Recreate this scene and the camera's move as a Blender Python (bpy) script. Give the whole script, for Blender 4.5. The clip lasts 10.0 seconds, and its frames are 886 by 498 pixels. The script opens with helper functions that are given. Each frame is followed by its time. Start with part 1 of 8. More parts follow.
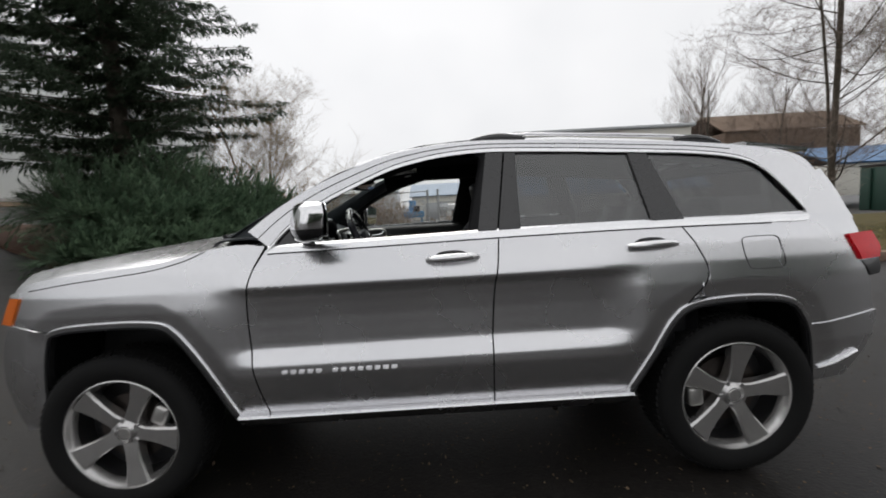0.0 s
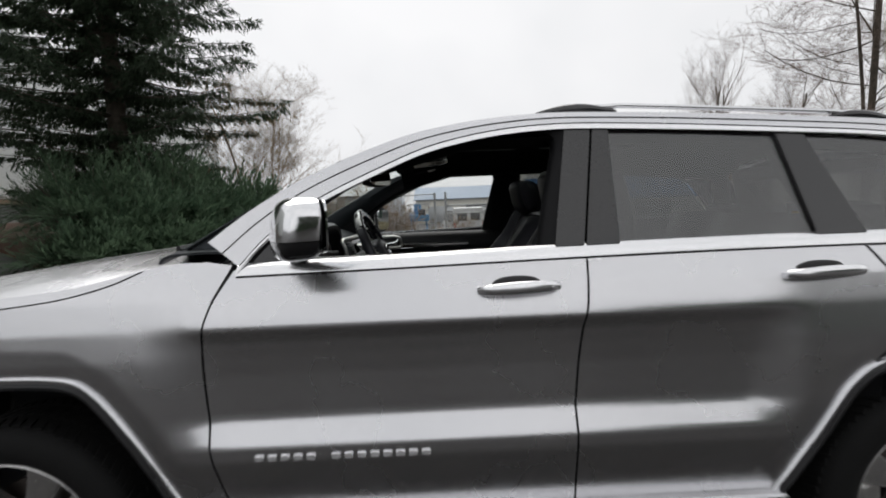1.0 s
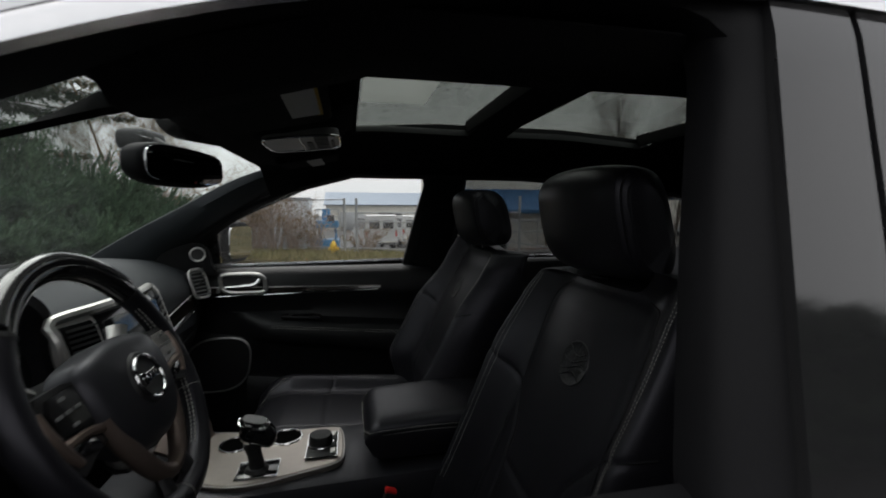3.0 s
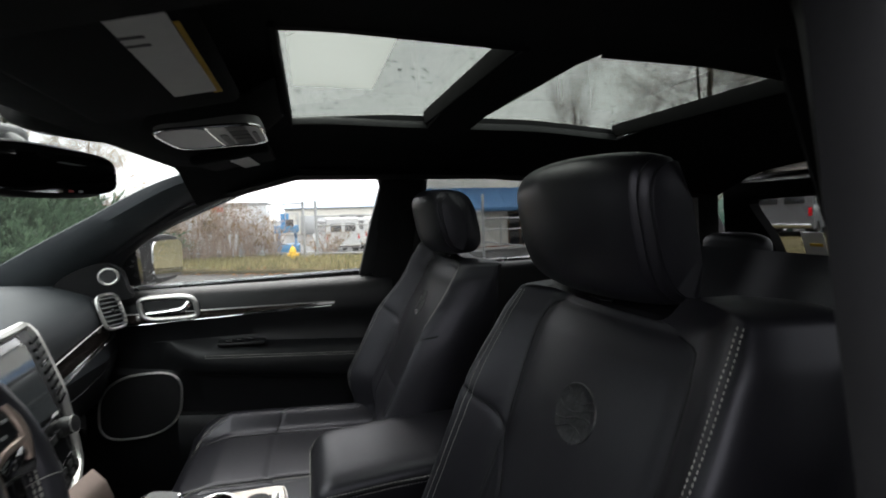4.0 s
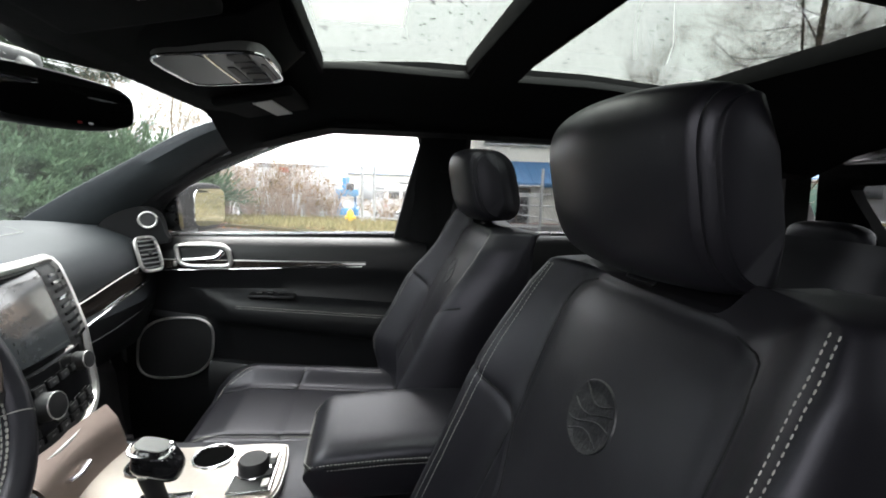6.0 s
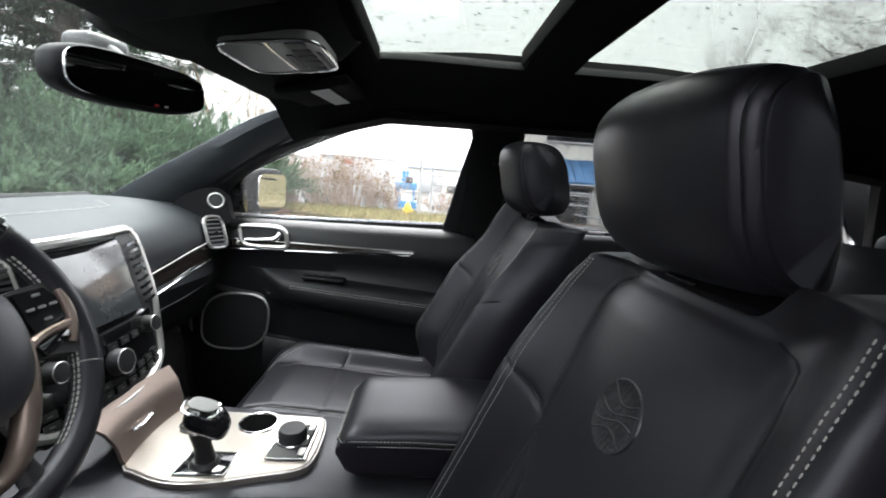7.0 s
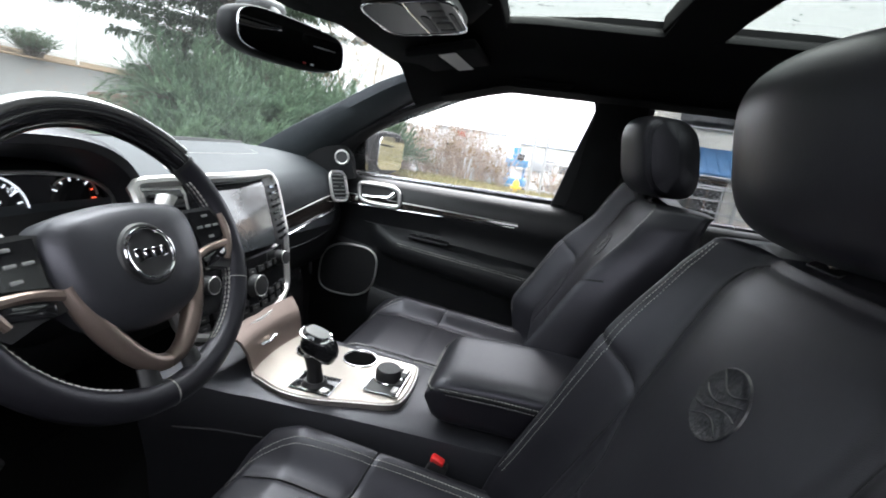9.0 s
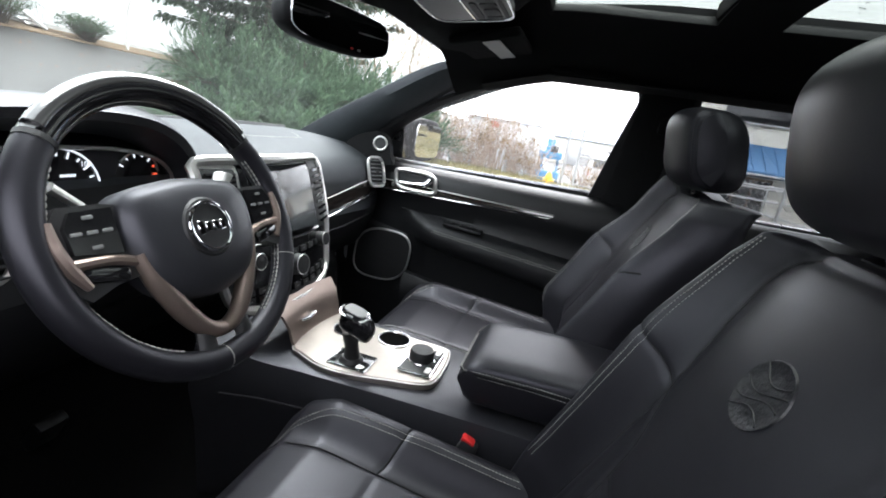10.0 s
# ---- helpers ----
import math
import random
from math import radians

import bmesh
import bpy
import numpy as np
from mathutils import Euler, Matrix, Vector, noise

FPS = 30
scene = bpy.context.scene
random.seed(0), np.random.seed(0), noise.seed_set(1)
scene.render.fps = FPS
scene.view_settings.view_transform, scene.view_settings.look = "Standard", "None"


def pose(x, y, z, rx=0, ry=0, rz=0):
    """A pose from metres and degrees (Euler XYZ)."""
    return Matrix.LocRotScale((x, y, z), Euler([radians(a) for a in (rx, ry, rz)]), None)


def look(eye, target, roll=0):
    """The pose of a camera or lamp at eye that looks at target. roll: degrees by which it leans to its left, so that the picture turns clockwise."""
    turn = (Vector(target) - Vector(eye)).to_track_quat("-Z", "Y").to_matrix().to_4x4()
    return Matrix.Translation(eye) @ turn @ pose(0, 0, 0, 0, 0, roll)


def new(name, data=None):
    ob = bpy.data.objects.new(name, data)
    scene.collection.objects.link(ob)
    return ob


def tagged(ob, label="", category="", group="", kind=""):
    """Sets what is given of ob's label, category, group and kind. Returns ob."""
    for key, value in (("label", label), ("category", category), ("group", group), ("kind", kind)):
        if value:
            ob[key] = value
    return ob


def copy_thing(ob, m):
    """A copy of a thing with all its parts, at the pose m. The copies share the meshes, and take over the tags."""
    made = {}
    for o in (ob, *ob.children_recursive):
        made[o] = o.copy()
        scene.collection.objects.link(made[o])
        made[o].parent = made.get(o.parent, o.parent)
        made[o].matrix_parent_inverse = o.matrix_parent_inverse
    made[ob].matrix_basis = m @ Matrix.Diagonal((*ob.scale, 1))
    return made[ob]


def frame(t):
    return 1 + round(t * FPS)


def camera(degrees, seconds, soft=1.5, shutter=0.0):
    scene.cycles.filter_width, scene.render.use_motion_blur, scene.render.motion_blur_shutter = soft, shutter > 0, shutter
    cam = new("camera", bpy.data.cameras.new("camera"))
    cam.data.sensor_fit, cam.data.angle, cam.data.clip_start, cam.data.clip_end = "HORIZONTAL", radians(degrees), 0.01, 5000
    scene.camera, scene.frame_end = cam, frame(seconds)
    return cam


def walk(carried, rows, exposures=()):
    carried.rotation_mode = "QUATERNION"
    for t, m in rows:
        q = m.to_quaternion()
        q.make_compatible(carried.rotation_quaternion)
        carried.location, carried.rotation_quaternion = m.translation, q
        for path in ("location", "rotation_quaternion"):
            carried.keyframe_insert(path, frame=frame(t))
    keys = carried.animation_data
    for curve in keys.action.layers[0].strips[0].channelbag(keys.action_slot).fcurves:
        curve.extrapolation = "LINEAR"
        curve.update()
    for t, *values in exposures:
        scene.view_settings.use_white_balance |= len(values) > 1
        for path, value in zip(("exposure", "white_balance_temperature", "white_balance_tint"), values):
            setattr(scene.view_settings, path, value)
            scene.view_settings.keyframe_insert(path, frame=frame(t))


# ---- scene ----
cam = camera(90.4, 10.0, 1.8, 0.4)
PATH = [
    (0, (0.06, -2.898, 1.379), (0.092, -0.909, 1.174), -3.2),
    (0.5, (-0.084, -2.585, 1.355), (0.06, -0.599, 1.167), -3.1),
    (1, (-0.099, -2.204, 1.376), (-0.077, -0.213, 1.189), -2.4),
    (1.5, (-0.115, -1.848, 1.389), (0.023, 0.138, 1.199), 0.1),
    (2, (-0.096, -1.544, 1.422), (0.099, 0.437, 1.233), -0.6),
    (2.5, (-0.039, -1.284, 1.426), (0.15, 0.697, 1.233), 2.3),
    (3, (-0.022, -1.078, 1.434), (0.397, 0.871, 1.272), 0.0),
    (3.2, (-0.016, -1.052, 1.435), (0.427, 0.891, 1.260), -0.6),
    (4.3, (0.051, -0.847, 1.448), (0.65, 1.055, 1.285), -2.0),
    (4.5, (0.061, -0.836, 1.442), (0.65, 1.068, 1.272), -1.8),
    (5, (0.08, -0.821, 1.433), (0.567, 1.107, 1.215), -0.6),
    (5.5, (0.098, -0.809, 1.424), (0.511, 1.13, 1.156), 0.7),
    (7, (0.147, -0.818, 1.407), (0.227, 1.155, 1.088), 3.8),
    (7.5, (0.146, -0.814, 1.398), (0.088, 1.152, 1.033), 5.3),
    (8, (0.149, -0.818, 1.393), (-0.023, 1.133, 0.989), 6.3),
    (8.5, (0.148, -0.828, 1.389), (-0.121, 1.104, 0.946), 7.5),
    (9, (0.144, -0.839, 1.386), (-0.216, 1.072, 0.917), 8.0),
    (9.5, (0.136, -0.851, 1.383), (-0.308, 1.034, 0.887), 8.4),
    (10, (0.131, -0.86, 1.377), (-0.343, 1.009, 0.848), 9.3),
]
walk(cam, [(t, look(eye, target, roll)) for t, eye, target, roll in PATH],
     exposures=[(0.0, 0.50, 6500, 10), (1.0, 0.46, 6500, 10), (2.0, 0.42, 6500, 10), (2.6, 0.42, 6500, 10), (3.2, 0.80, 6500, 10), (4.3, 2.65, 6500, 10), (5.0, 2.85, 6500, 10), (5.5, 3.0, 6500, 10), (7.0, 3.17, 6350, 11), (8.0, 3.18, 6200, 12), (10.0, 3.18, 6200, 12)])

# ---- world, light, exposure ----
world = bpy.data.worlds.new("overcast_sky")
scene.world = world
world.use_nodes = True
wn, wl = world.node_tree.nodes, world.node_tree.links
wn.clear()
w_out = wn.new("ShaderNodeOutputWorld")
w_bg = wn.new("ShaderNodeBackground")
w_sky = wn.new("ShaderNodeTexSky")
w_sky.sky_type = "NISHITA"
w_sky.sun_disc = False
w_sky.sun_elevation, w_sky.sun_rotation = radians(61), radians(-27)
w_sky.air_density, w_sky.dust_density = 1.0, 4.0
w_hsv = wn.new("ShaderNodeHueSaturation")
w_hsv.inputs["Saturation"].default_value = 0.12
w_hsv.inputs["Value"].default_value = 0.06
w_noise = wn.new("ShaderNodeTexNoise")
w_noise.inputs["Scale"].default_value = 1.7
w_noise.inputs["Detail"].default_value = 4
w_ramp = wn.new("ShaderNodeValToRGB")
w_ramp.color_ramp.elements[0].position, w_ramp.color_ramp.elements[0].color = 0.35, (0.66, 0.67, 0.69, 1)
w_ramp.color_ramp.elements[1].position, w_ramp.color_ramp.elements[1].color = 0.65, (0.80, 0.80, 0.81, 1)
w_mix = wn.new("ShaderNodeMix")
w_mix.data_type = "RGBA"
w_mix.inputs[0].default_value = 0.75
wl.new(w_sky.outputs[0], w_hsv.inputs["Color"])
wl.new(w_noise.outputs["Fac"], w_ramp.inputs[0])
wl.new(w_hsv.outputs[0], w_mix.inputs[6])
wl.new(w_ramp.outputs[0], w_mix.inputs[7])
wl.new(w_mix.outputs[2], w_bg.inputs["Color"])
w_bg.inputs["Strength"].default_value = 1.0
wl.new(w_bg.outputs[0], w_out.inputs["Surface"])

sun = new("sun", bpy.data.lights.new("sun", "SUN"))
sun.data.energy, sun.data.angle, sun.data.color = 1.3, radians(60), (1.0, 0.97, 0.94)
sun.matrix_world = look((-3, 6, 12), (0, 0, 0))


# ---- materials ----
def mat(name, base, rough=0.6, metal=0.0, vary=0.12, scale=8.0, bump=0.0, bscale=60.0, coat=0.0, second=None, spec=0.5, island=False, mottle=0.0):
    """A surface with two scales of variation; second: a colour that patches mix in."""
    m = bpy.data.materials.new(name)
    m.use_nodes = True
    n, l = m.node_tree.nodes, m.node_tree.links
    b = n["Principled BSDF"]
    b.inputs["Roughness"].default_value = rough
    b.inputs["Metallic"].default_value = metal
    b.inputs["Specular IOR Level"].default_value = spec
    b.inputs["Coat Weight"].default_value = coat
    b.inputs["Coat Roughness"].default_value = 0.04
    tc = n.new("ShaderNodeTexCoord")
    n1, n2 = n.new("ShaderNodeTexNoise"), n.new("ShaderNodeTexNoise")
    n1.inputs["Scale"].default_value, n1.inputs["Detail"].default_value = scale, 5
    n2.inputs["Scale"].default_value, n2.inputs["Detail"].default_value = scale * 11, 3
    l.new(tc.outputs["Object"], n1.inputs["Vector"])
    l.new(tc.outputs["Object"], n2.inputs["Vector"])
    add = n.new("ShaderNodeMath")
    add.operation = "ADD"
    l.new(n1.outputs["Fac"], add.inputs[0])
    l.new(n2.outputs["Fac"], add.inputs[1])
    mr = n.new("ShaderNodeMapRange")
    mr.inputs["From Min"].default_value, mr.inputs["From Max"].default_value = 0.6, 1.4
    l.new(add.outputs[0], mr.inputs["Value"])
    mix = n.new("ShaderNodeMix")
    mix.data_type = "RGBA"
    lo = tuple(c * (1 - vary) for c in base)
    hi = second if second else tuple(min(1, c * (1 + vary)) for c in base)
    mix.inputs[6].default_value, mix.inputs[7].default_value = (*lo, 1), (*hi, 1)
    l.new(mr.outputs[0], mix.inputs[0])
    last = mix.outputs[2]
    if island or mottle:
        hs = n.new("ShaderNodeHueSaturation")
        rnd = n.new("ShaderNodeNewGeometry").outputs["Random Per Island"] if island else n.new("ShaderNodeObjectInfo").outputs["Random"]
        mr2 = n.new("ShaderNodeMapRange")
        amount = mottle or 0.45
        mr2.inputs["To Min"].default_value, mr2.inputs["To Max"].default_value = 1 - amount, 1 + amount
        l.new(rnd, mr2.inputs["Value"])
        l.new(mr2.outputs[0], hs.inputs["Value"])
        l.new(last, hs.inputs["Color"])
        last = hs.outputs[0]
    l.new(last, b.inputs["Base Color"])
    if bump:
        bn = n.new("ShaderNodeBump")
        bn.inputs["Strength"].default_value = bump
        bn.inputs["Distance"].default_value = 0.004
        n3 = n.new("ShaderNodeTexNoise")
        n3.inputs["Scale"].default_value, n3.inputs["Detail"].default_value = bscale, 4
        l.new(tc.outputs["Object"], n3.inputs["Vector"])
        l.new(n3.outputs["Fac"], bn.inputs["Height"])
        l.new(bn.outputs[0], b.inputs["Normal"])
    rr = n.new("ShaderNodeMapRange")
    rr.inputs["To Min"].default_value, rr.inputs["To Max"].default_value = max(0.02, rough * 0.85), min(1, rough * 1.15)
    l.new(n1.outputs["Fac"], rr.inputs["Value"])
    l.new(rr.outputs[0], b.inputs["Roughness"])
    return m


def leather(name, base, rough=0.42, cell=900.0, spec=0.5):
    """Grained leather: fine cells and soft creases in relief."""
    m = mat(name, base, rough, vary=0.12, scale=5, spec=spec)
    n, l = m.node_tree.nodes, m.node_tree.links
    b = n["Principled BSDF"]
    b.inputs["Specular Tint"].default_value = (0.91, 0.90, 1.0, 1)
    v = n.new("ShaderNodeTexVoronoi")
    v.inputs["Scale"].default_value = cell
    crease = n.new("ShaderNodeTexNoise")
    crease.inputs["Scale"].default_value, crease.inputs["Detail"].default_value = 14, 3
    tc = n.new("ShaderNodeTexCoord")
    l.new(tc.outputs["Object"], v.inputs["Vector"])
    l.new(tc.outputs["Object"], crease.inputs["Vector"])
    b1, b2 = n.new("ShaderNodeBump"), n.new("ShaderNodeBump")
    b1.inputs["Strength"].default_value, b1.inputs["Distance"].default_value = 0.08, 0.0008
    b2.inputs["Strength"].default_value, b2.inputs["Distance"].default_value = 0.07, 0.006
    l.new(v.outputs["Distance"], b1.inputs["Height"])
    l.new(crease.outputs["Fac"], b2.inputs["Height"])
    l.new(b2.outputs[0], b1.inputs["Normal"])
    l.new(b1.outputs[0], b.inputs["Normal"])
    return m


def glass(name, tint, ior=1.5, rough=0.0, film=0.0, milky=False, gloss=1.0):
    """A thin pane: tinted see-through with Fresnel gloss; film: share of white mixed in, for a glare veil or a real
    sheet.
    """
    m = bpy.data.materials.new(name)
    m.use_nodes = True
    n, l = m.node_tree.nodes, m.node_tree.links
    n.clear()
    out = n.new("ShaderNodeOutputMaterial")
    tr, gl, mx = n.new("ShaderNodeBsdfTransparent"), n.new("ShaderNodeBsdfGlossy"), n.new("ShaderNodeMixShader")
    lw, pw5, ma = n.new("ShaderNodeLayerWeight"), n.new("ShaderNodeMath"), n.new("ShaderNodeMath")
    pw5.operation, ma.operation = "POWER", "MULTIPLY_ADD"
    r0 = ((ior - 1) / (ior + 1)) ** 2
    pw5.inputs[1].default_value, ma.inputs[1].default_value, ma.inputs[2].default_value = 5.0, (1 - r0) * gloss, r0 * gloss
    lw.inputs["Blend"].default_value = 0.5
    l.new(lw.outputs["Facing"], pw5.inputs[0])
    l.new(pw5.outputs[0], ma.inputs[0])
    tr.inputs["Color"].default_value = (*tint, 1)
    gl.inputs["Roughness"].default_value = rough
    l.new(ma.outputs[0], mx.inputs[0])
    l.new(tr.outputs[0], mx.inputs[1])
    l.new(gl.outputs[0], mx.inputs[2])
    last = mx.outputs[0]
    if film:
        df, m2 = n.new("ShaderNodeBsdfTranslucent" if milky else "ShaderNodeBsdfDiffuse"), n.new("ShaderNodeMixShader")
        df.inputs["Color"].default_value = (0.95, 0.95, 0.95, 1) if milky else (0.8, 0.82, 0.82, 1)
        m2.inputs[0].default_value = film
        l.new(last, m2.inputs[1])
        l.new(df.outputs[0], m2.inputs[2])
        last = m2.outputs[0]
    l.new(last, out.inputs["Surface"])
    return m


def leafy(name, base, rough, **k):
    """A leaf: part of the light goes through it."""
    m = mat(name, base, rough, **k)
    n, l = m.node_tree.nodes, m.node_tree.links
    b = n["Principled BSDF"]
    tl, mx = n.new("ShaderNodeBsdfTranslucent"), n.new("ShaderNodeMixShader")
    mx.inputs[0].default_value = 0.4
    l.new(b.inputs["Base Color"].links[0].from_socket, tl.inputs["Color"])
    l.new(b.outputs[0], mx.inputs[1])
    l.new(tl.outputs[0], mx.inputs[2])
    l.new(mx.outputs[0], n["Material Output"].inputs["Surface"])
    return m


def glow(name, colour, strength):
    m = bpy.data.materials.new(name)
    m.use_nodes = True
    b = m.node_tree.nodes["Principled BSDF"]
    b.inputs["Base Color"].default_value = (*colour, 1)
    b.inputs["Emission Color"].default_value = (*colour, 1)
    b.inputs["Emission Strength"].default_value = strength
    return m


M_SEAL = mat("black_rubber_seal", (0.006, 0.006, 0.007), 0.6, vary=0.2, scale=20, spec=0.2)
M_PAINT = mat("silver_paint", (0.72, 0.72, 0.735), 0.27, metal=1.0, vary=0.03, scale=3, coat=0.5)
M_CHROME = mat("chrome", (0.86, 0.86, 0.87), 0.12, metal=1.0, vary=0.03)
M_SATIN = mat("satin_silver", (0.58, 0.57, 0.55), 0.36, metal=0.9, vary=0.05)
M_BRONZE = mat("satin_bronze", (0.25, 0.195, 0.168), 0.36, metal=0.75, vary=0.05, bump=0.05, bscale=500)
M_CHAMP = mat("champagne_metal", (0.40, 0.362, 0.325), 0.30, metal=0.8, vary=0.05, bump=0.04, bscale=500)
M_BLACK = mat("black_plastic", (0.011, 0.011, 0.012), 0.5, vary=0.2, bump=0.15, bscale=700)
M_GLOSSB = mat("gloss_black", (0.010, 0.010, 0.011), 0.10, vary=0.1, coat=0.6)
M_PILLAR = mat("pillar_black", (0.022, 0.022, 0.023), 0.07, vary=0.1, spec=0.6, coat=0.3)
M_RUBBER = mat("tyre_rubber", (0.008, 0.008, 0.008), 0.8, vary=0.25, scale=20, bump=0.4, bscale=120, spec=0.22)
M_LEATHER = leather("black_leather", (0.0095, 0.0092, 0.0118), 0.40, spec=0.44)
M_SOFT = leather("soft_dash_skin", (0.021, 0.0245, 0.0260), 0.66, 700, spec=0.45)
M_HUB = leather("charcoal_skin", (0.020, 0.0205, 0.0235), 0.42, 380)
M_EMBOSS = mat("embossed_leather", (0.0095, 0.0098, 0.0125), 0.36, vary=0.3, scale=60, bump=0.35, bscale=170)
M_TRIM = mat("charcoal_trim", (0.0070, 0.0072, 0.0082), 0.42, vary=0.15, bump=0.2, bscale=600, spec=0.36)
M_POST = leather("grey_black_pillar_skin", (0.030, 0.035, 0.037), 0.5, 380)
M_HEAD = mat("black_headliner", (0.007, 0.007, 0.0075), 0.95, vary=0.25, scale=40, bump=0.3, bscale=900, spec=0.15)
M_CARPET = mat("black_carpet", (0.007, 0.007, 0.007), 1.0, vary=0.4, scale=120, bump=0.8, bscale=700, spec=0.1)
M_WOOD = mat("dark_wood_veneer", (0.028, 0.022, 0.019), 0.12, vary=0.5, scale=14, coat=1.0)
M_STITCH = mat("grey_thread", (0.36, 0.355, 0.33), 0.8, vary=0.1)
M_ALLOY = mat("machined_alloy", (0.62, 0.61, 0.60), 0.24, metal=0.9, vary=0.06)
M_ALLOYG = mat("grey_alloy", (0.09, 0.09, 0.093), 0.35, metal=0.8, vary=0.1)
M_DISC = mat("brake_steel", (0.07, 0.060, 0.055), 0.5, metal=0.9, vary=0.3)
M_RED = mat("red_lens", (0.68, 0.006, 0.016), 0.18, vary=0.15, spec=0.3, coat=0.15)
M_AMBER = mat("amber_lens", (0.75, 0.16, 0.012), 0.1, vary=0.1, coat=1.0)
M_REDPL = mat("red_plastic", (0.55, 0.02, 0.02), 0.35, vary=0.1)
# the milky share in these two panes stands in for glare over the view
M_GLASS = glass("glare_veiled_glass", (0.95, 0.96, 0.955), film=0.012, milky=True)
M_SHIELD = glass("windscreen_glass", (0.95, 0.98, 0.965), 1.3, film=0.003, milky=True, gloss=0.35)
M_SUNROOF = glass("sunroof_glass", (0.44, 0.46, 0.44))
M_PRIVACY = glass("privacy_glass", (0.58, 0.59, 0.59), 2.05)
M_MIRROR = mat("mirror_glass", (0.75, 0.77, 0.78), 0.02, metal=1.0, vary=0.01)
M_BELT = mat("bright_aluminium_trim", (0.93, 0.93, 0.94), 0.22, metal=0.95, vary=0.04)
M_SOIL = mat("leafy_soil", (0.15, 0.11, 0.075), 1.0, vary=0.5, scale=5, bump=1.0, bscale=30, spec=0.1)
M_PAPER = mat("label_paper", (0.78, 0.78, 0.75), 0.7, vary=0.04)
M_YELLOW = mat("yellow_print", (0.75, 0.5, 0.06), 0.6, vary=0.05)
M_GREYPR = mat("grey_print", (0.15, 0.15, 0.15), 0.7, vary=0.1)
M_SCREEN = mat("dark_touchscreen", (0.06, 0.065, 0.07), 0.06, vary=0.1, coat=1.0, spec=1.0)
M_WHITEGLOW = glow("white_dial_light", (0.9, 0.95, 1.0), 0.10)
M_REDGLOW = glow("red_dial_light", (1.0, 0.12, 0.05), 0.16)
M_ASPHALT = mat("wet_asphalt", (0.0088, 0.0084, 0.0080), 0.45, vary=0.6, scale=2.2, second=(0.021, 0.0185, 0.0165), bump=0.7, bscale=60, spec=0.25)
M_CONC = mat("concrete", (0.36, 0.35, 0.33), 0.85, vary=0.2, scale=3, bump=0.4)
M_KERB = mat("weathered_kerb", (0.22, 0.15, 0.11), 0.9, vary=0.3, scale=4, bump=0.6)
M_GRASS = leafy("winter_grass", (0.17, 0.20, 0.06), 0.9, vary=0.4, scale=2, second=(0.38, 0.31, 0.16), island=True, spec=0.2)
M_TURF = mat("turf_soil", (0.07, 0.075, 0.03), 1.0, vary=0.4, scale=2, second=(0.13, 0.10, 0.05), bump=1.0, bscale=30, spec=0.1)
M_MULCH = mat("red_bark_mulch", (0.07, 0.040, 0.028), 1.0, vary=0.5, scale=9, bump=1.0, bscale=40, spec=0.1)
M_LITTER = mat("fallen_leaves", (0.34, 0.15, 0.05), 0.9, vary=0.4, scale=6, island=True, spec=0.2)
M_BARK = mat("wet_grey_bark", (0.095, 0.082, 0.066), 0.9, vary=0.45, scale=6, bump=0.8, bscale=40, spec=0.2)
M_TWIG = mat("brown_twigs", (0.19, 0.145, 0.12), 0.9, vary=0.35, scale=5, spec=0.2)
M_TAN = mat("dry_tan_twigs", (0.24, 0.17, 0.10), 0.9, vary=0.35, scale=5, spec=0.2)
M_BIRCH = mat("pale_birch_bark", (0.50, 0.48, 0.45), 0.8, vary=0.5, scale=9, spec=0.2)
M_SPRUCE = leafy("spruce_needles", (0.060, 0.086, 0.054), 0.75, vary=0.4, scale=3, island=True, spec=0.25)
M_JUNIPER = leafy("juniper_foliage", (0.066, 0.150, 0.088), 0.75, vary=0.6, scale=0.9, second=(0.150, 0.215, 0.130), island=True, mottle=0.28, spec=0.25)
M_BRAMBLE = leafy("bramble_leaves", (0.15, 0.16, 0.05), 0.8, vary=0.4, scale=3, second=(0.32, 0.19, 0.08), island=True, spec=0.25)
M_WALLW = mat("white_render_wall", (0.60, 0.62, 0.60), 0.85, vary=0.05, scale=0.6, bump=0.2)
M_WALLB = mat("beige_wall", (0.74, 0.72, 0.65), 0.85, vary=0.06, scale=0.8, bump=0.2)
M_BLUER = mat("blue_metal_roof", (0.055, 0.15, 0.30), 0.4, vary=0.12, scale=2, metal=0.2)
M_PALER = mat("pale_blue_metal_roof", (0.24, 0.30, 0.38), 0.5, vary=0.1, scale=2, metal=0.1)
M_CANE = mat("dry_cane", (0.40, 0.31, 0.25), 0.9, vary=0.35, scale=5, spec=0.2)
M_BLUEP = mat("blue_lift_paint", (0.05, 0.25, 0.50), 0.4, vary=0.15, scale=3)
M_GALV = mat("galvanised_steel", (0.45, 0.46, 0.47), 0.45, metal=0.7, vary=0.15, scale=6)
M_HYD = mat("yellow_hydrant_paint", (0.72, 0.46, 0.02), 0.45, vary=0.12, scale=8)
M_WHITEP = mat("white_vehicle_paint", (0.70, 0.71, 0.72), 0.3, vary=0.05, coat=0.5)
M_BLUEC = mat("blue_car_paint", (0.02, 0.06, 0.22), 0.25, vary=0.08, coat=0.8)
M_GREENB = mat("green_bin_paint", (0.012, 0.045, 0.03), 0.5, vary=0.15)
M_DARKCAR = mat("dark_car_paint", (0.03, 0.03, 0.035), 0.25, vary=0.1, coat=0.8)
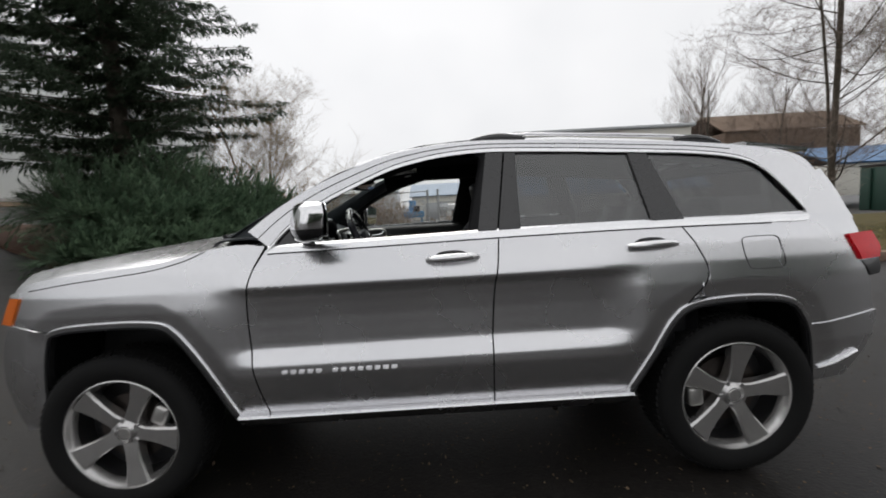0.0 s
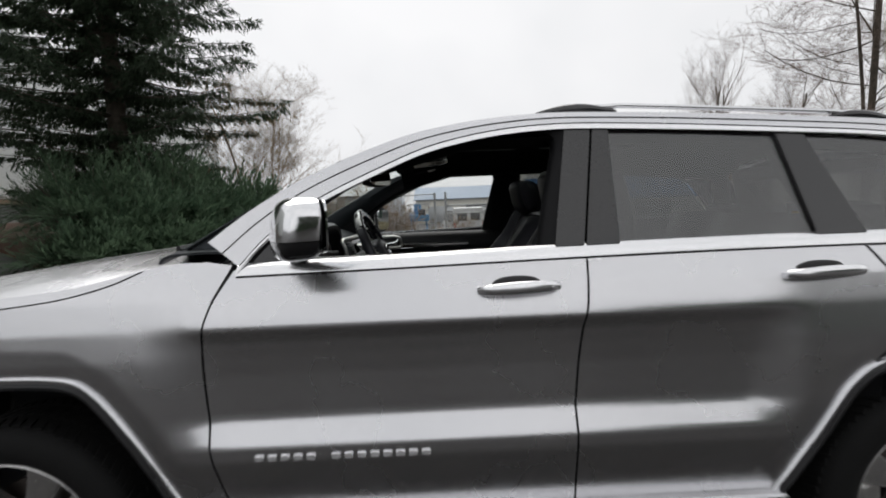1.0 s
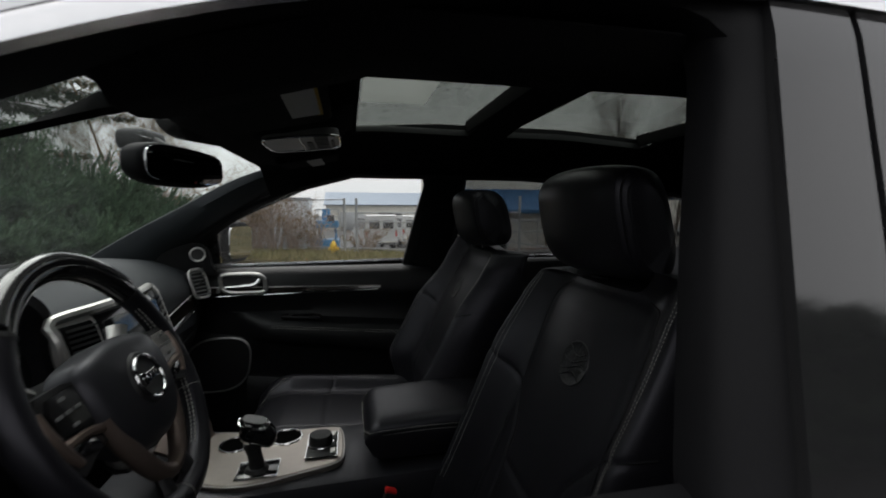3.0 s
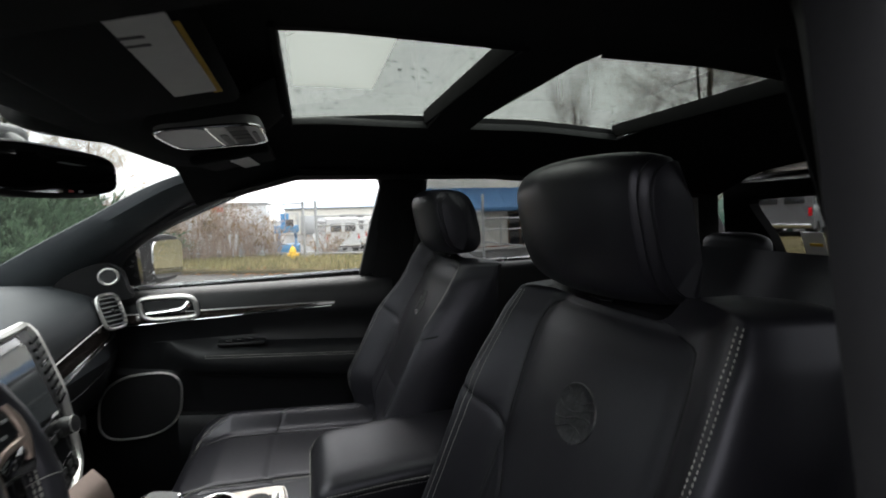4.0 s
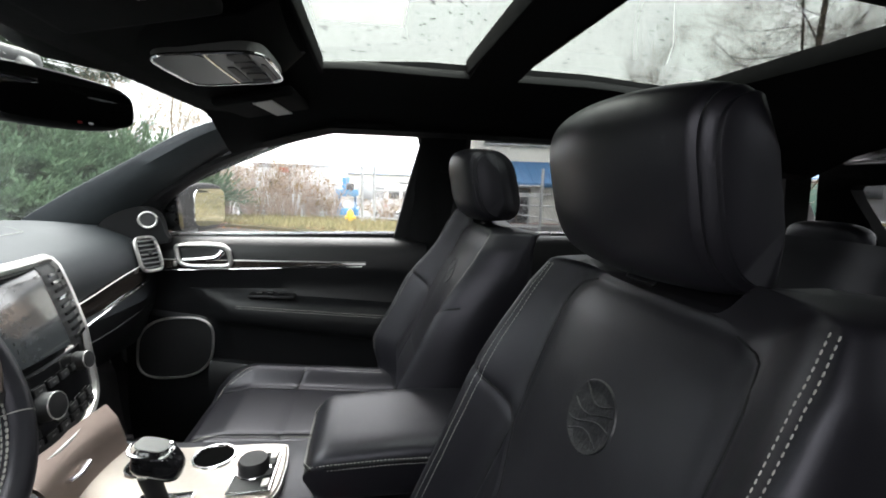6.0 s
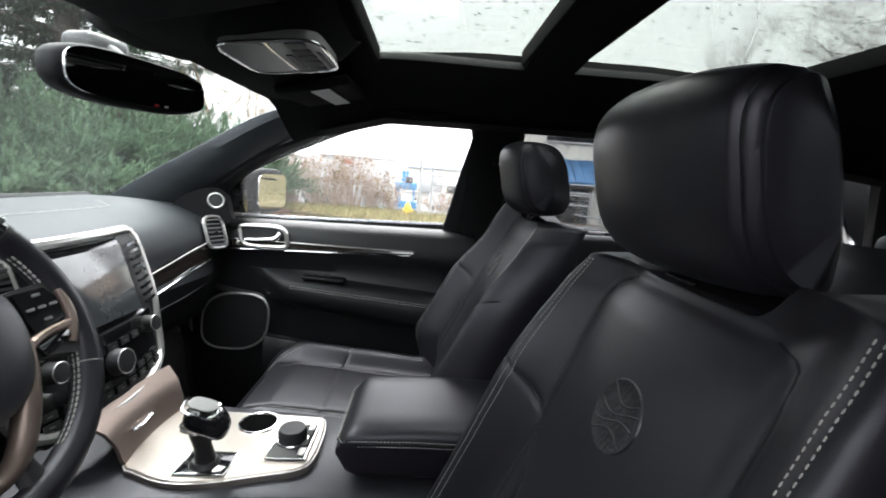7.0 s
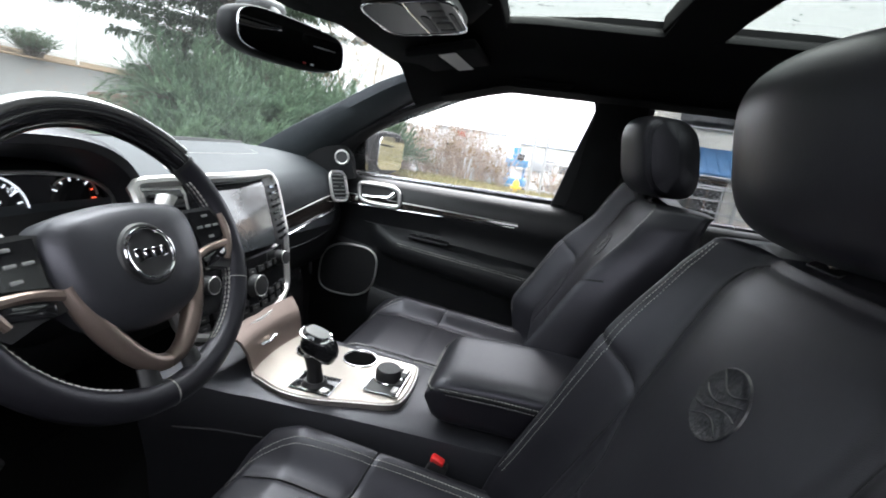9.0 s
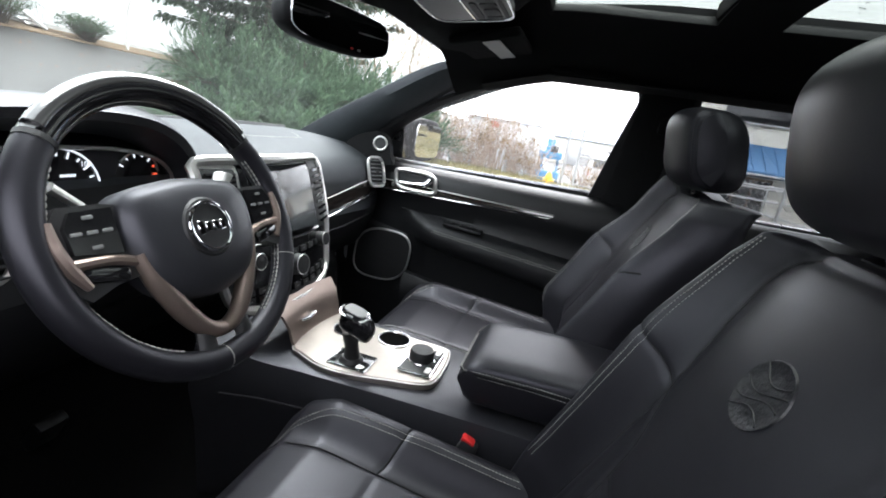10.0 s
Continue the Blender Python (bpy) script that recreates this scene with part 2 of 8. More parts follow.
M_GREYCAR = mat("grey_vehicle_paint", (0.13, 0.13, 0.14), 0.3, vary=0.1, coat=0.6)
M_WINDARK = mat("dark_window_glass", (0.02, 0.022, 0.025), 0.08, vary=0.2, coat=0.5)
M_BROWN = mat("brown_timber", (0.13, 0.085, 0.055), 0.8, vary=0.3, scale=5)
M_BRICK = mat("red_brown_brick", (0.25, 0.10, 0.07), 0.9, vary=0.3, scale=6, bump=0.4)


# ---- mesh helpers ----
def mesh_of(name, bm, smooth=True):
    me = bpy.data.meshes.new(name)
    bmesh.ops.recalc_face_normals(bm, faces=bm.faces)
    bm.to_mesh(me)
    bm.free()
    if smooth:
        me.shade_smooth()
    return me


def part(name, bm, material, parent=None, label="", at=None, angle=40):
    """One mesh object under a thing or a part; sharp above the angle."""
    me = mesh_of(name, bm)
    me.set_sharp_from_angle(angle=radians(angle))
    me.materials.append(material)
    ob = new(name, me)
    if at is not None:
        ob.matrix_basis = at
    if parent is not None:
        ob.parent = parent
    if label:
        ob["label"] = label
    return ob


def thing(name, label, category, group="", at=None, kind=""):
    ob = new(name)
    ob.empty_display_size = 0.1
    if at is not None:
        ob.matrix_basis = at
    return tagged(ob, label, category, group, kind)


def lerp(a, b, t):
    return a + (b - a) * t


def sstep(a, b, x):
    t = min(1.0, max(0.0, (x - a) / (b - a)))
    return t * t * (3 - 2 * t)


def interp(pts, x):
    """Piecewise linear y of x."""
    if x <= pts[0][0]:
        return pts[0][1]
    for (x0, y0), (x1, y1) in zip(pts, pts[1:]):
        if x <= x1:
            return lerp(y0, y1, (x - x0) / (x1 - x0))
    return pts[-1][1]


def smooth_line(pts, n, closed=False):
    """n points on a Catmull-Rom curve through pts, evenly by length."""
    P = [Vector(p) for p in pts]
    k = len(P)
    dense = []
    last = k if closed else k - 1
    for i in range(last):
        p1, p2 = P[i], P[(i + 1) % k]
        p0 = P[i - 1] if (i > 0 or closed) else p1 * 2 - p2
        p3 = P[(i + 2) % k] if (i + 2 < k or closed) else p2 * 2 - p1
        for j in range(12):
            t = j / 12
            dense.append(0.5 * ((2 * p1) + (p2 - p0) * t + (2 * p0 - 5 * p1 + 4 * p2 - p3) * t * t + (3 * p1 - p0 - 3 * p2 + p3) * t ** 3))
    dense.append(P[0] if closed else P[-1])
    return resample(dense, n + 1)[:-1] if closed else resample(dense, n)


def resample(pts, n):
    P = [Vector(p) for p in pts]
    acc = [0.0]
    for a, b in zip(P, P[1:]):
        acc.append(acc[-1] + (b - a).length)
    out, j = [], 0
    for i in range(n):
        s = acc[-1] * i / (n - 1)
        while j < len(P) - 2 and acc[j + 1] < s:
            j += 1
        d = acc[j + 1] - acc[j]
        out.append(P[j].lerp(P[j + 1], 0 if d < 1e-9 else min(1, (s - acc[j]) / d)))
    return out


def skin(bm, rows, closed=False, caps=False):
    """Faces between rows of points (all of one length); closed: each row is a ring."""
    vs = [[bm.verts.new(p) for p in r] for r in rows]
    n = len(rows[0])
    for a, b in zip(vs, vs[1:]):
        for i in range(n if closed else n - 1):
            j = (i + 1) % n
            bm.faces.new((a[i], a[j], b[j], b[i]))
    if caps:
        bm.faces.new(vs[0][::-1])
        bm.faces.new(vs[-1])
    return vs


def thicken(bm, d, front=None):
    """Gives an open sheet a thickness d behind its faces; front: the way that they look."""
    bmesh.ops.recalc_face_normals(bm, faces=bm.faces)
    if front is not None:
        bm.normal_update()
        if sum((f.normal * f.calc_area() for f in bm.faces), Vector()).dot(Vector(front)) < 0:
            bmesh.ops.reverse_faces(bm, faces=bm.faces)
    return shell(bm, d)


def shell(bm, d):
    bm.normal_update()
    fs, vs = bm.faces[:], bm.verts[:]
    rim = [e for e in bm.edges if len(e.link_faces) == 1]
    back = {v: bm.verts.new(v.co - v.normal * d) for v in vs}
    for f in fs:
        bm.faces.new([back[v] for v in reversed(f.verts)])
    for e in rim:
        a, b = e.verts
        bm.faces.new((a, b, back[b], back[a]))
    return bm


def box(bm, c, s, bev=0.0, seg=2, turn=None):
    m = Matrix.Translation(c) @ (turn.to_4x4() if turn is not None else Matrix.Identity(4)) @ Matrix.Diagonal((*s, 1))
    r = bmesh.ops.create_cube(bm, size=1.0, matrix=m)
    if bev:
        es = list({e for v in r["verts"] for e in v.link_edges})
        bmesh.ops.bevel(bm, geom=es, offset=bev, segments=seg, affect="EDGES", profile=0.5)
    return bm


def rbox(c, s, bev=0.01, seg=2, turn=None):
    return box(bmesh.new(), c, s, bev, seg, turn)


def rot(rx=0, ry=0, rz=0):
    return Euler([radians(a) for a in (rx, ry, rz)]).to_matrix()


def tube(bm, pts, r, n=8, closed=False, caps=True, flat=1.0, up=None):
    """A rod along pts; r a number or one per point; flat squeezes it along its normal."""
    P = [Vector(p) for p in pts]
    k = len(P)
    R = r if isinstance(r, (list, tuple)) else [r] * k
    rows = []
    ref = Vector(up) if up is not None else None
    side = None
    for i in range(k):
        d = (P[(i + 1) % k] - P[i - 1]) if closed else (P[min(i + 1, k - 1)] - P[max(i - 1, 0)])
        d.normalize()
        if ref is not None:
            side = d.cross(ref).normalized()
        elif side is None:
            side = d.cross(Vector((0, 0, 1)) if abs(d.z) < 0.9 else Vector((1, 0, 0))).normalized()
        else:
            side = (side - d * side.dot(d)).normalized()
        nor = side.cross(d)
        rows.append([P[i] + R[i] * (math.cos(a) * side + flat * math.sin(a) * nor) for a in (2 * math.pi * j / n for j in range(n))])
    if closed:
        rows.append(rows[0])
    vs = skin(bm, rows, True, caps and not closed)
    if closed:
        bmesh.ops.remove_doubles(bm, verts=vs[0] + vs[-1], dist=1e-5)
    return bm


def rod(pts, r, n=8, **k):
    return tube(bmesh.new(), pts, r, n, **k)


def lathe(bm, prof, n=32, axis="z", at=(0, 0, 0), ring=False):
    """Revolve (radius, height) pairs."""
    rows = []
    for r, h in prof:
        circle = []
        for j in range(n):
            a = 2 * math.pi * j / n
            c, s = r * math.cos(a), r * math.sin(a)
            p = {"z": (c, s, h), "y": (c, h, s), "x": (h, c, s)}[axis]
            circle.append(Vector(p) + Vector(at))
        rows.append(circle)
    if ring:
        rows.append([p.copy() for p in rows[0]])
    vs = skin(bm, rows, True, not ring)
    if ring:
        bmesh.ops.remove_doubles(bm, verts=vs[0] + vs[-1], dist=1e-6)
    return bm


def plate(outline, depth, normal_shift):
    """A flat outline (3D points) extruded by the vector normal_shift * depth."""
    bm = bmesh.new()
    vs = [bm.verts.new(p) for p in outline]
    f = bm.faces.new(vs)
    r = bmesh.ops.extrude_face_region(bm, geom=[f])
    d = Vector(normal_shift) * depth
    for v in (g for g in r["geom"] if isinstance(g, bmesh.types.BMVert)):
        v.co += d
    return bm


def ball(bm, c, s, p=2.0, nu=24, nv=14, q=None):
    """A superellipsoid: p 2 is an ellipsoid, larger is boxier."""
    q = q or p
    rows = []

    def pw(v, e):
        return math.copysign(abs(v) ** (2 / e), v)
    for i in range(nv + 1):
        a = -math.pi / 2 + math.pi * i / nv
        a = max(-1.5, min(1.5, a))
        rows.append([Vector(c) + Vector((s[0] * pw(math.cos(a), q) * pw(math.cos(b), p), s[1] * pw(math.cos(a), q) * pw(math.sin(b), p), s[2] * pw(math.sin(a), q)))
                     for b in (2 * math.pi * j / nu for j in range(nu))])
    skin(bm, rows, True, True)
    return bm


# ---- ground and setting ----
def ground_z(x, y):
    s = max(0.0, -x - 5)
    up = s * s / (s + 6) * 0.165
    down = -0.8 * sstep(14.0, 22, y) * sstep(-8.0, -4.0, x)
    return up + down


bm = bmesh.new()
gx = [-160, -110, -80, -60, -45] + [-38 + 2 * i for i in range(31)] + [30, 40, 60, 90, 160]
gy = [-160, -100, -60, -40, -28] + [-20 + 2 * i for i in range(33)] + [52, 64, 90, 160]
skin(bm, [[Vector((x, y, ground_z(x, y))) for x in gx] for y in gy])
ground = part("ground", bm, M_ASPHALT)
tagged(ground, "damp dark grey asphalt car park", "ground", kind="structure")

# ---- the car: side surface ----
PROFILE = [(0.30, 0.850), (0.36, 0.877), (0.44, 0.902), (0.56, 0.931), (0.64, 0.948), (0.688, 0.949), (0.700, 0.943), (0.755, 0.916), (0.775, 0.914), (0.84, 0.917), (0.90, 0.921), (0.96, 0.929),
           (1.01, 0.938), (1.03, 0.946), (1.046, 0.953), (1.056, 0.952), (1.08, 0.945), (1.14, 0.922), (1.20, 0.891), (1.24, 0.872)]
PLAIN = [(0.30, 0.850), (0.44, 0.904), (0.64, 0.942), (0.74, 0.950), (0.90, 0.955), (0.96, 0.954), (1.05, 0.942), (1.14, 0.920), (1.20, 0.893), (1.24, 0.872)]


def fall(x):
    """How far the window tops and the roof edge sink towards the tail."""
    return interp([(-0.70, 0.0), (-0.30, 0.008), (0.32, 0.012), (0.45, 0.019), (1.0, 0.036), (1.55, 0.037), (1.85, 0.030)], x)


ARCH_F = [(-1.835, 0.33), (-1.80, 0.56), (-1.735, 0.83), (-1.655, 0.893), (-1.42, 0.908), (-1.215, 0.897), (-1.14, 0.85), (-1.05, 0.716), (-0.94, 0.50), (-0.885, 0.40)]
ARCH_R = [(0.925, 0.42), (1.045, 0.607), (1.14, 0.776), (1.235, 0.845), (1.456, 0.864), (1.655, 0.846), (1.742, 0.782), (1.80, 0.645), (1.835, 0.40)]


def arch_press(x, z):
    """How far the panels are pressed in towards a wheel arch."""
    if abs(x) < 0.75 or z > 1.05:
        return 0.0
    d = 9.0
    line = ARCH_F if x < 0 else ARCH_R
    for (x0, z0), (x1, z1) in zip(line, line[1:]):
        dx, dz = x1 - x0, z1 - z0
        t = max(0.0, min(1.0, ((x - x0) * dx + (z - z0) * dz) / (dx * dx + dz * dz)))
        d = min(d, math.hypot(x - x0 - t * dx, z - z0 - t * dz))
    return 0.022 * max(0.0, 1 - d / 0.105) * sstep(0.44, 0.66, z)


def half_width(x, z):
    """The body's half width at a place of its side."""
    k = sstep(-1.0, -0.72, x) * (1 - sstep(0.80, 1.02, x))
    lo = lerp(interp(PLAIN, z), interp(PROFILE, z), k) if z <= 1.24 else 0.872 - (z - 1.24) * 0.290 - max(0, z - 1.57) ** 2 * 2.2
    front = max(0.0, -x - 1.35)
    back = max(0.0, x - 1.35)
    return lo - 0.30 * front ** 2.3 - 0.16 * back ** 2.6 - arch_press(x, z)


def side_pt(x, z, out=0.0, s=-1):
    return Vector((x, s * (half_width(x, z) + out), z))


def ruled(A, B, n, m, out=0.0, s=-1, thick=0.012, smooth=True):
    """A side panel between two matched (x, z) lines, laid on the body's side."""
    f = smooth_line if smooth else resample
    a = f([(x, z, 0) for x, z in A], m)
    b = f([(x, z, 0) for x, z in B], m)
    bm = bmesh.new()
    rows = []
    for i in range(n + 1):
        rows.append([side_pt(lerp(p.x, q.x, i / n), lerp(p.y, q.y, i / n), out, s) for p, q in zip(a, b)])
    skin(bm, rows)
    if thick:
        bmesh.ops.recalc_face_normals(bm, faces=bm.faces)
        f0 = bm.faces[len(bm.faces) // 2]
        f0.normal_update()
        if f0.normal.y * s < 0:
            bmesh.ops.reverse_faces(bm, faces=bm.faces)
        shell(bm, thick)
    return bm


car = thing("suv", "silver-grey four-wheel-drive estate car parked on asphalt, driver's window open", "car")

DOOR_F = [(-0.715, 1.214), (-0.775, 1.10), (-0.803, 0.95), (-0.802, 0.72), (-0.78, 0.56), (-0.755, 0.452)]
SEAM_B = [(0.350, 1.235), (0.333, 1.10), (0.313, 0.98), (0.296, 0.74), (0.293, 0.58), (0.294, 0.452)]
SEAM_B2 = [(x + 0.007, z) for x, z in SEAM_B]
DOOR_R = [(1.178, 1.245), (1.245, 1.13), (1.288, 0.99), (1.20, 0.86), (1.05, 0.64), (0.925, 0.452)]
for s in (-1, 1):
    front_door = part("front_door", ruled(DOOR_F, SEAM_B, 46, 70, s=s), M_PAINT, car)
    rear_door = part("rear_door", ruled(SEAM_B2, DOOR_R, 40, 70, s=s), M_PAINT, car)
    # fender: from the arch up, and its strip ahead of the door
    part("front_wing", ruled([(-1.915, 1.03), (-1.88, 0.96), (-1.80, 0.92), (-1.66, 0.893), (-1.42, 0.906), (-1.215, 0.897), (-1.14, 0.85), (-1.05, 0.716), (-0.945, 0.50), (-0.90, 0.43)],
                             [(-1.905, 1.045), (-1.88, 1.085), (-1.82, 1.112), (-1.68, 1.138), (-1.42, 1.160), (-1.22, 1.178), (-1.10, 1.20), (-0.99, 1.225), (-0.88, 1.24), (-0.80, 1.24)], 30, 90, s=s), M_PAINT, car)
    part("wing_rear_strip", ruled([(-0.81, 1.243), (-0.86, 1.05), (-0.90, 0.90), (-0.92, 0.70), (-0.92, 0.56), (-0.905, 0.43)], [(x - 0.007, z + (0.015 if i == 0 else 0)) for i, (x, z) in enumerate(DOOR_F)], 14, 60, s=s), M_PAINT, car)
    quarter = ruled([(1.276, 0.985), (1.262, 0.930), (1.312, 0.872), (1.456, 0.872), (1.60, 0.864), (1.735, 0.792), (1.795, 0.67), (1.90, 0.64), (2.06, 0.62), (2.17, 0.62)],
                    [(1.166, 1.246), (1.24, 1.246), (1.32, 1.247), (1.42, 1.25), (1.55, 1.25), (1.66, 1.252), (1.78, 1.252), (1.90, 1.256), (2.00, 1.26), (2.06, 1.21)], 36, 120, out=-0.001, s=s)
    for v in quarter.verts:
        # its front flange runs in behind the door's edge
        lap = interp([(0.86, 1.20), (0.99, 1.288), (1.06, 1.274), (1.13, 1.245), (1.245, 1.178)], v.co.z) + 0.006 - v.co.x
        v.co.y -= s * 0.013 * max(0.0, min(1.0, lap / 0.010))
    part("rear_quarter_panel", quarter, M_PAINT, car)
    part("quarter_flange", ruled([(1.195, 0.862), (1.225, 0.95), (1.20, 1.05), (1.13, 1.20)], [(1.345, 0.868), (1.345, 0.95), (1.34, 1.05), (1.27, 1.20)], 10, 24, out=-0.016, s=s, thick=0.004), M_PAINT, car)
    part("rear_bumper_corner", ruled([(1.80, 0.72), (1.815, 0.62), (1.83, 0.52), (1.84, 0.43)], [(2.165, 0.76), (2.15, 0.66), (2.12, 0.56), (2.02, 0.44)], 16, 24, out=0.006, s=s), M_PAINT, car)
    part("bumper_strip", rod([side_pt(x, z, 0.012, s) for x, z in resample([(1.85, 0.500, 0), (1.94, 0.520, 0), (2.06, 0.565, 0)], 12) and [(p.x, p.y) for p in resample([(1.85, 0.500, 0), (1.94, 0.520, 0), (2.06, 0.565, 0)], 12)]], 0.011, 8), M_CHROME, car, "chrome strip")
    part("front_bumper_corner", ruled([(-1.93, 0.93), (-2.00, 0.80), (-2.04, 0.62), (-2.02, 0.42)], [(-1.70, 0.885), (-1.755, 0.77), (-1.797, 0.56), (-1.83, 0.36)], 20, 30, s=s), M_PAINT, car)
    # dark joints behind the door edges
    for edge_ in (DOOR_F, SEAM_B):
        bm = bmesh.new()
        jl = smooth_line([(x, z, 0) for x, z in edge_], 50)
        skin(bm, [[side_pt(p.x + d, p.y, -0.010, s) for p in jl] for d in (-0.022, 0.0, 0.022)])
        part("door_joint", thicken(bm, 0.006), M_SEAL, car)
    part("door_joint", rod([side_pt(p.x + 0.003, p.y, -0.0008, s) for p in smooth_line([(x, z, 0) for x, z in DOOR_R[:4]], 60)], 0.0040, 6), M_SEAL, car)
    # wheel arch flares
    for arch in (ARCH_F, ARCH_R):
        c = sum(p[0] for p in arch) / len(arch)
        inner = smooth_line([(x, z, 0) for x, z in arch], 70)
        bm = bmesh.new()
        prof = [(-0.008, -0.03), (-0.007, 0.002), (-0.003, 0.008), (0.008, 0.011), (0.020, 0.010), (0.025, 0.004), (0.027, -0.006)]
        cz = 0.42
        rows = []
        for off, out in prof:
            row = []
            for p in inner:
                d = Vector((p.x - c, p.y - cz, 0)).normalized()
                q = Vector((p.x + d.x * off, p.y + d.y * off))
                row.append(side_pt(q.x, q.y, out, s))
            rows.append(row)
        skin(bm, rows)
        part("wheel_arch_flare", thicken(bm, 0.006), M_PAINT, car)
        # dark arch liner
        bm = bmesh.new()
        rows = []
        for w in (0.02, -0.10, -0.24, -0.36):
            rows.append([Vector((p.x + (0.03 if w < 0 else 0) * math.copysign(1, p.x - c), s * (half_width(p.x, p.y) + w), p.y + (0.03 if w < 0 else 0))) for p in inner])
        skin(bm, rows)
        part("arch_liner", thicken(bm, 0.01), M_BLACK, car, "black wheel arch liner")
        part("arch_back", plate([Vector((p.x, s * 0.52, p.y)) for p in inner], 0.01, (0, s, 0)), M_BLACK, car)
    # sill with its bright strip
    bm = bmesh.new()
    secs = [(0.895, 0.452), (0.930, 0.448), (0.936, 0.440), (0.915, 0.412), (0.87, 0.372), (0.80, 0.35)]
    skin(bm, [[Vector((x, s * (y - 0.30 * max(0, -x - 1.35) ** 2), z)) for y, z in secs] for x in [-0.90 + 1.85 * i / 30 for i in range(31)]])
    part("sill", thicken(bm, 0.008), M_PAINT, car)
    part("sill_strip", rod([(lerp(-0.89, 0.95, i / 20), s * 0.937, 0.441) for i in range(21)], 0.0075, 8), M_CHROME, car, "bright metal sill strip")
    # chrome round the side windows
    top = [(-0.700, 1.222), (-0.63, 1.30), (-0.53, 1.382), (-0.42, 1.446), (-0.28, 1.512), (-0.135, 1.572), (0.0, 1.607), (0.12, 1.627), (0.25, 1.638), (0.40, 1.643), (0.71, 1.637),
           (1.07, 1.620), (1.30, 1.602), (1.47, 1.578), (1.58, 1.545), (1.65, 1.495), (1.73, 1.405), (1.81, 1.298)]
    top = [(x, z - fall(x)) for x, z in top]
    tl = smooth_line([(x, z, 0) for x, z in top], 90)
    bm = bmesh.new()
    skin(bm, [[side_pt(p.x, p.y - w * 0.9, o, s) for p in tl] for w, o in ((0.0, -0.004), (0.0, 0.009), (0.009, 0.011), (0.018, 0.008), (0.019, -0.004))])
    part("window_trim", thicken(bm, 0.001), M_BELT, car, "chrome window surround")
    part("trim_joint", rod([side_pt(p.x, p.y + 0.003, 0.0015, s) for p in tl], 0.0026, 5), M_SEAL, car)
    bl = smooth_line([(-0.705, 1.222, 0), (-0.2, 1.228, 0), (0.34, 1.236, 0), (1.05, 1.240, 0), (1.60, 1.235, 0), (1.79, 1.232, 0), (1.822, 1.244, 0), (1.815, 1.268, 0)], 90)
    bm = bmesh.new()
    skin(bm, [[side_pt(p.x, p.y + w - (0.012 if s > 0 else 0), o, s) for p in bl] for w, o in ((-0.024, -0.002), (-0.0235, 0.003), (-0.012, 0.006), (0.003, 0.003), (0.013, -0.008))])
    part("belt_trim", thicken(bm, 0.001), M_BELT, car, "chrome belt strip")
    part("trim_joint", rod([side_pt(p.x, p.y - 0.0275, 0.0008, s) for p in bl[:82]], 0.0032, 5), M_SEAL, car)
    # pillar and roof side, body colour
    rc = [(-0.80, 1.30), (-0.70, 1.375), (-0.60, 1.44), (-0.48, 1.505), (-0.32, 1.575), (-0.16, 1.632), (0.0, 1.667), (0.12, 1.684), (0.25, 1.694), (0.40, 1.697), (0.71, 1.692), (1.07, 1.675), (1.32, 1.655), (1.52, 1.632),
          (1.68, 1.605), (1.80, 1.575), (1.88, 1.53), (1.95, 1.43)]
    rc = [(x, z - fall(x) - 0.010 * sstep(-0.5, 0.3, x)) for x, z in rc]
    part("roof_side", ruled([(x, z) for x, z in top], rc, 8, 90, s=s, thick=0.008), M_PAINT, car)
    part("roof_side_seam", rod([side_pt(p.x, p.y, 0.0005, s) for p in smooth_line([(a[0] * .45 + b[0] * .55, a[1] * .45 + b[1] * .55, 0) for a, b in zip(top, rc)][:14], 60)], 0.0022, 5), M_BLACK, car)
    part("rear_pillar", ruled([(1.815, 1.270), (1.824, 1.25), (1.80, 1.228)], [(1.95, 1.39), (2.005, 1.32), (2.05, 1.238)], 10, 14, s=s, thick=0.008, smooth=False), M_PAINT, car)
    # black pillar covers
    part("pillar_cover", ruled([(0.258, 1.244), (0.322, 1.610)], [(0.347, 1.245), (0.405, 1.612)], 6, 14, out=0.002, s=s, smooth=False), M_PILLAR, car, "gloss black pillar cover")
    part("pillar_cover", ruled([(0.355, 1.245), (0.413, 1.612)], [(0.458, 1.246), (0.462, 1.608)], 6, 14, out=0.002, s=s, smooth=False), M_PILLAR, car, "gloss black pillar cover")
    part("pillar_cover", ruled([(1.070, 1.246), (0.998, 1.577)], [(1.222, 1.248), (1.085, 1.573)], 6, 14, out=0.002, s=s, smooth=False), M_PILLAR, car, "gloss black pillar cover")
    # glass
    part("rear_door_window", ruled([(0.454, 1.242), (0.456, 1.606)], [(1.08, 1.243), (1.00, 1.578)], 8, 10, out=-0.010, s=s, thick=0.004, smooth=False), M_PRIVACY, car, "dark tinted window")
    part("quarter_window", ruled([(1.22, 1.246), (1.09, 1.573)], [(1.80, 1.240), (1.58, 1.500)], 10, 12, out=-0.008, s=s, thick=0.004, smooth=False), M_PRIVACY, car, "dark tinted window")
    if s > 0:
        fw = [(-0.60, 1.215), (-0.10, 1.212), (0.30, 1.210)]
        fwt = [(-0.53, 1.375), (-0.135, 1.565), (0.35, 1.612)]
        part("front_door_window", ruled(fw, fwt, 8, 20, out=-0.012, s=s, thick=0.004, smooth=False), M_GLASS, car, "clear side window")
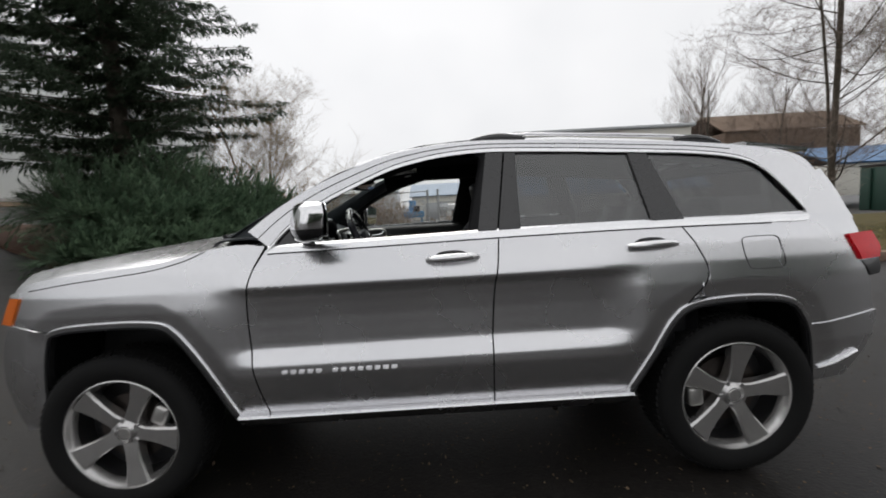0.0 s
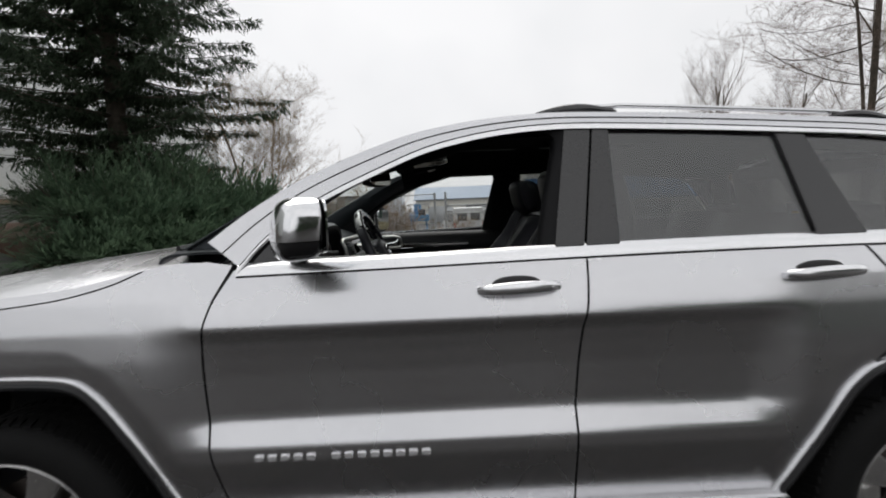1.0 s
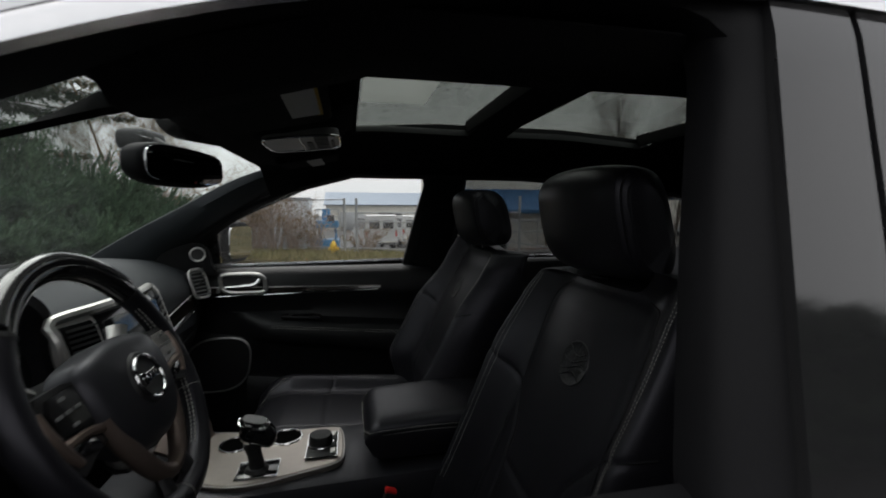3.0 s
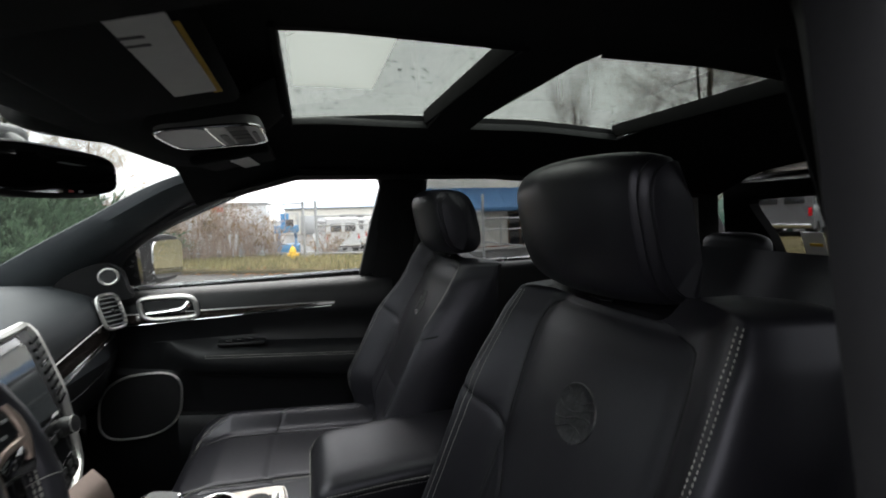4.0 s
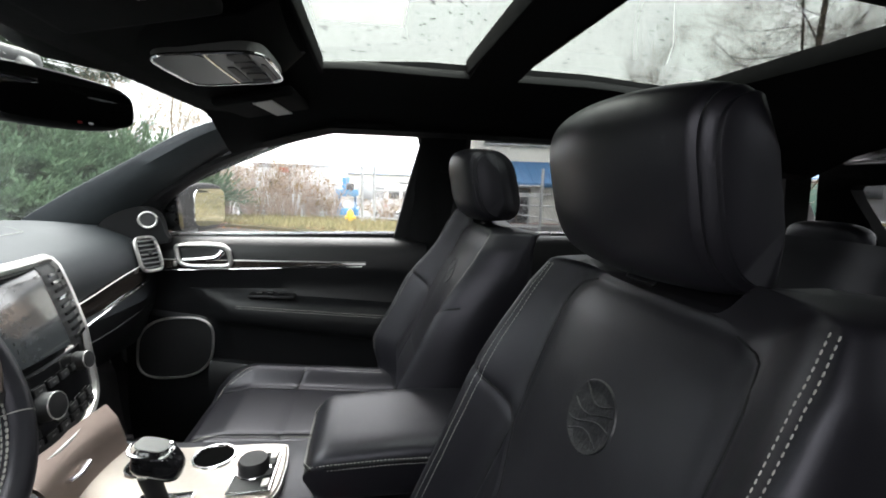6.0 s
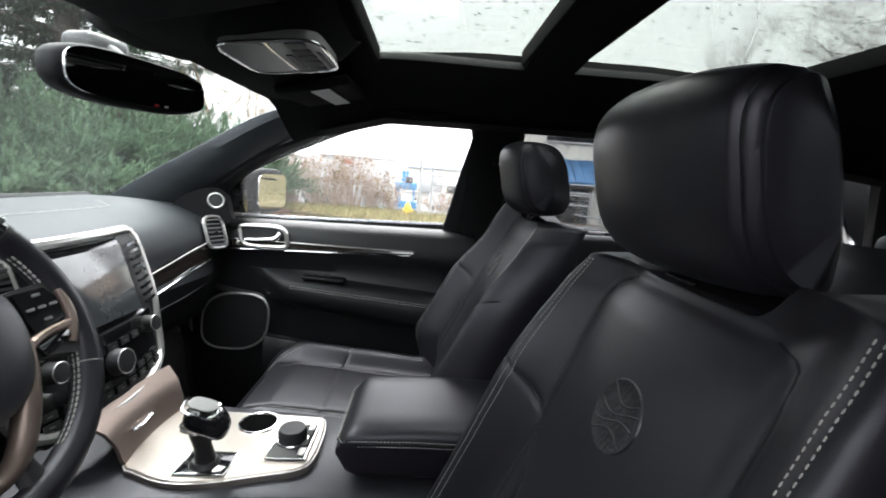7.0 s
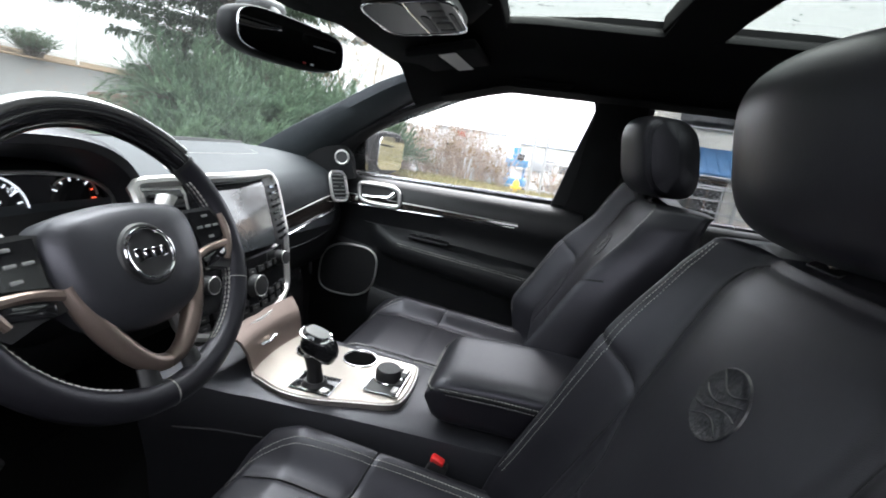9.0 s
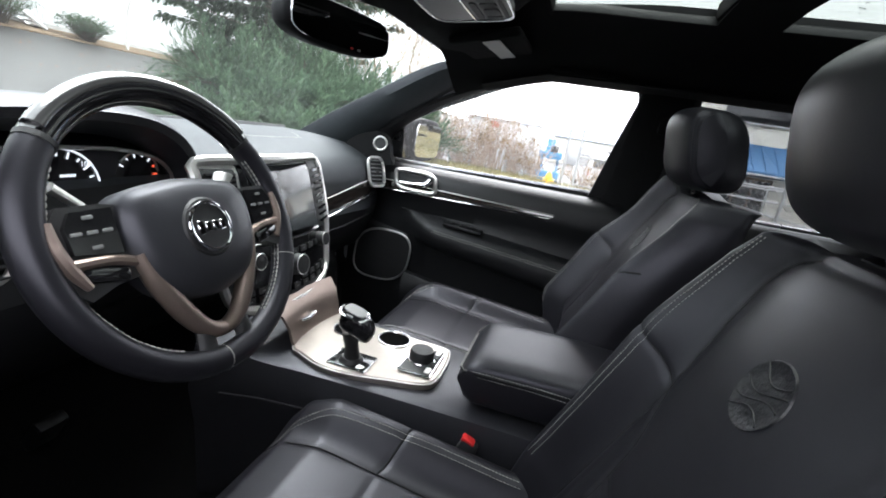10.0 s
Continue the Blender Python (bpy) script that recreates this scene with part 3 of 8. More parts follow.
    # door handles
    for x0, x1, z in ((0.016, 0.252, 1.134), (0.934, 1.160, 1.141)):
        line = smooth_line([(x0, z - 0.004, 0.010), (x0 + 0.03, z, 0.035), ((x0 + x1) / 2, z + 0.004, 0.043), (x1 - 0.03, z + 0.005, 0.036), (x1, z + 0.001, 0.010)], 22)
        rr = [0.013 + 0.006 * math.sin(math.pi * i / 21) for i in range(22)]
        h = part("door_handle", rod([side_pt(p.x, p.y, p.z, s) for p in line], rr, 10, flat=0.6, up=(0, s, 0)), M_BELT, front_door if x0 < 0.5 else rear_door, "chrome door handle")
        # a black bulge on the door paints the shade of the handle's recess
        cup = bmesh.new()
        ball(cup, (0, 0, 0), (0.075, 0.008, 0.030), 2.4)
        part("handle_cup", cup, M_BLACK, front_door if x0 < 0.5 else rear_door, "", at=Matrix.Translation(side_pt((x0 + x1) / 2 - 0.005, z + 0.003, -0.004, s)))
    if s < 0:
        part("key_lock", lathe(bmesh.new(), [(0.001, -0.004), (0.007, -0.004), (0.008, 0.0)], 14, "y"), M_CHROME, front_door, "", at=Matrix.Translation(side_pt(0.232, 1.136, 0.043, s)))
    # fuel flap outline on the driver's side
    if s < 0:
        loop = smooth_line([(1.50, 1.158, 0), (1.58, 1.163, 0), (1.655, 1.158, 0), (1.672, 1.12, 0), (1.682, 1.05, 0), (1.672, 1.022, 0), (1.60, 1.016, 0), (1.525, 1.020, 0), (1.505, 1.05, 0), (1.492, 1.12, 0)], 60, True)
        part("fuel_flap", rod([side_pt(p.x - 0.030, p.y - 0.011, 0.0006, s) for p in loop], 0.0017, 5, closed=True), M_BLACK, car, "closed fuel filler flap")

    # lamps at the corners
    part("tail_lamp", ruled([(1.995, 1.135), (2.02, 1.08), (2.055, 1.012)], [(2.14, 1.140), (2.18, 1.07), (2.17, 1.015)], 8, 14, out=0.012, s=s, thick=0.03), M_RED, car, "red tail lamp")
    part("tail_lamp_base", ruled([(2.06, 1.007), (2.09, 0.97), (2.11, 0.93)], [(2.17, 1.010), (2.18, 0.97), (2.17, 0.935)], 6, 10, out=0.004, s=s, thick=0.02), M_GLOSSB, car)
    part("side_marker", ruled([(-1.965, 0.935), (-1.935, 0.995), (-1.905, 1.055)], [(-1.905, 0.930), (-1.875, 0.995), (-1.848, 1.055)], 5, 8, out=0.008, s=s, thick=0.012), M_AMBER, car, "amber side marker lamp")
    part("marker_top", ruled([(-1.905, 1.060), (-1.895, 1.075)], [(-1.848, 1.060), (-1.848, 1.077)], 4, 4, out=0.007, s=s, thick=0.012, smooth=False), M_CHROME, car, "clear lamp lens")

# name strip on the driver's door: raised bright blocks
x = -0.672
door_l = [o for o in car.children if o.name.startswith("front_door")][0]
for word in (5, 8):
    for i in range(word):
        part("badge_bar", rbox((0, 0, 0), (0.026, 0.006, 0.017), 0.002, 1, rot(-10, 0, 0)), M_BELT, door_l, "chrome badge bar", at=Matrix.Translation(side_pt(x + 0.014, 0.656 - (x + 0.672) * 0.006, 0.004)))
        x += 0.0385
    x += 0.036

# front, rear, bonnet, roof
NOSE = [(-0.90, -1.92), (-0.82, -2.03), (-0.70, -2.13), (-0.5, -2.23), (0, -2.31), (0.5, -2.23), (0.70, -2.13), (0.82, -2.03), (0.90, -1.92)]
bm = bmesh.new()
rows = []
for z, k in ((0.36, 0.06), (0.50, 0.01), (0.70, 0.0), (0.90, 0.07), (1.02, 0.12), (1.08, 0.17)):
    rows.append([Vector((interp(NOSE, y) + k, y * (half_width(-2.05, z) / 0.86 if abs(y) > 0.8 else 1), z)) for y in [-0.9 + 1.8 * i / 24 for i in range(25)]])
skin(bm, rows)
part("front_bumper", thicken(bm, 0.02), M_PAINT, car)
bm = bmesh.new()
rows = []
HOODZ = [(-2.22, 1.085), (-2.0, 1.135), (-1.83, 1.168), (-1.576, 1.205), (-1.29, 1.243), (-1.006, 1.268), (-0.86, 1.272)]
for i in range(25):
    x = lerp(-2.05, -0.86, i / 24)
    w = min(0.80, half_width(x, 1.12) - 0.075) + 0.0
    zc = interp(HOODZ, x)
    row = []
    for j in range(41):
        y = lerp(-1, 1, j / 40)
        edge = 0.085 * abs(y) ** 5 + 0.02 * y * y
        rib = 0.012 * math.exp(-((abs(y) - 0.62) / 0.10) ** 2)
        row.append(Vector((x - 0.15 * (1 - y * y) * (1 - i / 24) * 1.2, y * w, zc - edge + rib)))
    rows.append(row)
skin(bm, rows)
part("bonnet", thicken(bm, 0.012), M_PAINT, car)
for s in (-1, 1):
    part("bonnet_joint", rod([side_pt(p.x, p.y, 0.0008, s) for p in smooth_line([(-1.80, 1.085, 0), (-1.60, 1.112, 0), (-1.40, 1.132, 0), (-1.22, 1.152, 0), (-1.08, 1.185, 0), (-0.99, 1.222, 0)], 40)], 0.0022, 5), M_SEAL, car)
bm = bmesh.new()
box(bm, (-0.86, 0, 1.262), (0.14, 1.36, 0.02), 0.008)
part("cowl", bm, M_BLACK, car, "black cowl under the windscreen")
for yy in (-0.42, 0.30):
    part("wiper", rod([(-0.97, yy - 0.3, 1.276), (-0.96, yy, 1.284), (-0.94, yy + 0.33, 1.282)], 0.009, 6), M_BLACK, car, "black wiper")
# windscreen between the front pillars
bm = bmesh.new()
rows = []
for i in range(21):
    t = i / 20
    x0, z0 = lerp(-0.93, -0.26, t), lerp(1.280, 1.608, t) + 0.006 * math.sin(math.pi * t)
    w = lerp(0.775, 0.605, t)
    rows.append([Vector((x0 - 0.07 * (1 - (2 * j / 24 - 1) ** 2), (2 * j / 24 - 1) * w, z0 + 0.008 * (1 - (2 * j / 24 - 1) ** 2))) for j in range(25)])
skin(bm, rows)
part("windscreen", thicken(bm, 0.005), M_SHIELD, car, "clear windscreen")


def roof_z(x, y):
    return interp([(-0.30, 1.600), (-0.16, 1.640), (0.0, 1.664), (0.25, 1.682), (0.71, 1.680), (1.32, 1.634), (1.80, 1.575)], x) + 0.066 * (1 - (y / 0.62) ** 2)


def roof_patch(x0, x1, y0, y1, dz=0.0, n=10, m=8, thick=0.008):
    bm = bmesh.new()
    skin(bm, [[Vector((lerp(x0, x1, i / n), lerp(y0, y1, j / m), roof_z(lerp(x0, x1, i / n), lerp(y0, y1, j / m)) + dz)) for i in range(n + 1)] for j in range(m + 1)])
    return thicken(bm, thick)


SUNX = ((0.0, 0.365), (0.492, 1.00))
NEARW = 0.278
SUNW = 0.330
for x0, x1, y0, y1 in ((-0.32, 1.85, -0.70, -SUNW - 0.05), (-0.32, 1.85, SUNW + 0.05, 0.70), (-0.32, -0.03, -SUNW - 0.05, SUNW + 0.05), (1.10, 1.85, -SUNW - 0.05, SUNW + 0.05)):
    part("roof_panel", roof_patch(x0, x1, y0, y1), M_PAINT, car)
part("sunroof_panel", roof_patch(-0.03, 0.415, -SUNW - 0.05, SUNW + 0.05, 0.002, thick=0.005), M_SUNROOF, car, "grey tinted glass sunroof panel with raindrops")
part("sunroof_panel", roof_patch(0.420, 1.10, -SUNW - 0.05, SUNW + 0.05, 0.002, thick=0.005), M_SUNROOF, car, "grey tinted glass sunroof panel with raindrops")
for s in (-1, 1):
    line = [(0.27, 0.004), (0.32, 0.014), (0.42, 0.025), (0.52, 0.027), (0.62, 0.025), (1.28, 0.025), (1.40, 0.018), (1.52, 0.004)]
    pts = smooth_line([(x, s * 0.635, roof_z(x, 0.62) + h - 0.004) for x, h in line], 50)
    part("roof_rail", rod(pts, 0.009, 10), M_CHROME, car, "bright roof rail")
    for a, b in ((0.26, 0.54), (1.30, 1.54)):
        part("rail_foot", rod([(lerp(a, b, i / 8), s * 0.640, roof_z(lerp(a, b, i / 8), 0.62) + 0.002 + 0.014 * math.sin(math.pi * i / 8)) for i in range(9)], [0.008 + 0.011 * math.sin(math.pi * i / 8) for i in range(9)], 10), M_PILLAR, car, "dark grey rail foot")
# tailgate with its window opening
bm = bmesh.new()
skin(bm, [[Vector((x - 0.10 * (abs(j / 16 - 1)) ** 3, (j / 16 - 1) * w, z)) for j in range(33)] for x, z, w in ((2.12, 0.45, 0.84), (2.24, 0.66, 0.85), (2.24, 0.78, 0.85), (2.20, 1.0, 0.84), (2.12, 1.18, 0.83))])
part("tailgate", thicken(bm, 0.02), M_PAINT, car)
for s in (-1, 1):
    part("tailgate_pillar", ruled([(1.95, 1.43), (2.0, 1.34), (2.06, 1.20)], [(1.98, 1.45), (2.05, 1.34), (2.11, 1.20)], 6, 10, s=s, out=-0.03, thick=0.05), M_PAINT, car)
part("tailgate_top", rbox((1.86, 0, 1.545), (0.14, 1.10, 0.04), 0.015), M_PAINT, car)
bm = bmesh.new()
skin(bm, [[Vector((lerp(2.09, 1.92, i / 6), (j / 8 - 1) * lerp(0.70, 0.60, i / 6), lerp(1.18, 1.55, i / 6))) for j in range(17)] for i in range(7)])
part("rear_window", thicken(bm, 0.004), M_PRIVACY, car, "tinted rear window")
bm = bmesh.new()
skin(bm, [[Vector((lerp(1.70, 2.02, i / 8), (j / 12 - 1) * 0.61, 1.612 - 0.045 * (i / 8) + 0.02 * (1 - (j / 12 - 1) ** 2))) for j in range(25)] for i in range(9)])
part("roof_spoiler", thicken(bm, 0.022), M_PAINT, car)
part("underbody", rbox((0.0, 0, 0.40), (3.9, 1.15, 0.14), 0.03), M_BLACK, car, "black underbody")
part("exhaust_bracket", rod([(0.62, -0.60, 0.33), (0.64, -0.64, 0.28), (0.66, -0.62, 0.24)], 0.014, 8), M_DISC, car)

# mirrors
for s in (-1, 1):
    bm = bmesh.new()
    ball(bm, (0, 0, 0), (0.066 if s < 0 else 0.052, 0.112 if s < 0 else 0.098, 0.082 if s < 0 else 0.090), 3.8, 36, 22, 3.4)
    for v in bm.verts:
        v.co.x += 0.025 * (v.co.z / 0.08) * 0.5
        if v.co.x > 0.042:
            v.co.x = 0.042 + (v.co.x - 0.042) * 0.25
    c = Vector((-0.482, -0.990, 1.340)) if s < 0 else Vector((-0.540, 1.030, 1.308))
    lo, back = bm.copy(), bm.copy()
    for v in bm.verts:
        v.co.x = min(v.co.x, 0.040)
    for v in bm.verts:
        if v.co.z < -0.035:
            v.co.z = -0.035
    mirror = part("door_mirror", bm, M_CHROME if s < 0 else M_SEAL, car, "chrome-capped door mirror" if s < 0 else "dark door mirror", at=Matrix.Translation(c) @ (rot(0, 2, -22) if s > 0 else rot(0, 0, 28)).to_4x4())
    for v in lo.verts:
        v.co *= 0.97
        v.co.z -= 0.012
        if v.co.z > -0.037:
            v.co.z = -0.037
    part("mirror_base", lo, M_GLOSSB if s < 0 else M_SEAL, mirror, "black lower shell")
    for v in back.verts:
        v.co.y *= 0.985
        v.co.z *= 0.985
        v.co.x = max(v.co.x, 0.037)
    part("mirror_rim", back, M_SEAL, mirror, "black housing round the glass")
    part("mirror_arm", rod([(0.0, 0, -0.062), (0.01, -s * 0.06, -0.085), (0.02, -s * 0.15, -0.105)], [0.034, 0.03, 0.026], 12, flat=0.6), M_GLOSSB, mirror)
    part("mirror_glass", plate([Vector((0.052, (0.100 if s < 0 else 0.078) * math.copysign(abs(math.cos(a)) ** 0.32, math.cos(a)), (0.073 if s < 0 else 0.070) * math.copysign(abs(math.sin(a)) ** 0.40, math.sin(a)))) for a in (2 * math.pi * i / 28 for i in range(28))], 0.006, (1, 0, 0)), M_MIRROR, mirror, "mirror glass")
    sail = [side_pt(x, z, -0.006, s) for x, z in ((-0.665, 1.232), (-0.53, 1.232), (-0.525, 1.355), (-0.60, 1.305))]
    part("mirror_sail", plate(sail, 0.03, (0, -s, 0)), M_PILLAR, car, "black mirror mount triangle")

# wheels
def wheel(at, s, first=90, caliper=(0.150, 0.060, 25)):
    w = part("wheel", lathe(bmesh.new(), [(0.255, -0.10), (0.262, -0.118), (0.268, -0.116), (0.270, -0.10), (0.258, -0.085), (0.250, 0.0), (0.250, 0.09), (0.262, 0.10), (0.245, 0.10), (0.238, 0.0), (0.240, -0.08)], 64, "y", ring=True), M_ALLOY, car, "five-spoke alloy wheel", at=at)
    part("rim_barrel", lathe(bmesh.new(), [(0.249, -0.084), (0.243, -0.02), (0.236, 0.03), (0.232, 0.03), (0.236, -0.02), (0.241, -0.08)], 64, "y", ring=True), M_ALLOYG, w, "dark grey inner barrel")
    bm = bmesh.new()
    lathe(bm, [(0.262, -0.108), (0.275, -0.124), (0.315, -0.134), (0.350, -0.130), (0.372, -0.112), (0.379, -0.085), (0.381, -0.04), (0.381, 0.04), (0.379, 0.085), (0.372, 0.112), (0.335, 0.132), (0.275, 0.124), (0.26, 0.10)], 72, "y", ring=True)
    part("tyre", bm, M_RUBBER, w, "black tyre")
    bm = bmesh.new()
    for i in range(72):
        a = 2 * math.pi * i / 72
        for yy, rz in ((-0.075, 22), (0.0, -20), (0.075, 22)):
            box(bm, (math.cos(a) * 0.380, yy, math.sin(a) * 0.380), (0.010, 0.052, 0.019), 0, turn=Matrix.Rotation(-a, 3, "Y") @ rot(rz, 0, 0))
    part("tread", bm, M_RUBBER, w)
    part("brake_disc", lathe(bmesh.new(), [(0.06, -0.01), (0.165, -0.012), (0.165, 0.012), (0.06, 0.02)], 40, "y"), M_DISC, w, "brake disc")
    part("wheel_back", lathe(bmesh.new(), [(0.02, 0.03), (0.245, 0.03), (0.245, 0.05), (0.02, 0.05)], 40, "y"), M_BLACK, w)
    part("brake_caliper", rbox((caliper[0], -0.035, caliper[1]), (0.075, 0.06, 0.10), 0.018, 3, rot(0, caliper[2], 0)), M_SATIN, w, "brake caliper")
    for i in range(5):
        a = math.radians(first) + 2 * math.pi * i / 5
        rows = []
        for r, hw, yf, th in ((0.055, 0.038, -0.082, 0.06), (0.09, 0.034, -0.088, 0.06), (0.15, 0.039, -0.094, 0.052), (0.21, 0.051, -0.102, 0.045), (0.252, 0.062, -0.108, 0.045)):
            row = []
            for u, d in ((-1, th), (-1, 0.008), (-0.82, 0.0), (0.82, 0.0), (1, 0.008), (1, th)):
                q = Vector((r, 0, 0)) + Vector((0, 0, u * hw))
                x = q.x * math.cos(a) - q.z * math.sin(a)
                z = q.x * math.sin(a) + q.z * math.cos(a)
                row.append(Vector((x, yf + d, z)))
            rows.append(row)
        bm = bmesh.new()
        skin(bm, rows, True, True)
        part("spoke", bm, M_ALLOY, w, "", angle=25)
        b = a + math.pi / 5
        part("wheel_nut", lathe(bmesh.new(), [(0.0105, -0.088), (0.0105, -0.06), (0.012, -0.05)], 8, "y", (0.058 * math.cos(b), 0, 0.058 * math.sin(b))), M_CHROME, w)
    part("hub", lathe(bmesh.new(), [(0.034, -0.094), (0.04, -0.088), (0.07, -0.078), (0.075, -0.03)], 32, "y"), M_ALLOY, w)
    part("hub_cap", lathe(bmesh.new(), [(0.026, -0.099), (0.029, -0.095), (0.03, -0.085)], 28, "y"), M_SATIN, w, "silver centre cap")
    if s > 0:
        w.rotation_euler = (0, 0, math.pi)
    return w


for s in (-1, 1):
    for x in (-1.4575, 1.4575):
        wheel(Matrix.Translation((x, s * 0.795, 0.385)), s, 63 if x < 0 else 81, (0.150, 0.060, 25) if x < 0 else (-0.165, -0.015, -5))

# ---- cabin ----
def stitches(bm, pts, gap=0.0065, length=0.0042, r=0.0011):
    """A row of thread stitches along a line."""
    P = [Vector(p) for p in pts]
    total = sum((b - a).length for a, b in zip(P, P[1:]))
    n = max(2, int(total / gap))
    Q = resample(P, n * 2 + 1)
    for i in range(n):
        a, b = Q[2 * i], Q[2 * i + 1]
        d = (b - a).normalized() * length
        tube(bm, [a, a + d * 0.5, a + d], [r * 0.6, r, r * 0.6], 4)
    return bm


# roof lining with the two sunroof openings
xs = [-0.30, -0.22, -0.12, -0.05, SUNX[0][0], 0.12, 0.24, SUNX[0][1], 0.42, SUNX[1][0], 0.62, 0.76, 0.90, SUNX[1][1], 1.2, 1.4, 1.6, 1.76]
ys = [-0.66, -0.62, -0.56, -0.48, -0.40, -NEARW, -0.2, 0.0, 0.2, SUNW, 0.40, 0.48, 0.56, 0.62, 0.66]


def lining_z(x, y):
    return roof_z(x, y) - lerp(0.022, 0.040, max(sstep(0.02, 0.30, x), sstep(-0.02, -0.10, x))) - 0.055 * sstep(0.42, 0.66, abs(y))


bm = bmesh.new()
grid = [[bm.verts.new((x, y, lining_z(x, y))) for x in xs] for y in ys]
for j in range(len(ys) - 1):
    for i in range(len(xs) - 1):
        inside = ys[j] >= -NEARW - 1e-6 and ys[j + 1] <= SUNW + 1e-6
        if inside and any(xs[i] >= a - 1e-6 and xs[i + 1] <= b + 1e-6 for a, b in SUNX):
            continue
        bm.faces.new((grid[j][i], grid[j][i + 1], grid[j + 1][i + 1], grid[j + 1][i]))
bmesh.ops.recalc_face_normals(bm, faces=bm.faces)
part("headliner", shell(bm, 0.006), M_HEAD, car, "black fabric headliner")
for x0, x1 in SUNX:
    for s in (-1, 1):
        bm = bmesh.new()
        skin(bm, [[Vector((lerp(x0, x1, i / 8), (SUNW if s > 0 else -NEARW) + s * o, min(lining_z(lerp(x0, x1, i / 8), SUNW) - 0.002 + h, roof_z(lerp(x0, x1, i / 8), SUNW) - 0.008))) for i in range(9)] for o, h in ((-0.002, -0.004), (0.004, 0.010), (0.016, 0.018), (0.018, 0.036))])
        part("sunroof_rail", thicken(bm, 0.003), M_TRIM, car, "black sunroof side rail")
    for x in (x0, x1):
        part("sunroof_edge", rbox((x, (SUNW - NEARW) / 2, roof_z(x, 0.15) - 0.028), (0.010, SUNW + NEARW + 0.04, 0.040), 0.003), M_HEAD, car)
# a clear protective film on the front panel
part("film_sheet", rbox((0.098, -0.085, roof_z(0.09, 0.1) - 0.010), (0.168, 0.40, 0.002), 0.0005, 1), glass("thin_film", (0.90, 0.90, 0.89), film=0.5, milky=True), car, "white translucent film on the glass")
# rain on the sunroof
rng = random.Random(4)
# near-black colour gives the shallow cup wells the shade of deep ones
M_WELL = mat("cup_well_shade", (0.002, 0.002, 0.002), 1.0, vary=0.3, scale=200, spec=0.02)
M_DROP = glass("rain_drop", (0.50, 0.53, 0.52), 1.33)
bm = bmesh.new()
for i in range(260):
    a, b = SUNX[0] if rng.random() < 0.42 else SUNX[1]
    x, y = rng.uniform(a, b), rng.uniform(-SUNW, SUNW)
    L, w = rng.uniform(0.002, 0.008), rng.uniform(0.0008, 0.0016)
    ang = rng.gauss(0.3, 0.35)
    z = roof_z(x, y) + 0.003
    pts = [(x + math.cos(ang) * L * k, y + math.sin(ang) * L * k * (1 + 0.3 * rng.random()), z) for k in (-1, -0.3, 0.4, 1)]
    tube(bm, pts, [w * 0.5, w, w * 0.9, w * 0.3], 5)
tagged(part("raindrops", bm, M_DROP, car, "rain drops on the glass"), kind="stuff")

# header, overhead lamps, visors
bm = bmesh.new()
skin(bm, [[Vector((x, (j / 12 - 1) * w, z - 0.012 * (1 - (j / 12 - 1) ** 2) * k)) for j in range(25)] for x, z, w, k in ((-0.32, 1.598, 0.58, 0), (-0.30, 1.592, 0.58, 0), (-0.24, 1.600, 0.58, 1), (-0.14, 1.626, 0.58, 0.3))])
part("roof_header", thicken(bm, 0.004), M_HEAD, car)
bm = bmesh.new()
skin(bm, [[Vector((x, y * w, z + 0.018 * abs(y) ** 3)) for y in [k / 10 - 1 for k in range(21)]] for x, z, w in ((-0.405, 1.618, 0.05), (-0.39, 1.603, 0.09), (-0.33, 1.595, 0.135), (-0.25, 1.592, 0.160), (-0.15, 1.600, 0.165), (-0.05, 1.618, 0.150), (-0.01, 1.650, 0.13))])
ohc = part("overhead_console", thicken(bm, 0.004), M_HEAD, car, "black overhead console with grey lamp panel")
LT = Matrix.Translation((-0.120, 0.0, 1.6010)) @ rot(0, -6, 0).to_4x4()


def lamp_plate(name, outline, z0, z1, material, label=""):
    bm = plate([Vector((x, y, z0)) for x, y in outline], z1 - z0, (0, 0, 1))
    bm.transform(LT)
    return part(name, bm, material, ohc, label)


def squircle(cx, cy, hx, hy, e=0.4, n=36):
    return [(cx + hx * math.copysign(abs(math.cos(a)) ** e, math.cos(a)), cy + hy * math.copysign(abs(math.sin(a)) ** e, math.sin(a))) for a in (2 * math.pi * k / n for k in range(n))]


M_GREYPL = mat("grey_plastic", (0.15, 0.15, 0.148), 0.38)
lamp_plate("lamp_panel", squircle(0, 0, 0.082, 0.100), -0.006, 0.010, M_GREYPL, "grey lamp panel")
lamp_plate("lamp_lens", [(x, y) for x, y in squircle(-0.040, 0, 0.038, 0.093)], -0.008, -0.004, mat("smoked_lens", (0.045, 0.045, 0.046), 0.3, spec=0.4), "smoked lamp lens")
for nm, loop_ in (("lamp_rim", squircle(0, 0, 0.082, 0.100)), ("lens_rim", [(-0.001, -0.095), (-0.003, -0.04), (-0.003, 0.04), (-0.001, 0.095)])):
    part(nm, rod([LT @ Vector((x, y, -0.007)) for x, y in loop_], 0.0028 if nm == "lamp_rim" else 0.0016, 6, closed=nm == "lamp_rim"), M_CHROME, ohc, "bright thin rim")
lamp_plate("lamp_slot", squircle(0.014, 0.035, 0.007, 0.050, 0.3), -0.0075, -0.005, M_BLACK)
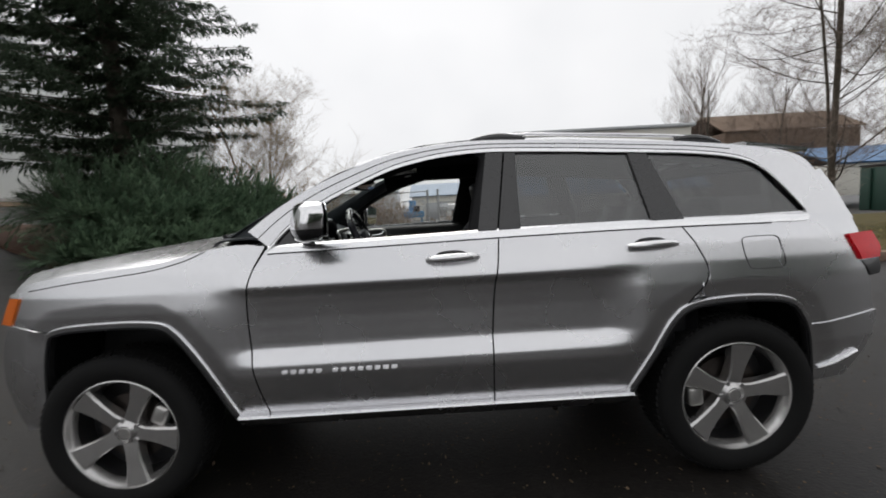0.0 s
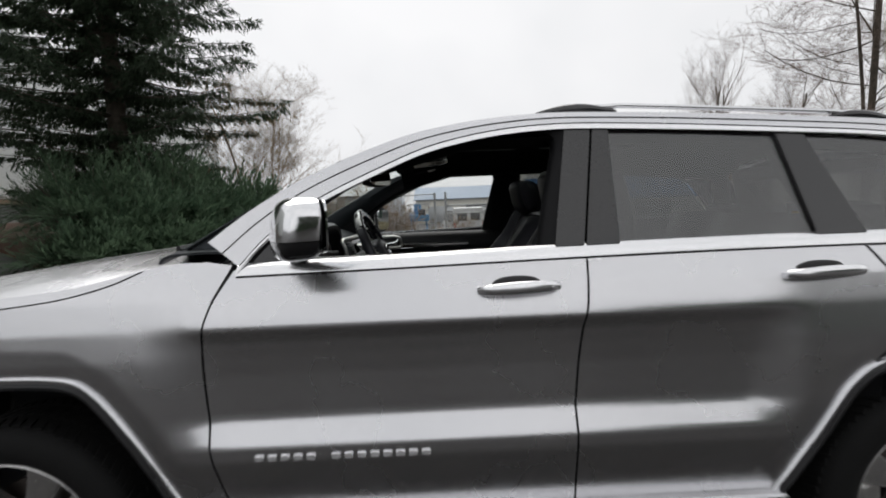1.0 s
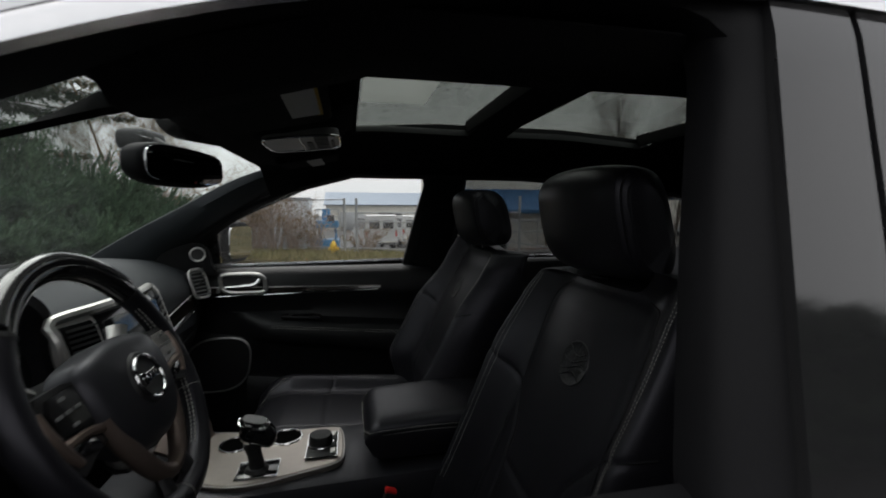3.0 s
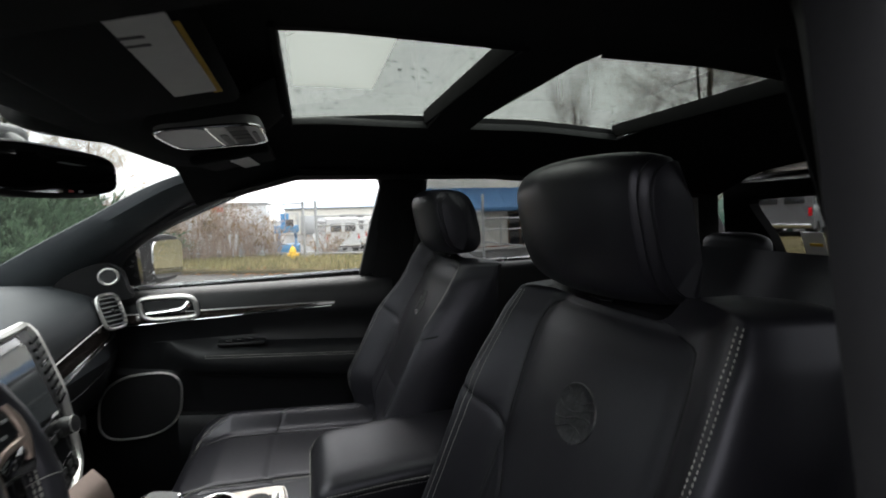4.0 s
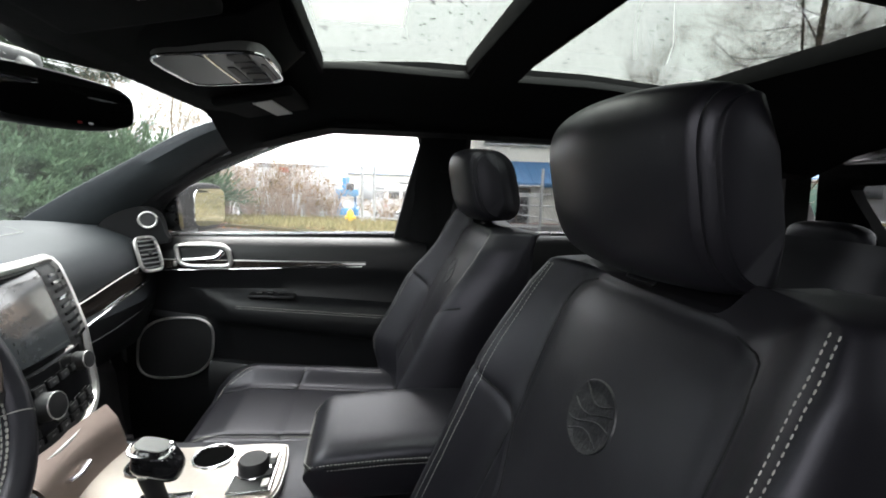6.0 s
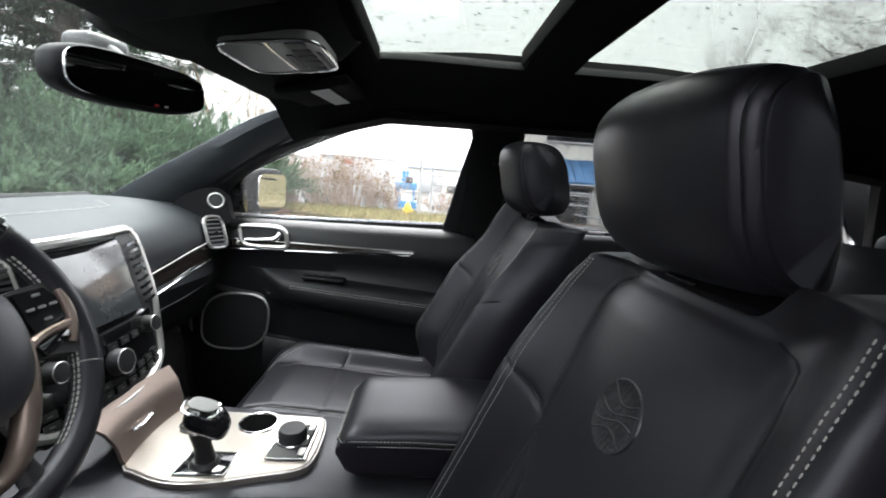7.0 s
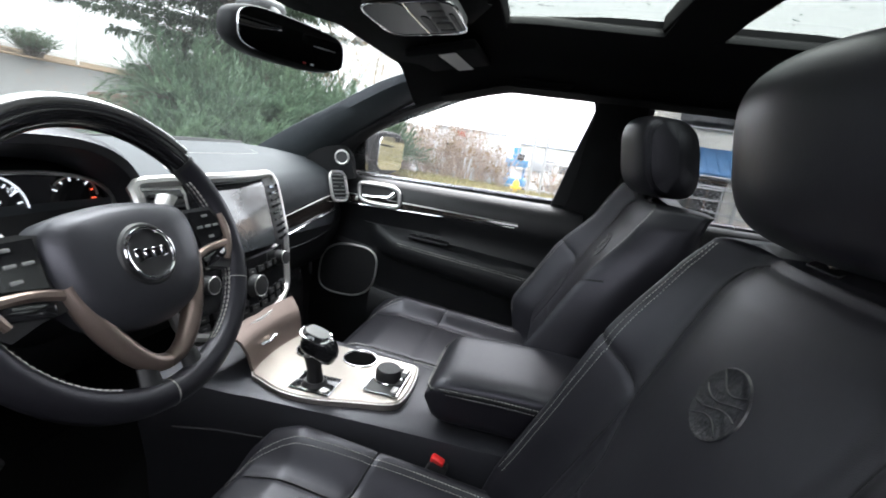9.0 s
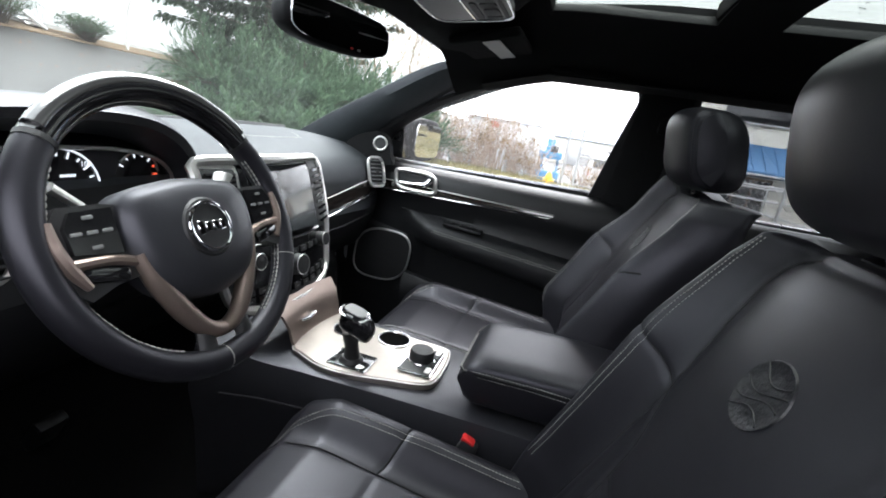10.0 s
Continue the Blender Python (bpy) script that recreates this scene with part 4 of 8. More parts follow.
lamp_plate("lamp_slot", squircle(0.066, 0.030, 0.004, 0.055, 0.3), -0.0075, -0.005, M_BLACK)
for y, w in ((-0.072, 0.017), (-0.034, 0.013), (0.0, 0.012), (0.042, 0.020), (0.078, 0.010)):
    lamp_plate("lamp_switch", squircle(0.042, y, 0.015, w, 0.4, 20), -0.009, -0.005, M_GREYPR)
lamp_plate("microphone", squircle(0.042, -0.053, 0.004, 0.004, 1, 12), -0.0085, -0.005, M_BLACK)
part("console_mark", rbox((-0.258, 0.120, 1.594), (0.010, 0.036, 0.004), 0.001, 1), M_PAPER, ohc, "small white label")
for s in (-1, 1):
    visor = part("sun_visor", rbox((-0.135, s * 0.410, 1.605), (0.175, 0.36, 0.022), 0.010, 3, rot(s * 3, -12, 0)), M_HEAD, car, "black sun visor with a white label")
    if s > 0:
        part("visor_label", rbox((-0.116, 0.385, 1.5925), (0.042, 0.290, 0.002), 0.0004, 1, rot(s * 3, -12, 0)), M_PAPER, visor, "white paper label")
    else:
        part("visor_label", rbox((-0.088, -0.395, 1.6000), (0.046, 0.19, 0.002), 0.0004, 1, rot(s * 3, -12, 0)), M_PAPER, visor, "white and yellow paper label")
        part("label_stripe", rbox((-0.066, -0.375, 1.6068), (0.010, 0.18, 0.002), 0.0004, 1, rot(s * 3, -12, 0)), M_YELLOW, visor)
        for k in range(9):
            part("text_bar", rbox((-0.101, -0.455 + 0.017 * k, 1.5985), (0.020, 0.003 + 0.001 * (k % 2), 0.0012), 0, 1, rot(s * 3, -12, 0)), M_GREYPR, visor)
    part("visor_clip", rbox((-0.215, s * 0.225, 1.606), (0.014, 0.045, 0.018), 0.004, 2), M_TRIM, car)
    # grab rail over the passenger's door
    if s > 0:
        part("grab_rail", rod(smooth_line([(0.00, s * 0.615, 1.618), (0.02, s * 0.595, 1.598), (0.10, s * 0.59, 1.592), (0.18, s * 0.595, 1.598), (0.20, s * 0.615, 1.618)], 24), 0.010, 8), M_HEAD, car)

# interior mirror
ends = (Vector((-0.435, -0.118, 1.536)), Vector((-0.362, 0.180, 1.540)))
mid = (ends[0] + ends[1]) / 2
ax = (ends[1] - ends[0]).normalized()
nor = Vector((ax.y, -ax.x, 0)).normalized()
upv = ax.cross(nor) * -1
if upv.z < 0:
    upv = -upv
turn = Matrix((nor, ax, upv)).transposed()
bm = bmesh.new()
ball(bm, (0, 0, 0), (0.028, 0.152, 0.046), 4.5, 32, 14, 3.0)
rvm = part("interior_mirror", bm, M_SEAL, car, "black interior mirror", at=Matrix.Translation(mid) @ turn.to_4x4())
part("mirror_face", plate([Vector((0.026, 0.141 * math.copysign(abs(math.cos(a)) ** 0.45, math.cos(a)), 0.038 * math.copysign(abs(math.sin(a)) ** 0.55, math.sin(a)))) for a in (2 * math.pi * i / 40 for i in range(40))], 0.004, (1, 0, 0)), mat("dimmed_mirror", (0.52, 0.53, 0.54), 0.03, metal=1.0, vary=0.02), rvm, "dark dimming mirror glass")
part("mirror_stem", rod([(-0.01, 0.01, 0.02), (-0.05, 0.01, 0.05), (-0.09, 0.01, 0.075)], 0.016, 10), M_BLACK, rvm)
part("mirror_sensor", rbox((-0.085, 0.01, 0.06), (0.07, 0.09, 0.05), 0.018, 3), M_BLACK, rvm, "black sensor housing")
for k, m_ in enumerate((M_REDPL, M_WHITEP)):
    part("mirror_button", rbox((0.029, 0.02 + 0.022 * k, -0.034), (0.004, 0.010, 0.004), 0.001, 1), m_, rvm)

# front pillars, door frames and centre pillars
for s in (-1, 1):
    U = smooth_line([(-0.935, s * 0.715, 1.268), (-0.78, s * 0.690, 1.360), (-0.60, s * 0.660, 1.455), (-0.42, s * 0.625, 1.548), (-0.27, s * 0.595, 1.598), (-0.10, s * 0.575, 1.635)], 28)
    L = smooth_line([(-0.72, s * 0.800, 1.235), (-0.60, s * 0.775, 1.330), (-0.42, s * 0.735, 1.452), (-0.24, s * 0.705, 1.552), (-0.10, s * 0.690, 1.598), (0.06, s * 0.672, 1.640)], 28)
    bm = bmesh.new()
    rows = []
    for k, (w, push) in enumerate(((0.0, -0.02), (0.0, 0.0), (0.25, 0.028), (0.55, 0.034), (0.85, 0.020), (1.0, 0.0), (1.0, -0.03))):
        rows.append([u.lerp(v, w) + Vector((0.35, -s * 0.9, -0.1)).normalized() * push for u, v in zip(U, L)])
    skin(bm, rows)
    part("front_pillar_trim", thicken(bm, 0.003), M_POST, car, "grey-black front pillar trim")
    # black window reveal
    op = smooth_line([(-0.60, 1.225, 0), (-0.555, 1.325, 0), (-0.42, 1.425, 0), (-0.28, 1.495, 0), (-0.135, 1.558, 0), (0.02, 1.594, 0), (0.14, 1.606, 0), (0.22, 1.606, 0), (0.262, 1.602, 0), (0.286, 1.588, 0), (0.288, 1.562, 0)], 44) + resample([(0.284, 1.54, 0), (0.248, 1.40, 0), (0.206, 1.215, 0)], 12)
    outer = smooth_line([(-0.69, 1.225, 0), (-0.63, 1.315, 0), (-0.42, 1.446, 0), (-0.28, 1.508, 0), (-0.135, 1.566, 0), (0.02, 1.602, 0), (0.16, 1.620, 0), (0.27, 1.628, 0)], 40) + resample([(0.345, 1.616, 0), (0.315, 1.42, 0), (0.270, 1.225, 0)], 16)
    bm = bmesh.new()
    skin(bm, [[side_pt(lerp(p.x, q.x, w), lerp(p.y, q.y, w), o, s) for p, q in zip(outer, op)] for w, o in ((0.0, -0.004), (0.45, -0.010), (0.85, -0.020), (1.0, -0.035), (1.0, -0.065), (0.5, -0.085), (-0.3, -0.085))])
    part("window_reveal", thicken(bm, 0.002), M_SEAL, car, "black rubber window reveal")
    # centre pillar inside
    bm = bmesh.new()
    skin(bm, [[Vector((x + dx, s * (half_width(x, z) + o), z)) for x, z in ((0.335, 1.66), (0.335, 1.55), (0.315, 1.40), (0.295, 1.235), (0.30, 1.0), (0.31, 0.60))] for dx, o in (((-0.035, -0.060), (-0.040, -0.080), (-0.01, -0.100), (0.04, -0.105), (0.10, -0.10), (0.125, -0.06)) if s > 0 else ((-0.030, -0.060), (-0.026, -0.078), (0.002, -0.094), (0.04, -0.104), (0.10, -0.10), (0.125, -0.06)))])
    part("centre_pillar_trim", thicken(bm, 0.003), M_HEAD, car, "black centre pillar trim")
    bm = bmesh.new()
    skin(bm, [[Vector((0.365 + w + 0.25 * max(0, 1.36 - z), s * (half_width(0.33, min(z, 1.6)) - 0.118 - 0.02 * max(0, 1.36 - z)), z)) for z in (1.55, 1.44, 1.30, 1.10, 0.80, 0.60)] for w in (-0.024, 0.024)])
    part("seat_belt", thicken(bm, 0.002), M_HEAD, car, "black seat belt")
    # rounded rear corner of the window opening
    cor = [(0.315, 1.630)] + [(0.232 + 0.052 * math.sin(a), 1.552 + 0.052 * math.cos(a)) for a in (math.pi / 2 * k / 8 for k in range(9))] + [(0.315, 1.545)]
    if s > 0:
        part("frame_corner", plate([Vector((x, s * 0.728, z)) for x, z in cor], 0.012, (0, s, 0)), M_HEAD, car)
    part("belt_anchor", rbox((0.372, s * 0.688, 1.50), (0.035, 0.03, 0.085), 0.010, 2), M_HEAD, car)
    # rear pillars and rear door trim
    for xx, x2 in ((1.03, 1.20), (1.70, 1.86)):
        bm = bmesh.new()
        skin(bm, [[Vector((lerp(xx, x2, (1.64 - z) / 0.42 if z > 1.22 else 1) + dx, s * (half_width(x2, z) - o), z)) for z in ((1.60, 1.55, 1.40, 1.24, 1.0, 0.7) if xx < 1.5 else (1.52, 1.48, 1.40, 1.24, 1.0, 0.7))] for dx, o in ((-0.05, 0.06), (-0.055, 0.10), (0.05, 0.11), (0.08, 0.06))])
        part("rear_pillar_trim", thicken(bm, 0.003), M_TRIM, car, "black rear pillar trim")
    part("rear_door_trim", rbox((0.78, s * 0.80, 0.92), (0.84, 0.10, 0.62), 0.03, 3), M_TRIM, car)
    bm = bmesh.new()
    skin(bm, [[Vector((x, s * (0.722 - 0.05 * k), lining_z(x, 0.66) - dz)) for x in (-0.20, 0.0, 0.3, 0.7, 1.1, 1.5, 1.70)] for k, dz in ((0, -0.018), (0.2, -0.012), (0.7, 0.004), (1.6, 0.004), (2.6, -0.004))])
    part("roof_edge_lining", thicken(bm, 0.004), M_HEAD, car)
    tw = Matrix.Translation((-0.572, s * 0.706, 1.281)) @ rot(0, 0, 12 * s).to_4x4()
    part("tweeter", rod([tw @ Vector((0.0245 * math.cos(a), 0, 0.0245 * math.sin(a))) for a in (2 * math.pi * k / 30 for k in range(30))], 0.0038, 8, closed=True), M_SATIN, car, "round silver-ringed tweeter")
    part("tweeter_grille", plate([tw @ Vector((0.024 * math.cos(a), 0, 0.024 * math.sin(a))) for a in (2 * math.pi * k / 30 for k in range(30))], 0.02, (0, s, 0)), M_BLACK, car)
    bm = bmesh.new()
    sail = smooth_line([(-0.72, 1.215, 0), (-0.530, 1.205, 0), (-0.530, 1.245, 0), (-0.545, 1.300, 0), (-0.60, 1.322, 0), (-0.70, 1.28, 0)], 36, True)
    part("sail_trim", plate([Vector((p.x, s * 0.711, p.y)) for p in sail], 0.03, (0, s, 0)), M_HEAD, car)

    # door trim: a moulded board in bands
    bands = [(1.232, 0.845), (1.238, 0.815), (1.232, 0.775), (1.205, 0.752), (1.170, 0.745), (1.130, 0.742), (1.108, 0.744), (1.085, 0.760), (1.040, 0.770), (1.005, 0.760), (0.985, 0.715), (0.965, 0.700), (0.935, 0.700), (0.915, 0.716), (0.90, 0.745),
             (0.80, 0.760), (0.70, 0.752), (0.58, 0.748), (0.47, 0.765)]
    bm = bmesh.new()
    rows = []
    for i in range(41):
        x = lerp(-0.74, 0.285, i / 40)
        arm = sstep(-0.52, -0.36, x)
        row = []
        for z, y in bands:
            yy = y
            if 0.90 < z < 1.0:
                yy = lerp(0.765, y, arm)
            if z < 0.9:
                yy = y + 0.0 * x
            zz = z + (0.02 - 0.15 * (x + 0.40) if 0.89 < z < 0.95 else 0.022 - 0.09 * (x + 0.30) if 0.95 < z < 1.01 else -0.022 * (x + 0.3) if z < 1.19 else 0.0)
            if s < 0:
                yy = max(yy, 0.812)
            elif z > 1.19:
                zz -= 0.022 * sstep(1.16, 1.22, z)
            row.append(Vector((x, s * (yy + 0.02 * sstep(-0.55, -0.74, x)), zz)))
        rows.append(row)
    skin(bm, rows)
    door_in = part("front_door_trim", thicken(bm, 0.006), M_TRIM, car, "black moulded door trim")
    # upper soft pad, gloss strip and bright line
    line = [Vector((lerp(-0.60, 0.055, i / 30), s * 0.7385, 1.112 + 0.010 * (i / 30) ** 1.1)) for i in range(31)]
    part("trim_line", rod(line, 0.0024, 6), M_CHROME, door_in, "thin bright trim line")
    bm = bmesh.new()
    skin(bm, [[Vector((p.x + 0.012, s * (0.7395 + o), p.z + 0.006 + h * (1 - 0.75 * i / 30))) for i, p in enumerate(line)] for h, o in ((0.0, 0.004), (0.002, -0.001), (0.026, 0.0), (0.030, 0.005))])
    part("wood_strip", thicken(bm, 0.002), M_WOOD, door_in, "gloss dark wood strip")
    part("trim_edge", rod([p + Vector((0.012, 0, 0.007 + 0.030 * (1 - 0.75 * i / 30))) for i, p in enumerate(line)], 0.002, 5), M_SATIN, door_in)
    # handle
    ring = [Vector((-0.463 + 0.080 * math.copysign(abs(math.cos(a)) ** 0.42, math.cos(a)) - 0.014 * math.sin(a), s * 0.7365, 1.162 + 0.036 * math.copysign(abs(math.sin(a)) ** 0.5, math.sin(a)))) for a in (2 * math.pi * k / 44 for k in range(44))]
    hb = part("handle_bezel", rod(ring, 0.0085, 8, closed=True, up=(0, 1, 0)), M_SATIN, door_in, "satin silver handle surround")
    part("handle_recess", plate([p + Vector((0, s * 0.004, 0)) for p in ring], 0.004, (0, s, 0)), M_BLACK, door_in)
    part("door_lever", rod(smooth_line([(-0.525, s * 0.733, 1.148), (-0.47, s * 0.724, 1.152), (-0.42, s * 0.722, 1.158), (-0.400, s * 0.726, 1.178)], 16), [0.007] * 8 + [0.0095] * 8, 8), M_CHROME, door_in, "chrome door lever")
    part("lock_knob", rbox((-0.553, s * 0.738, 1.135), (0.012, 0.010, 0.018), 0.004, 2), M_SATIN, door_in)
    # stitched armrest edge, switches
    for dz in (0.0, 0.008):
        bm = bmesh.new()
        stitches(bm, [(lerp(-0.36, 0.26, k / 20), s * 0.6975, 0.992 - dz - 0.09 * (lerp(-0.36, 0.26, k / 20) + 0.3)) for k in range(21)], r=0.0008)
        tagged(part("stitching", bm, M_STITCH, door_in, "pale stitching"), kind="stuff")
    part("switch_pod", rbox((-0.25, s * 0.738, 1.022), (0.15, 0.05, 0.012), 0.005, 2, rot(0, 3, 0)), M_TRIM, door_in, "gloss black switch pod")
    for k in range(3):
        part("switch", rbox((-0.29 + 0.036 * k, s * 0.736, 1.033), (0.022, 0.018, 0.008), 0.003, 1), M_BLACK, door_in)
    # speaker
    spk = [Vector((-0.568 + 0.118 * math.copysign(abs(math.cos(a)) ** 0.72, math.cos(a)) + 0.022 * math.sin(a), s * 0.742, 0.842 + 0.106 * math.copysign(abs(math.sin(a)) ** 0.72, math.sin(a)))) for a in (2 * math.pi * k / 48 for k in range(48))]
    part("speaker_ring", rod(spk, 0.0045, 8, closed=True, up=(0, 1, 0)), M_SATIN, door_in, "bright oval speaker ring")
    part("speaker_grille", plate([p * 1.0 + Vector((0, -s * 0.001, 0)) for p in spk], 0.008, (0, s, 0)), M_BLACK, door_in, "black speaker grille")
    bm = bmesh.new()
    rows = []
    for k in range(25):
        x = lerp(-0.46, 0.20, k / 24)
        rows.append([Vector((x, s * y, z + 0.10 * (1 - k / 24) * (z > 0.62))) for y, z in ((0.755, 0.70), (0.735, 0.695), (0.715, 0.66), (0.712, 0.56), (0.735, 0.50))])
    skin(bm, rows)
    part("door_pocket", thicken(bm, 0.006), M_TRIM, door_in, "black map pocket")

# dashboard, drawn along its width
def dash_row(y):
    k = sstep(0.18, 0.30, abs(y))
    edge = sstep(0.60, 0.78, abs(y))
    bow = 0.035 * (1 - (y / 0.75) ** 2)
    lift = 0.0
    return [Vector(p) for p in ((-1.02 - bow, y, 1.280 - 0.02 * edge), (-0.985 - bow, y, 1.305 - 0.02 * edge), (-0.85, y, 1.307 - 0.015 * edge), (-0.74, y, 1.296 - 0.015 * edge), (-0.675, y, 1.272 - 0.012 * edge), (-0.632, y, 1.250 - 0.01 * edge),
                                (-0.605 - 0.012 * edge, y, 1.222), (-0.594 - 0.015 * edge, y, 1.190), (-0.590 - 0.015 * edge, y, 1.155), (-0.600 - 0.015 * edge, y, 1.130), (-0.585 - 0.02 * edge, y, 1.105), (-0.575 - 0.03 * edge, y, 1.06),
                                (-0.60 - 0.03 * edge, y, 0.97), (-0.66, y, 0.90), (-0.74, y, 0.86), (-0.95, y, 0.84))]


bm = bmesh.new()
dash_rows = [smooth_line(dash_row(lerp(-0.78, 0.78, j / 48)), 44) for j in range(49)]
cut = next(i for i, p in enumerate(dash_rows[36]) if p.z < 1.085 and p.x > -0.7)
high = next(i for i, p in enumerate(dash_rows[12]) if p.z < 1.225 and p.x > -0.7)
skin(bm, [row[:high + 1] for row in dash_rows])
skin(bm, [row[high:cut + 1] for row in dash_rows[18:]])
bmesh.ops.remove_doubles(bm, verts=bm.verts, dist=1e-5)
face = bmesh.new()
skin(face, [row[high:cut + 1] for row in dash_rows[:19]])
dash_face = part("dash_face", thicken(face, 0.006, (1, 0, 0)), M_TRIM, car, "black dash face behind the steering wheel")
lower = bmesh.new()
skin(lower, [row[cut:] for row in dash_rows])
dash_low = part("lower_dash", thicken(lower, 0.006, (1, 0, 0)), M_TRIM, car, "black lower dash panel")
dash = part("dashboard", thicken(bm, 0.008, (1, 0, 1)), M_SOFT, car, "charcoal soft-skinned dashboard")
# stitched border on the dash top
for off in (0.0,):
    bm = bmesh.new()
    stitches(bm, [(-0.74, 0.10, 1.2985), (-0.73, 0.30, 1.2975), (-0.735, 0.42, 1.2980), (-0.80, 0.47, 1.304), (-0.93, 0.48, 1.3085)], gap=0.008, r=0.0010)
    tagged(part("stitching", bm, M_STITCH, dash, "pale dash stitching"), kind="stuff")
# passenger wood strip with its bright line
bm = bmesh.new()
skin(bm, [[Vector((-0.591 - 0.020 * sstep(0.60, 0.78, y) + o, y, z + 0.052 * sstep(0.2, 0.72, y) * 1.0)) for y in [0.205 + 0.485 * k / 24 for k in range(25)]] for z, o in ((1.068, -0.01), (1.070, 0.010), (1.095, 0.012), (1.120, 0.008), (1.124, -0.008))])
part("wood_strip", thicken(bm, 0.003), M_WOOD, dash, "gloss dark wood strip")
part("trim_line", rod([(-0.578 - 0.020 * sstep(0.60, 0.78, y), y, 1.064 + 0.052 * sstep(0.2, 0.72, y)) for y in [0.205 + 0.51 * k / 24 for k in range(25)]], 0.0040, 6), M_CHROME, dash, "thin bright trim line")
part("trim_edge", rod([(-0.580 - 0.020 * sstep(0.60, 0.78, y), y, 1.124 + 0.052 * sstep(0.2, 0.72, y)) for y in [0.205 + 0.46 * k / 24 for k in range(25)]], 0.0016, 5), M_SATIN, dash)
part("glovebox_seam", rod([(-0.570, 0.22, 1.03), (-0.572, 0.45, 1.03), (-0.585, 0.70, 1.04)], 0.002, 5), M_BLACK, dash)


def vent(c, w, h, turn, material, n, parent):
    """A louvred air vent: surround, recess, slats and tab."""
    T = Matrix.Translation(c) @ turn.to_4x4()
    loop = [Vector((0, w * math.copysign(abs(math.cos(a)) ** 0.5, math.cos(a)), h * math.copysign(abs(math.sin(a)) ** 0.5, math.sin(a)))) for a in (2 * math.pi * k / 40 for k in range(40))]
    v = part("air_vent", rod([T @ p for p in loop], 0.0055, 8, closed=True), material, parent, "louvred vent with a metal surround")
    part("vent_recess", plate([T @ (p + Vector((-0.006, 0, 0))) for p in loop], 0.02, T.to_3x3() @ Vector((-1, 0, 0))), M_BLACK, v)
    horizontal = w > h
    for k in range(n):
        f = (k + 0.5) / n * 2 - 1
        bmv = bmesh.new()
        if horizontal:
            box(bmv, (0, 0, f * h * 0.92), (0.014, w * 1.86, 0.0035), 0.001, 1, rot(0, 18, 0))
        else:
            box(bmv, (0, 0, f * h * 0.92), (0.014, w * 1.86, 0.0035), 0.001, 1, rot(0, 18, 0))
        bmv.transform(T)
        part("slat", bmv, M_BLACK if horizontal else M_GREYPR, v)
    bmv = rbox((0.008, 0, 0), (0.008, 0.012, 0.014), 0.003, 1)
    bmv.transform(T)
    part("vent_tab", bmv, M_BLACK, v)
    return v


vent((-0.572, 0.672, 1.203), 0.034, 0.054, rot(0, -20, -30), M_SATIN, 7, dash)
vent((-0.590, -0.545, 1.145), 0.085, 0.045, rot(0, -12, 6), M_SATIN, 6, dash)

# instrument binnacle
bm = bmesh.new()
rows = []
for x, z0, w, h in ((-0.82, 1.215, 0.235, 0.088), (-0.70, 1.205, 0.236, 0.142), (-0.60, 1.195, 0.232, 0.170), (-0.555, 1.190, 0.226, 0.172), (-0.538, 1.188, 0.218, 0.164), (-0.545, 1.188, 0.208, 0.150), (-0.62, 1.188, 0.198, 0.122)):
    rows.append([Vector((x - 0.02 * (1 - math.sin(a)) * (x > -0.7), -0.385 + w * (1.0 if a < math.pi / 2 else 1.10) * math.copysign(abs(math.cos(a)) ** 0.75, math.cos(a)), z0 + h * math.copysign(abs(math.sin(a)) ** (0.8 if a < math.pi / 2 else 0.42), math.sin(a)))) for a in (math.pi * (-0.12 + 1.24 * k / 40) for k in range(41))])
skin(bm, rows)
binn = part("instrument_binnacle", thicken(bm, 0.004), M_HUB, car, "charcoal instrument hood with dials")
bm = bmesh.new()
face = [Vector((-0.615, -0.385 + 0.195 * math.copysign(abs(math.cos(a)) ** 0.7, math.cos(a)), 1.205 + 0.085 * math.copysign(abs(math.sin(a)) ** 0.7, math.sin(a)))) for a in (2 * math.pi * k / 44 for k in range(44))]
part("cluster_face", plate(face, 0.01, (-1, 0, 0)), M_GLOSSB, binn, "black dial face")
part("cluster_rim", rod([p + Vector((0.012, 0, 0)) for p in face], 0.0035, 6, closed=True), M_SATIN, binn, "thin silver rim")


def dial(y, z, r, ticks, a0, a1, red=0):
    d = part("dial_ring", rod([(-0.6125, y + r * math.cos(a), z + r * math.sin(a)) for a in (radians(lerp(a0 - 8, a1 + 8, k / 40)) for k in range(41))], 0.0017, 6), M_WHITEGLOW if r > 0.05 else M_SATIN, binn, "lit dial ring")
    for k in range(ticks):
        a = radians(lerp(a0, a1, k / (ticks - 1)))
        bmt = rbox((0, r * 0.86, 0), (0.002, r * (0.18 if k % 2 == 0 else 0.10), 0.0022), 0, 1)
        bmt.transform(Matrix.Translation((-0.6135, y, z)) @ Matrix.Rotation(a, 4, "X"))
        part("dial_tick", bmt, M_REDGLOW if k >= ticks - red else M_WHITEGLOW, d)
    return d


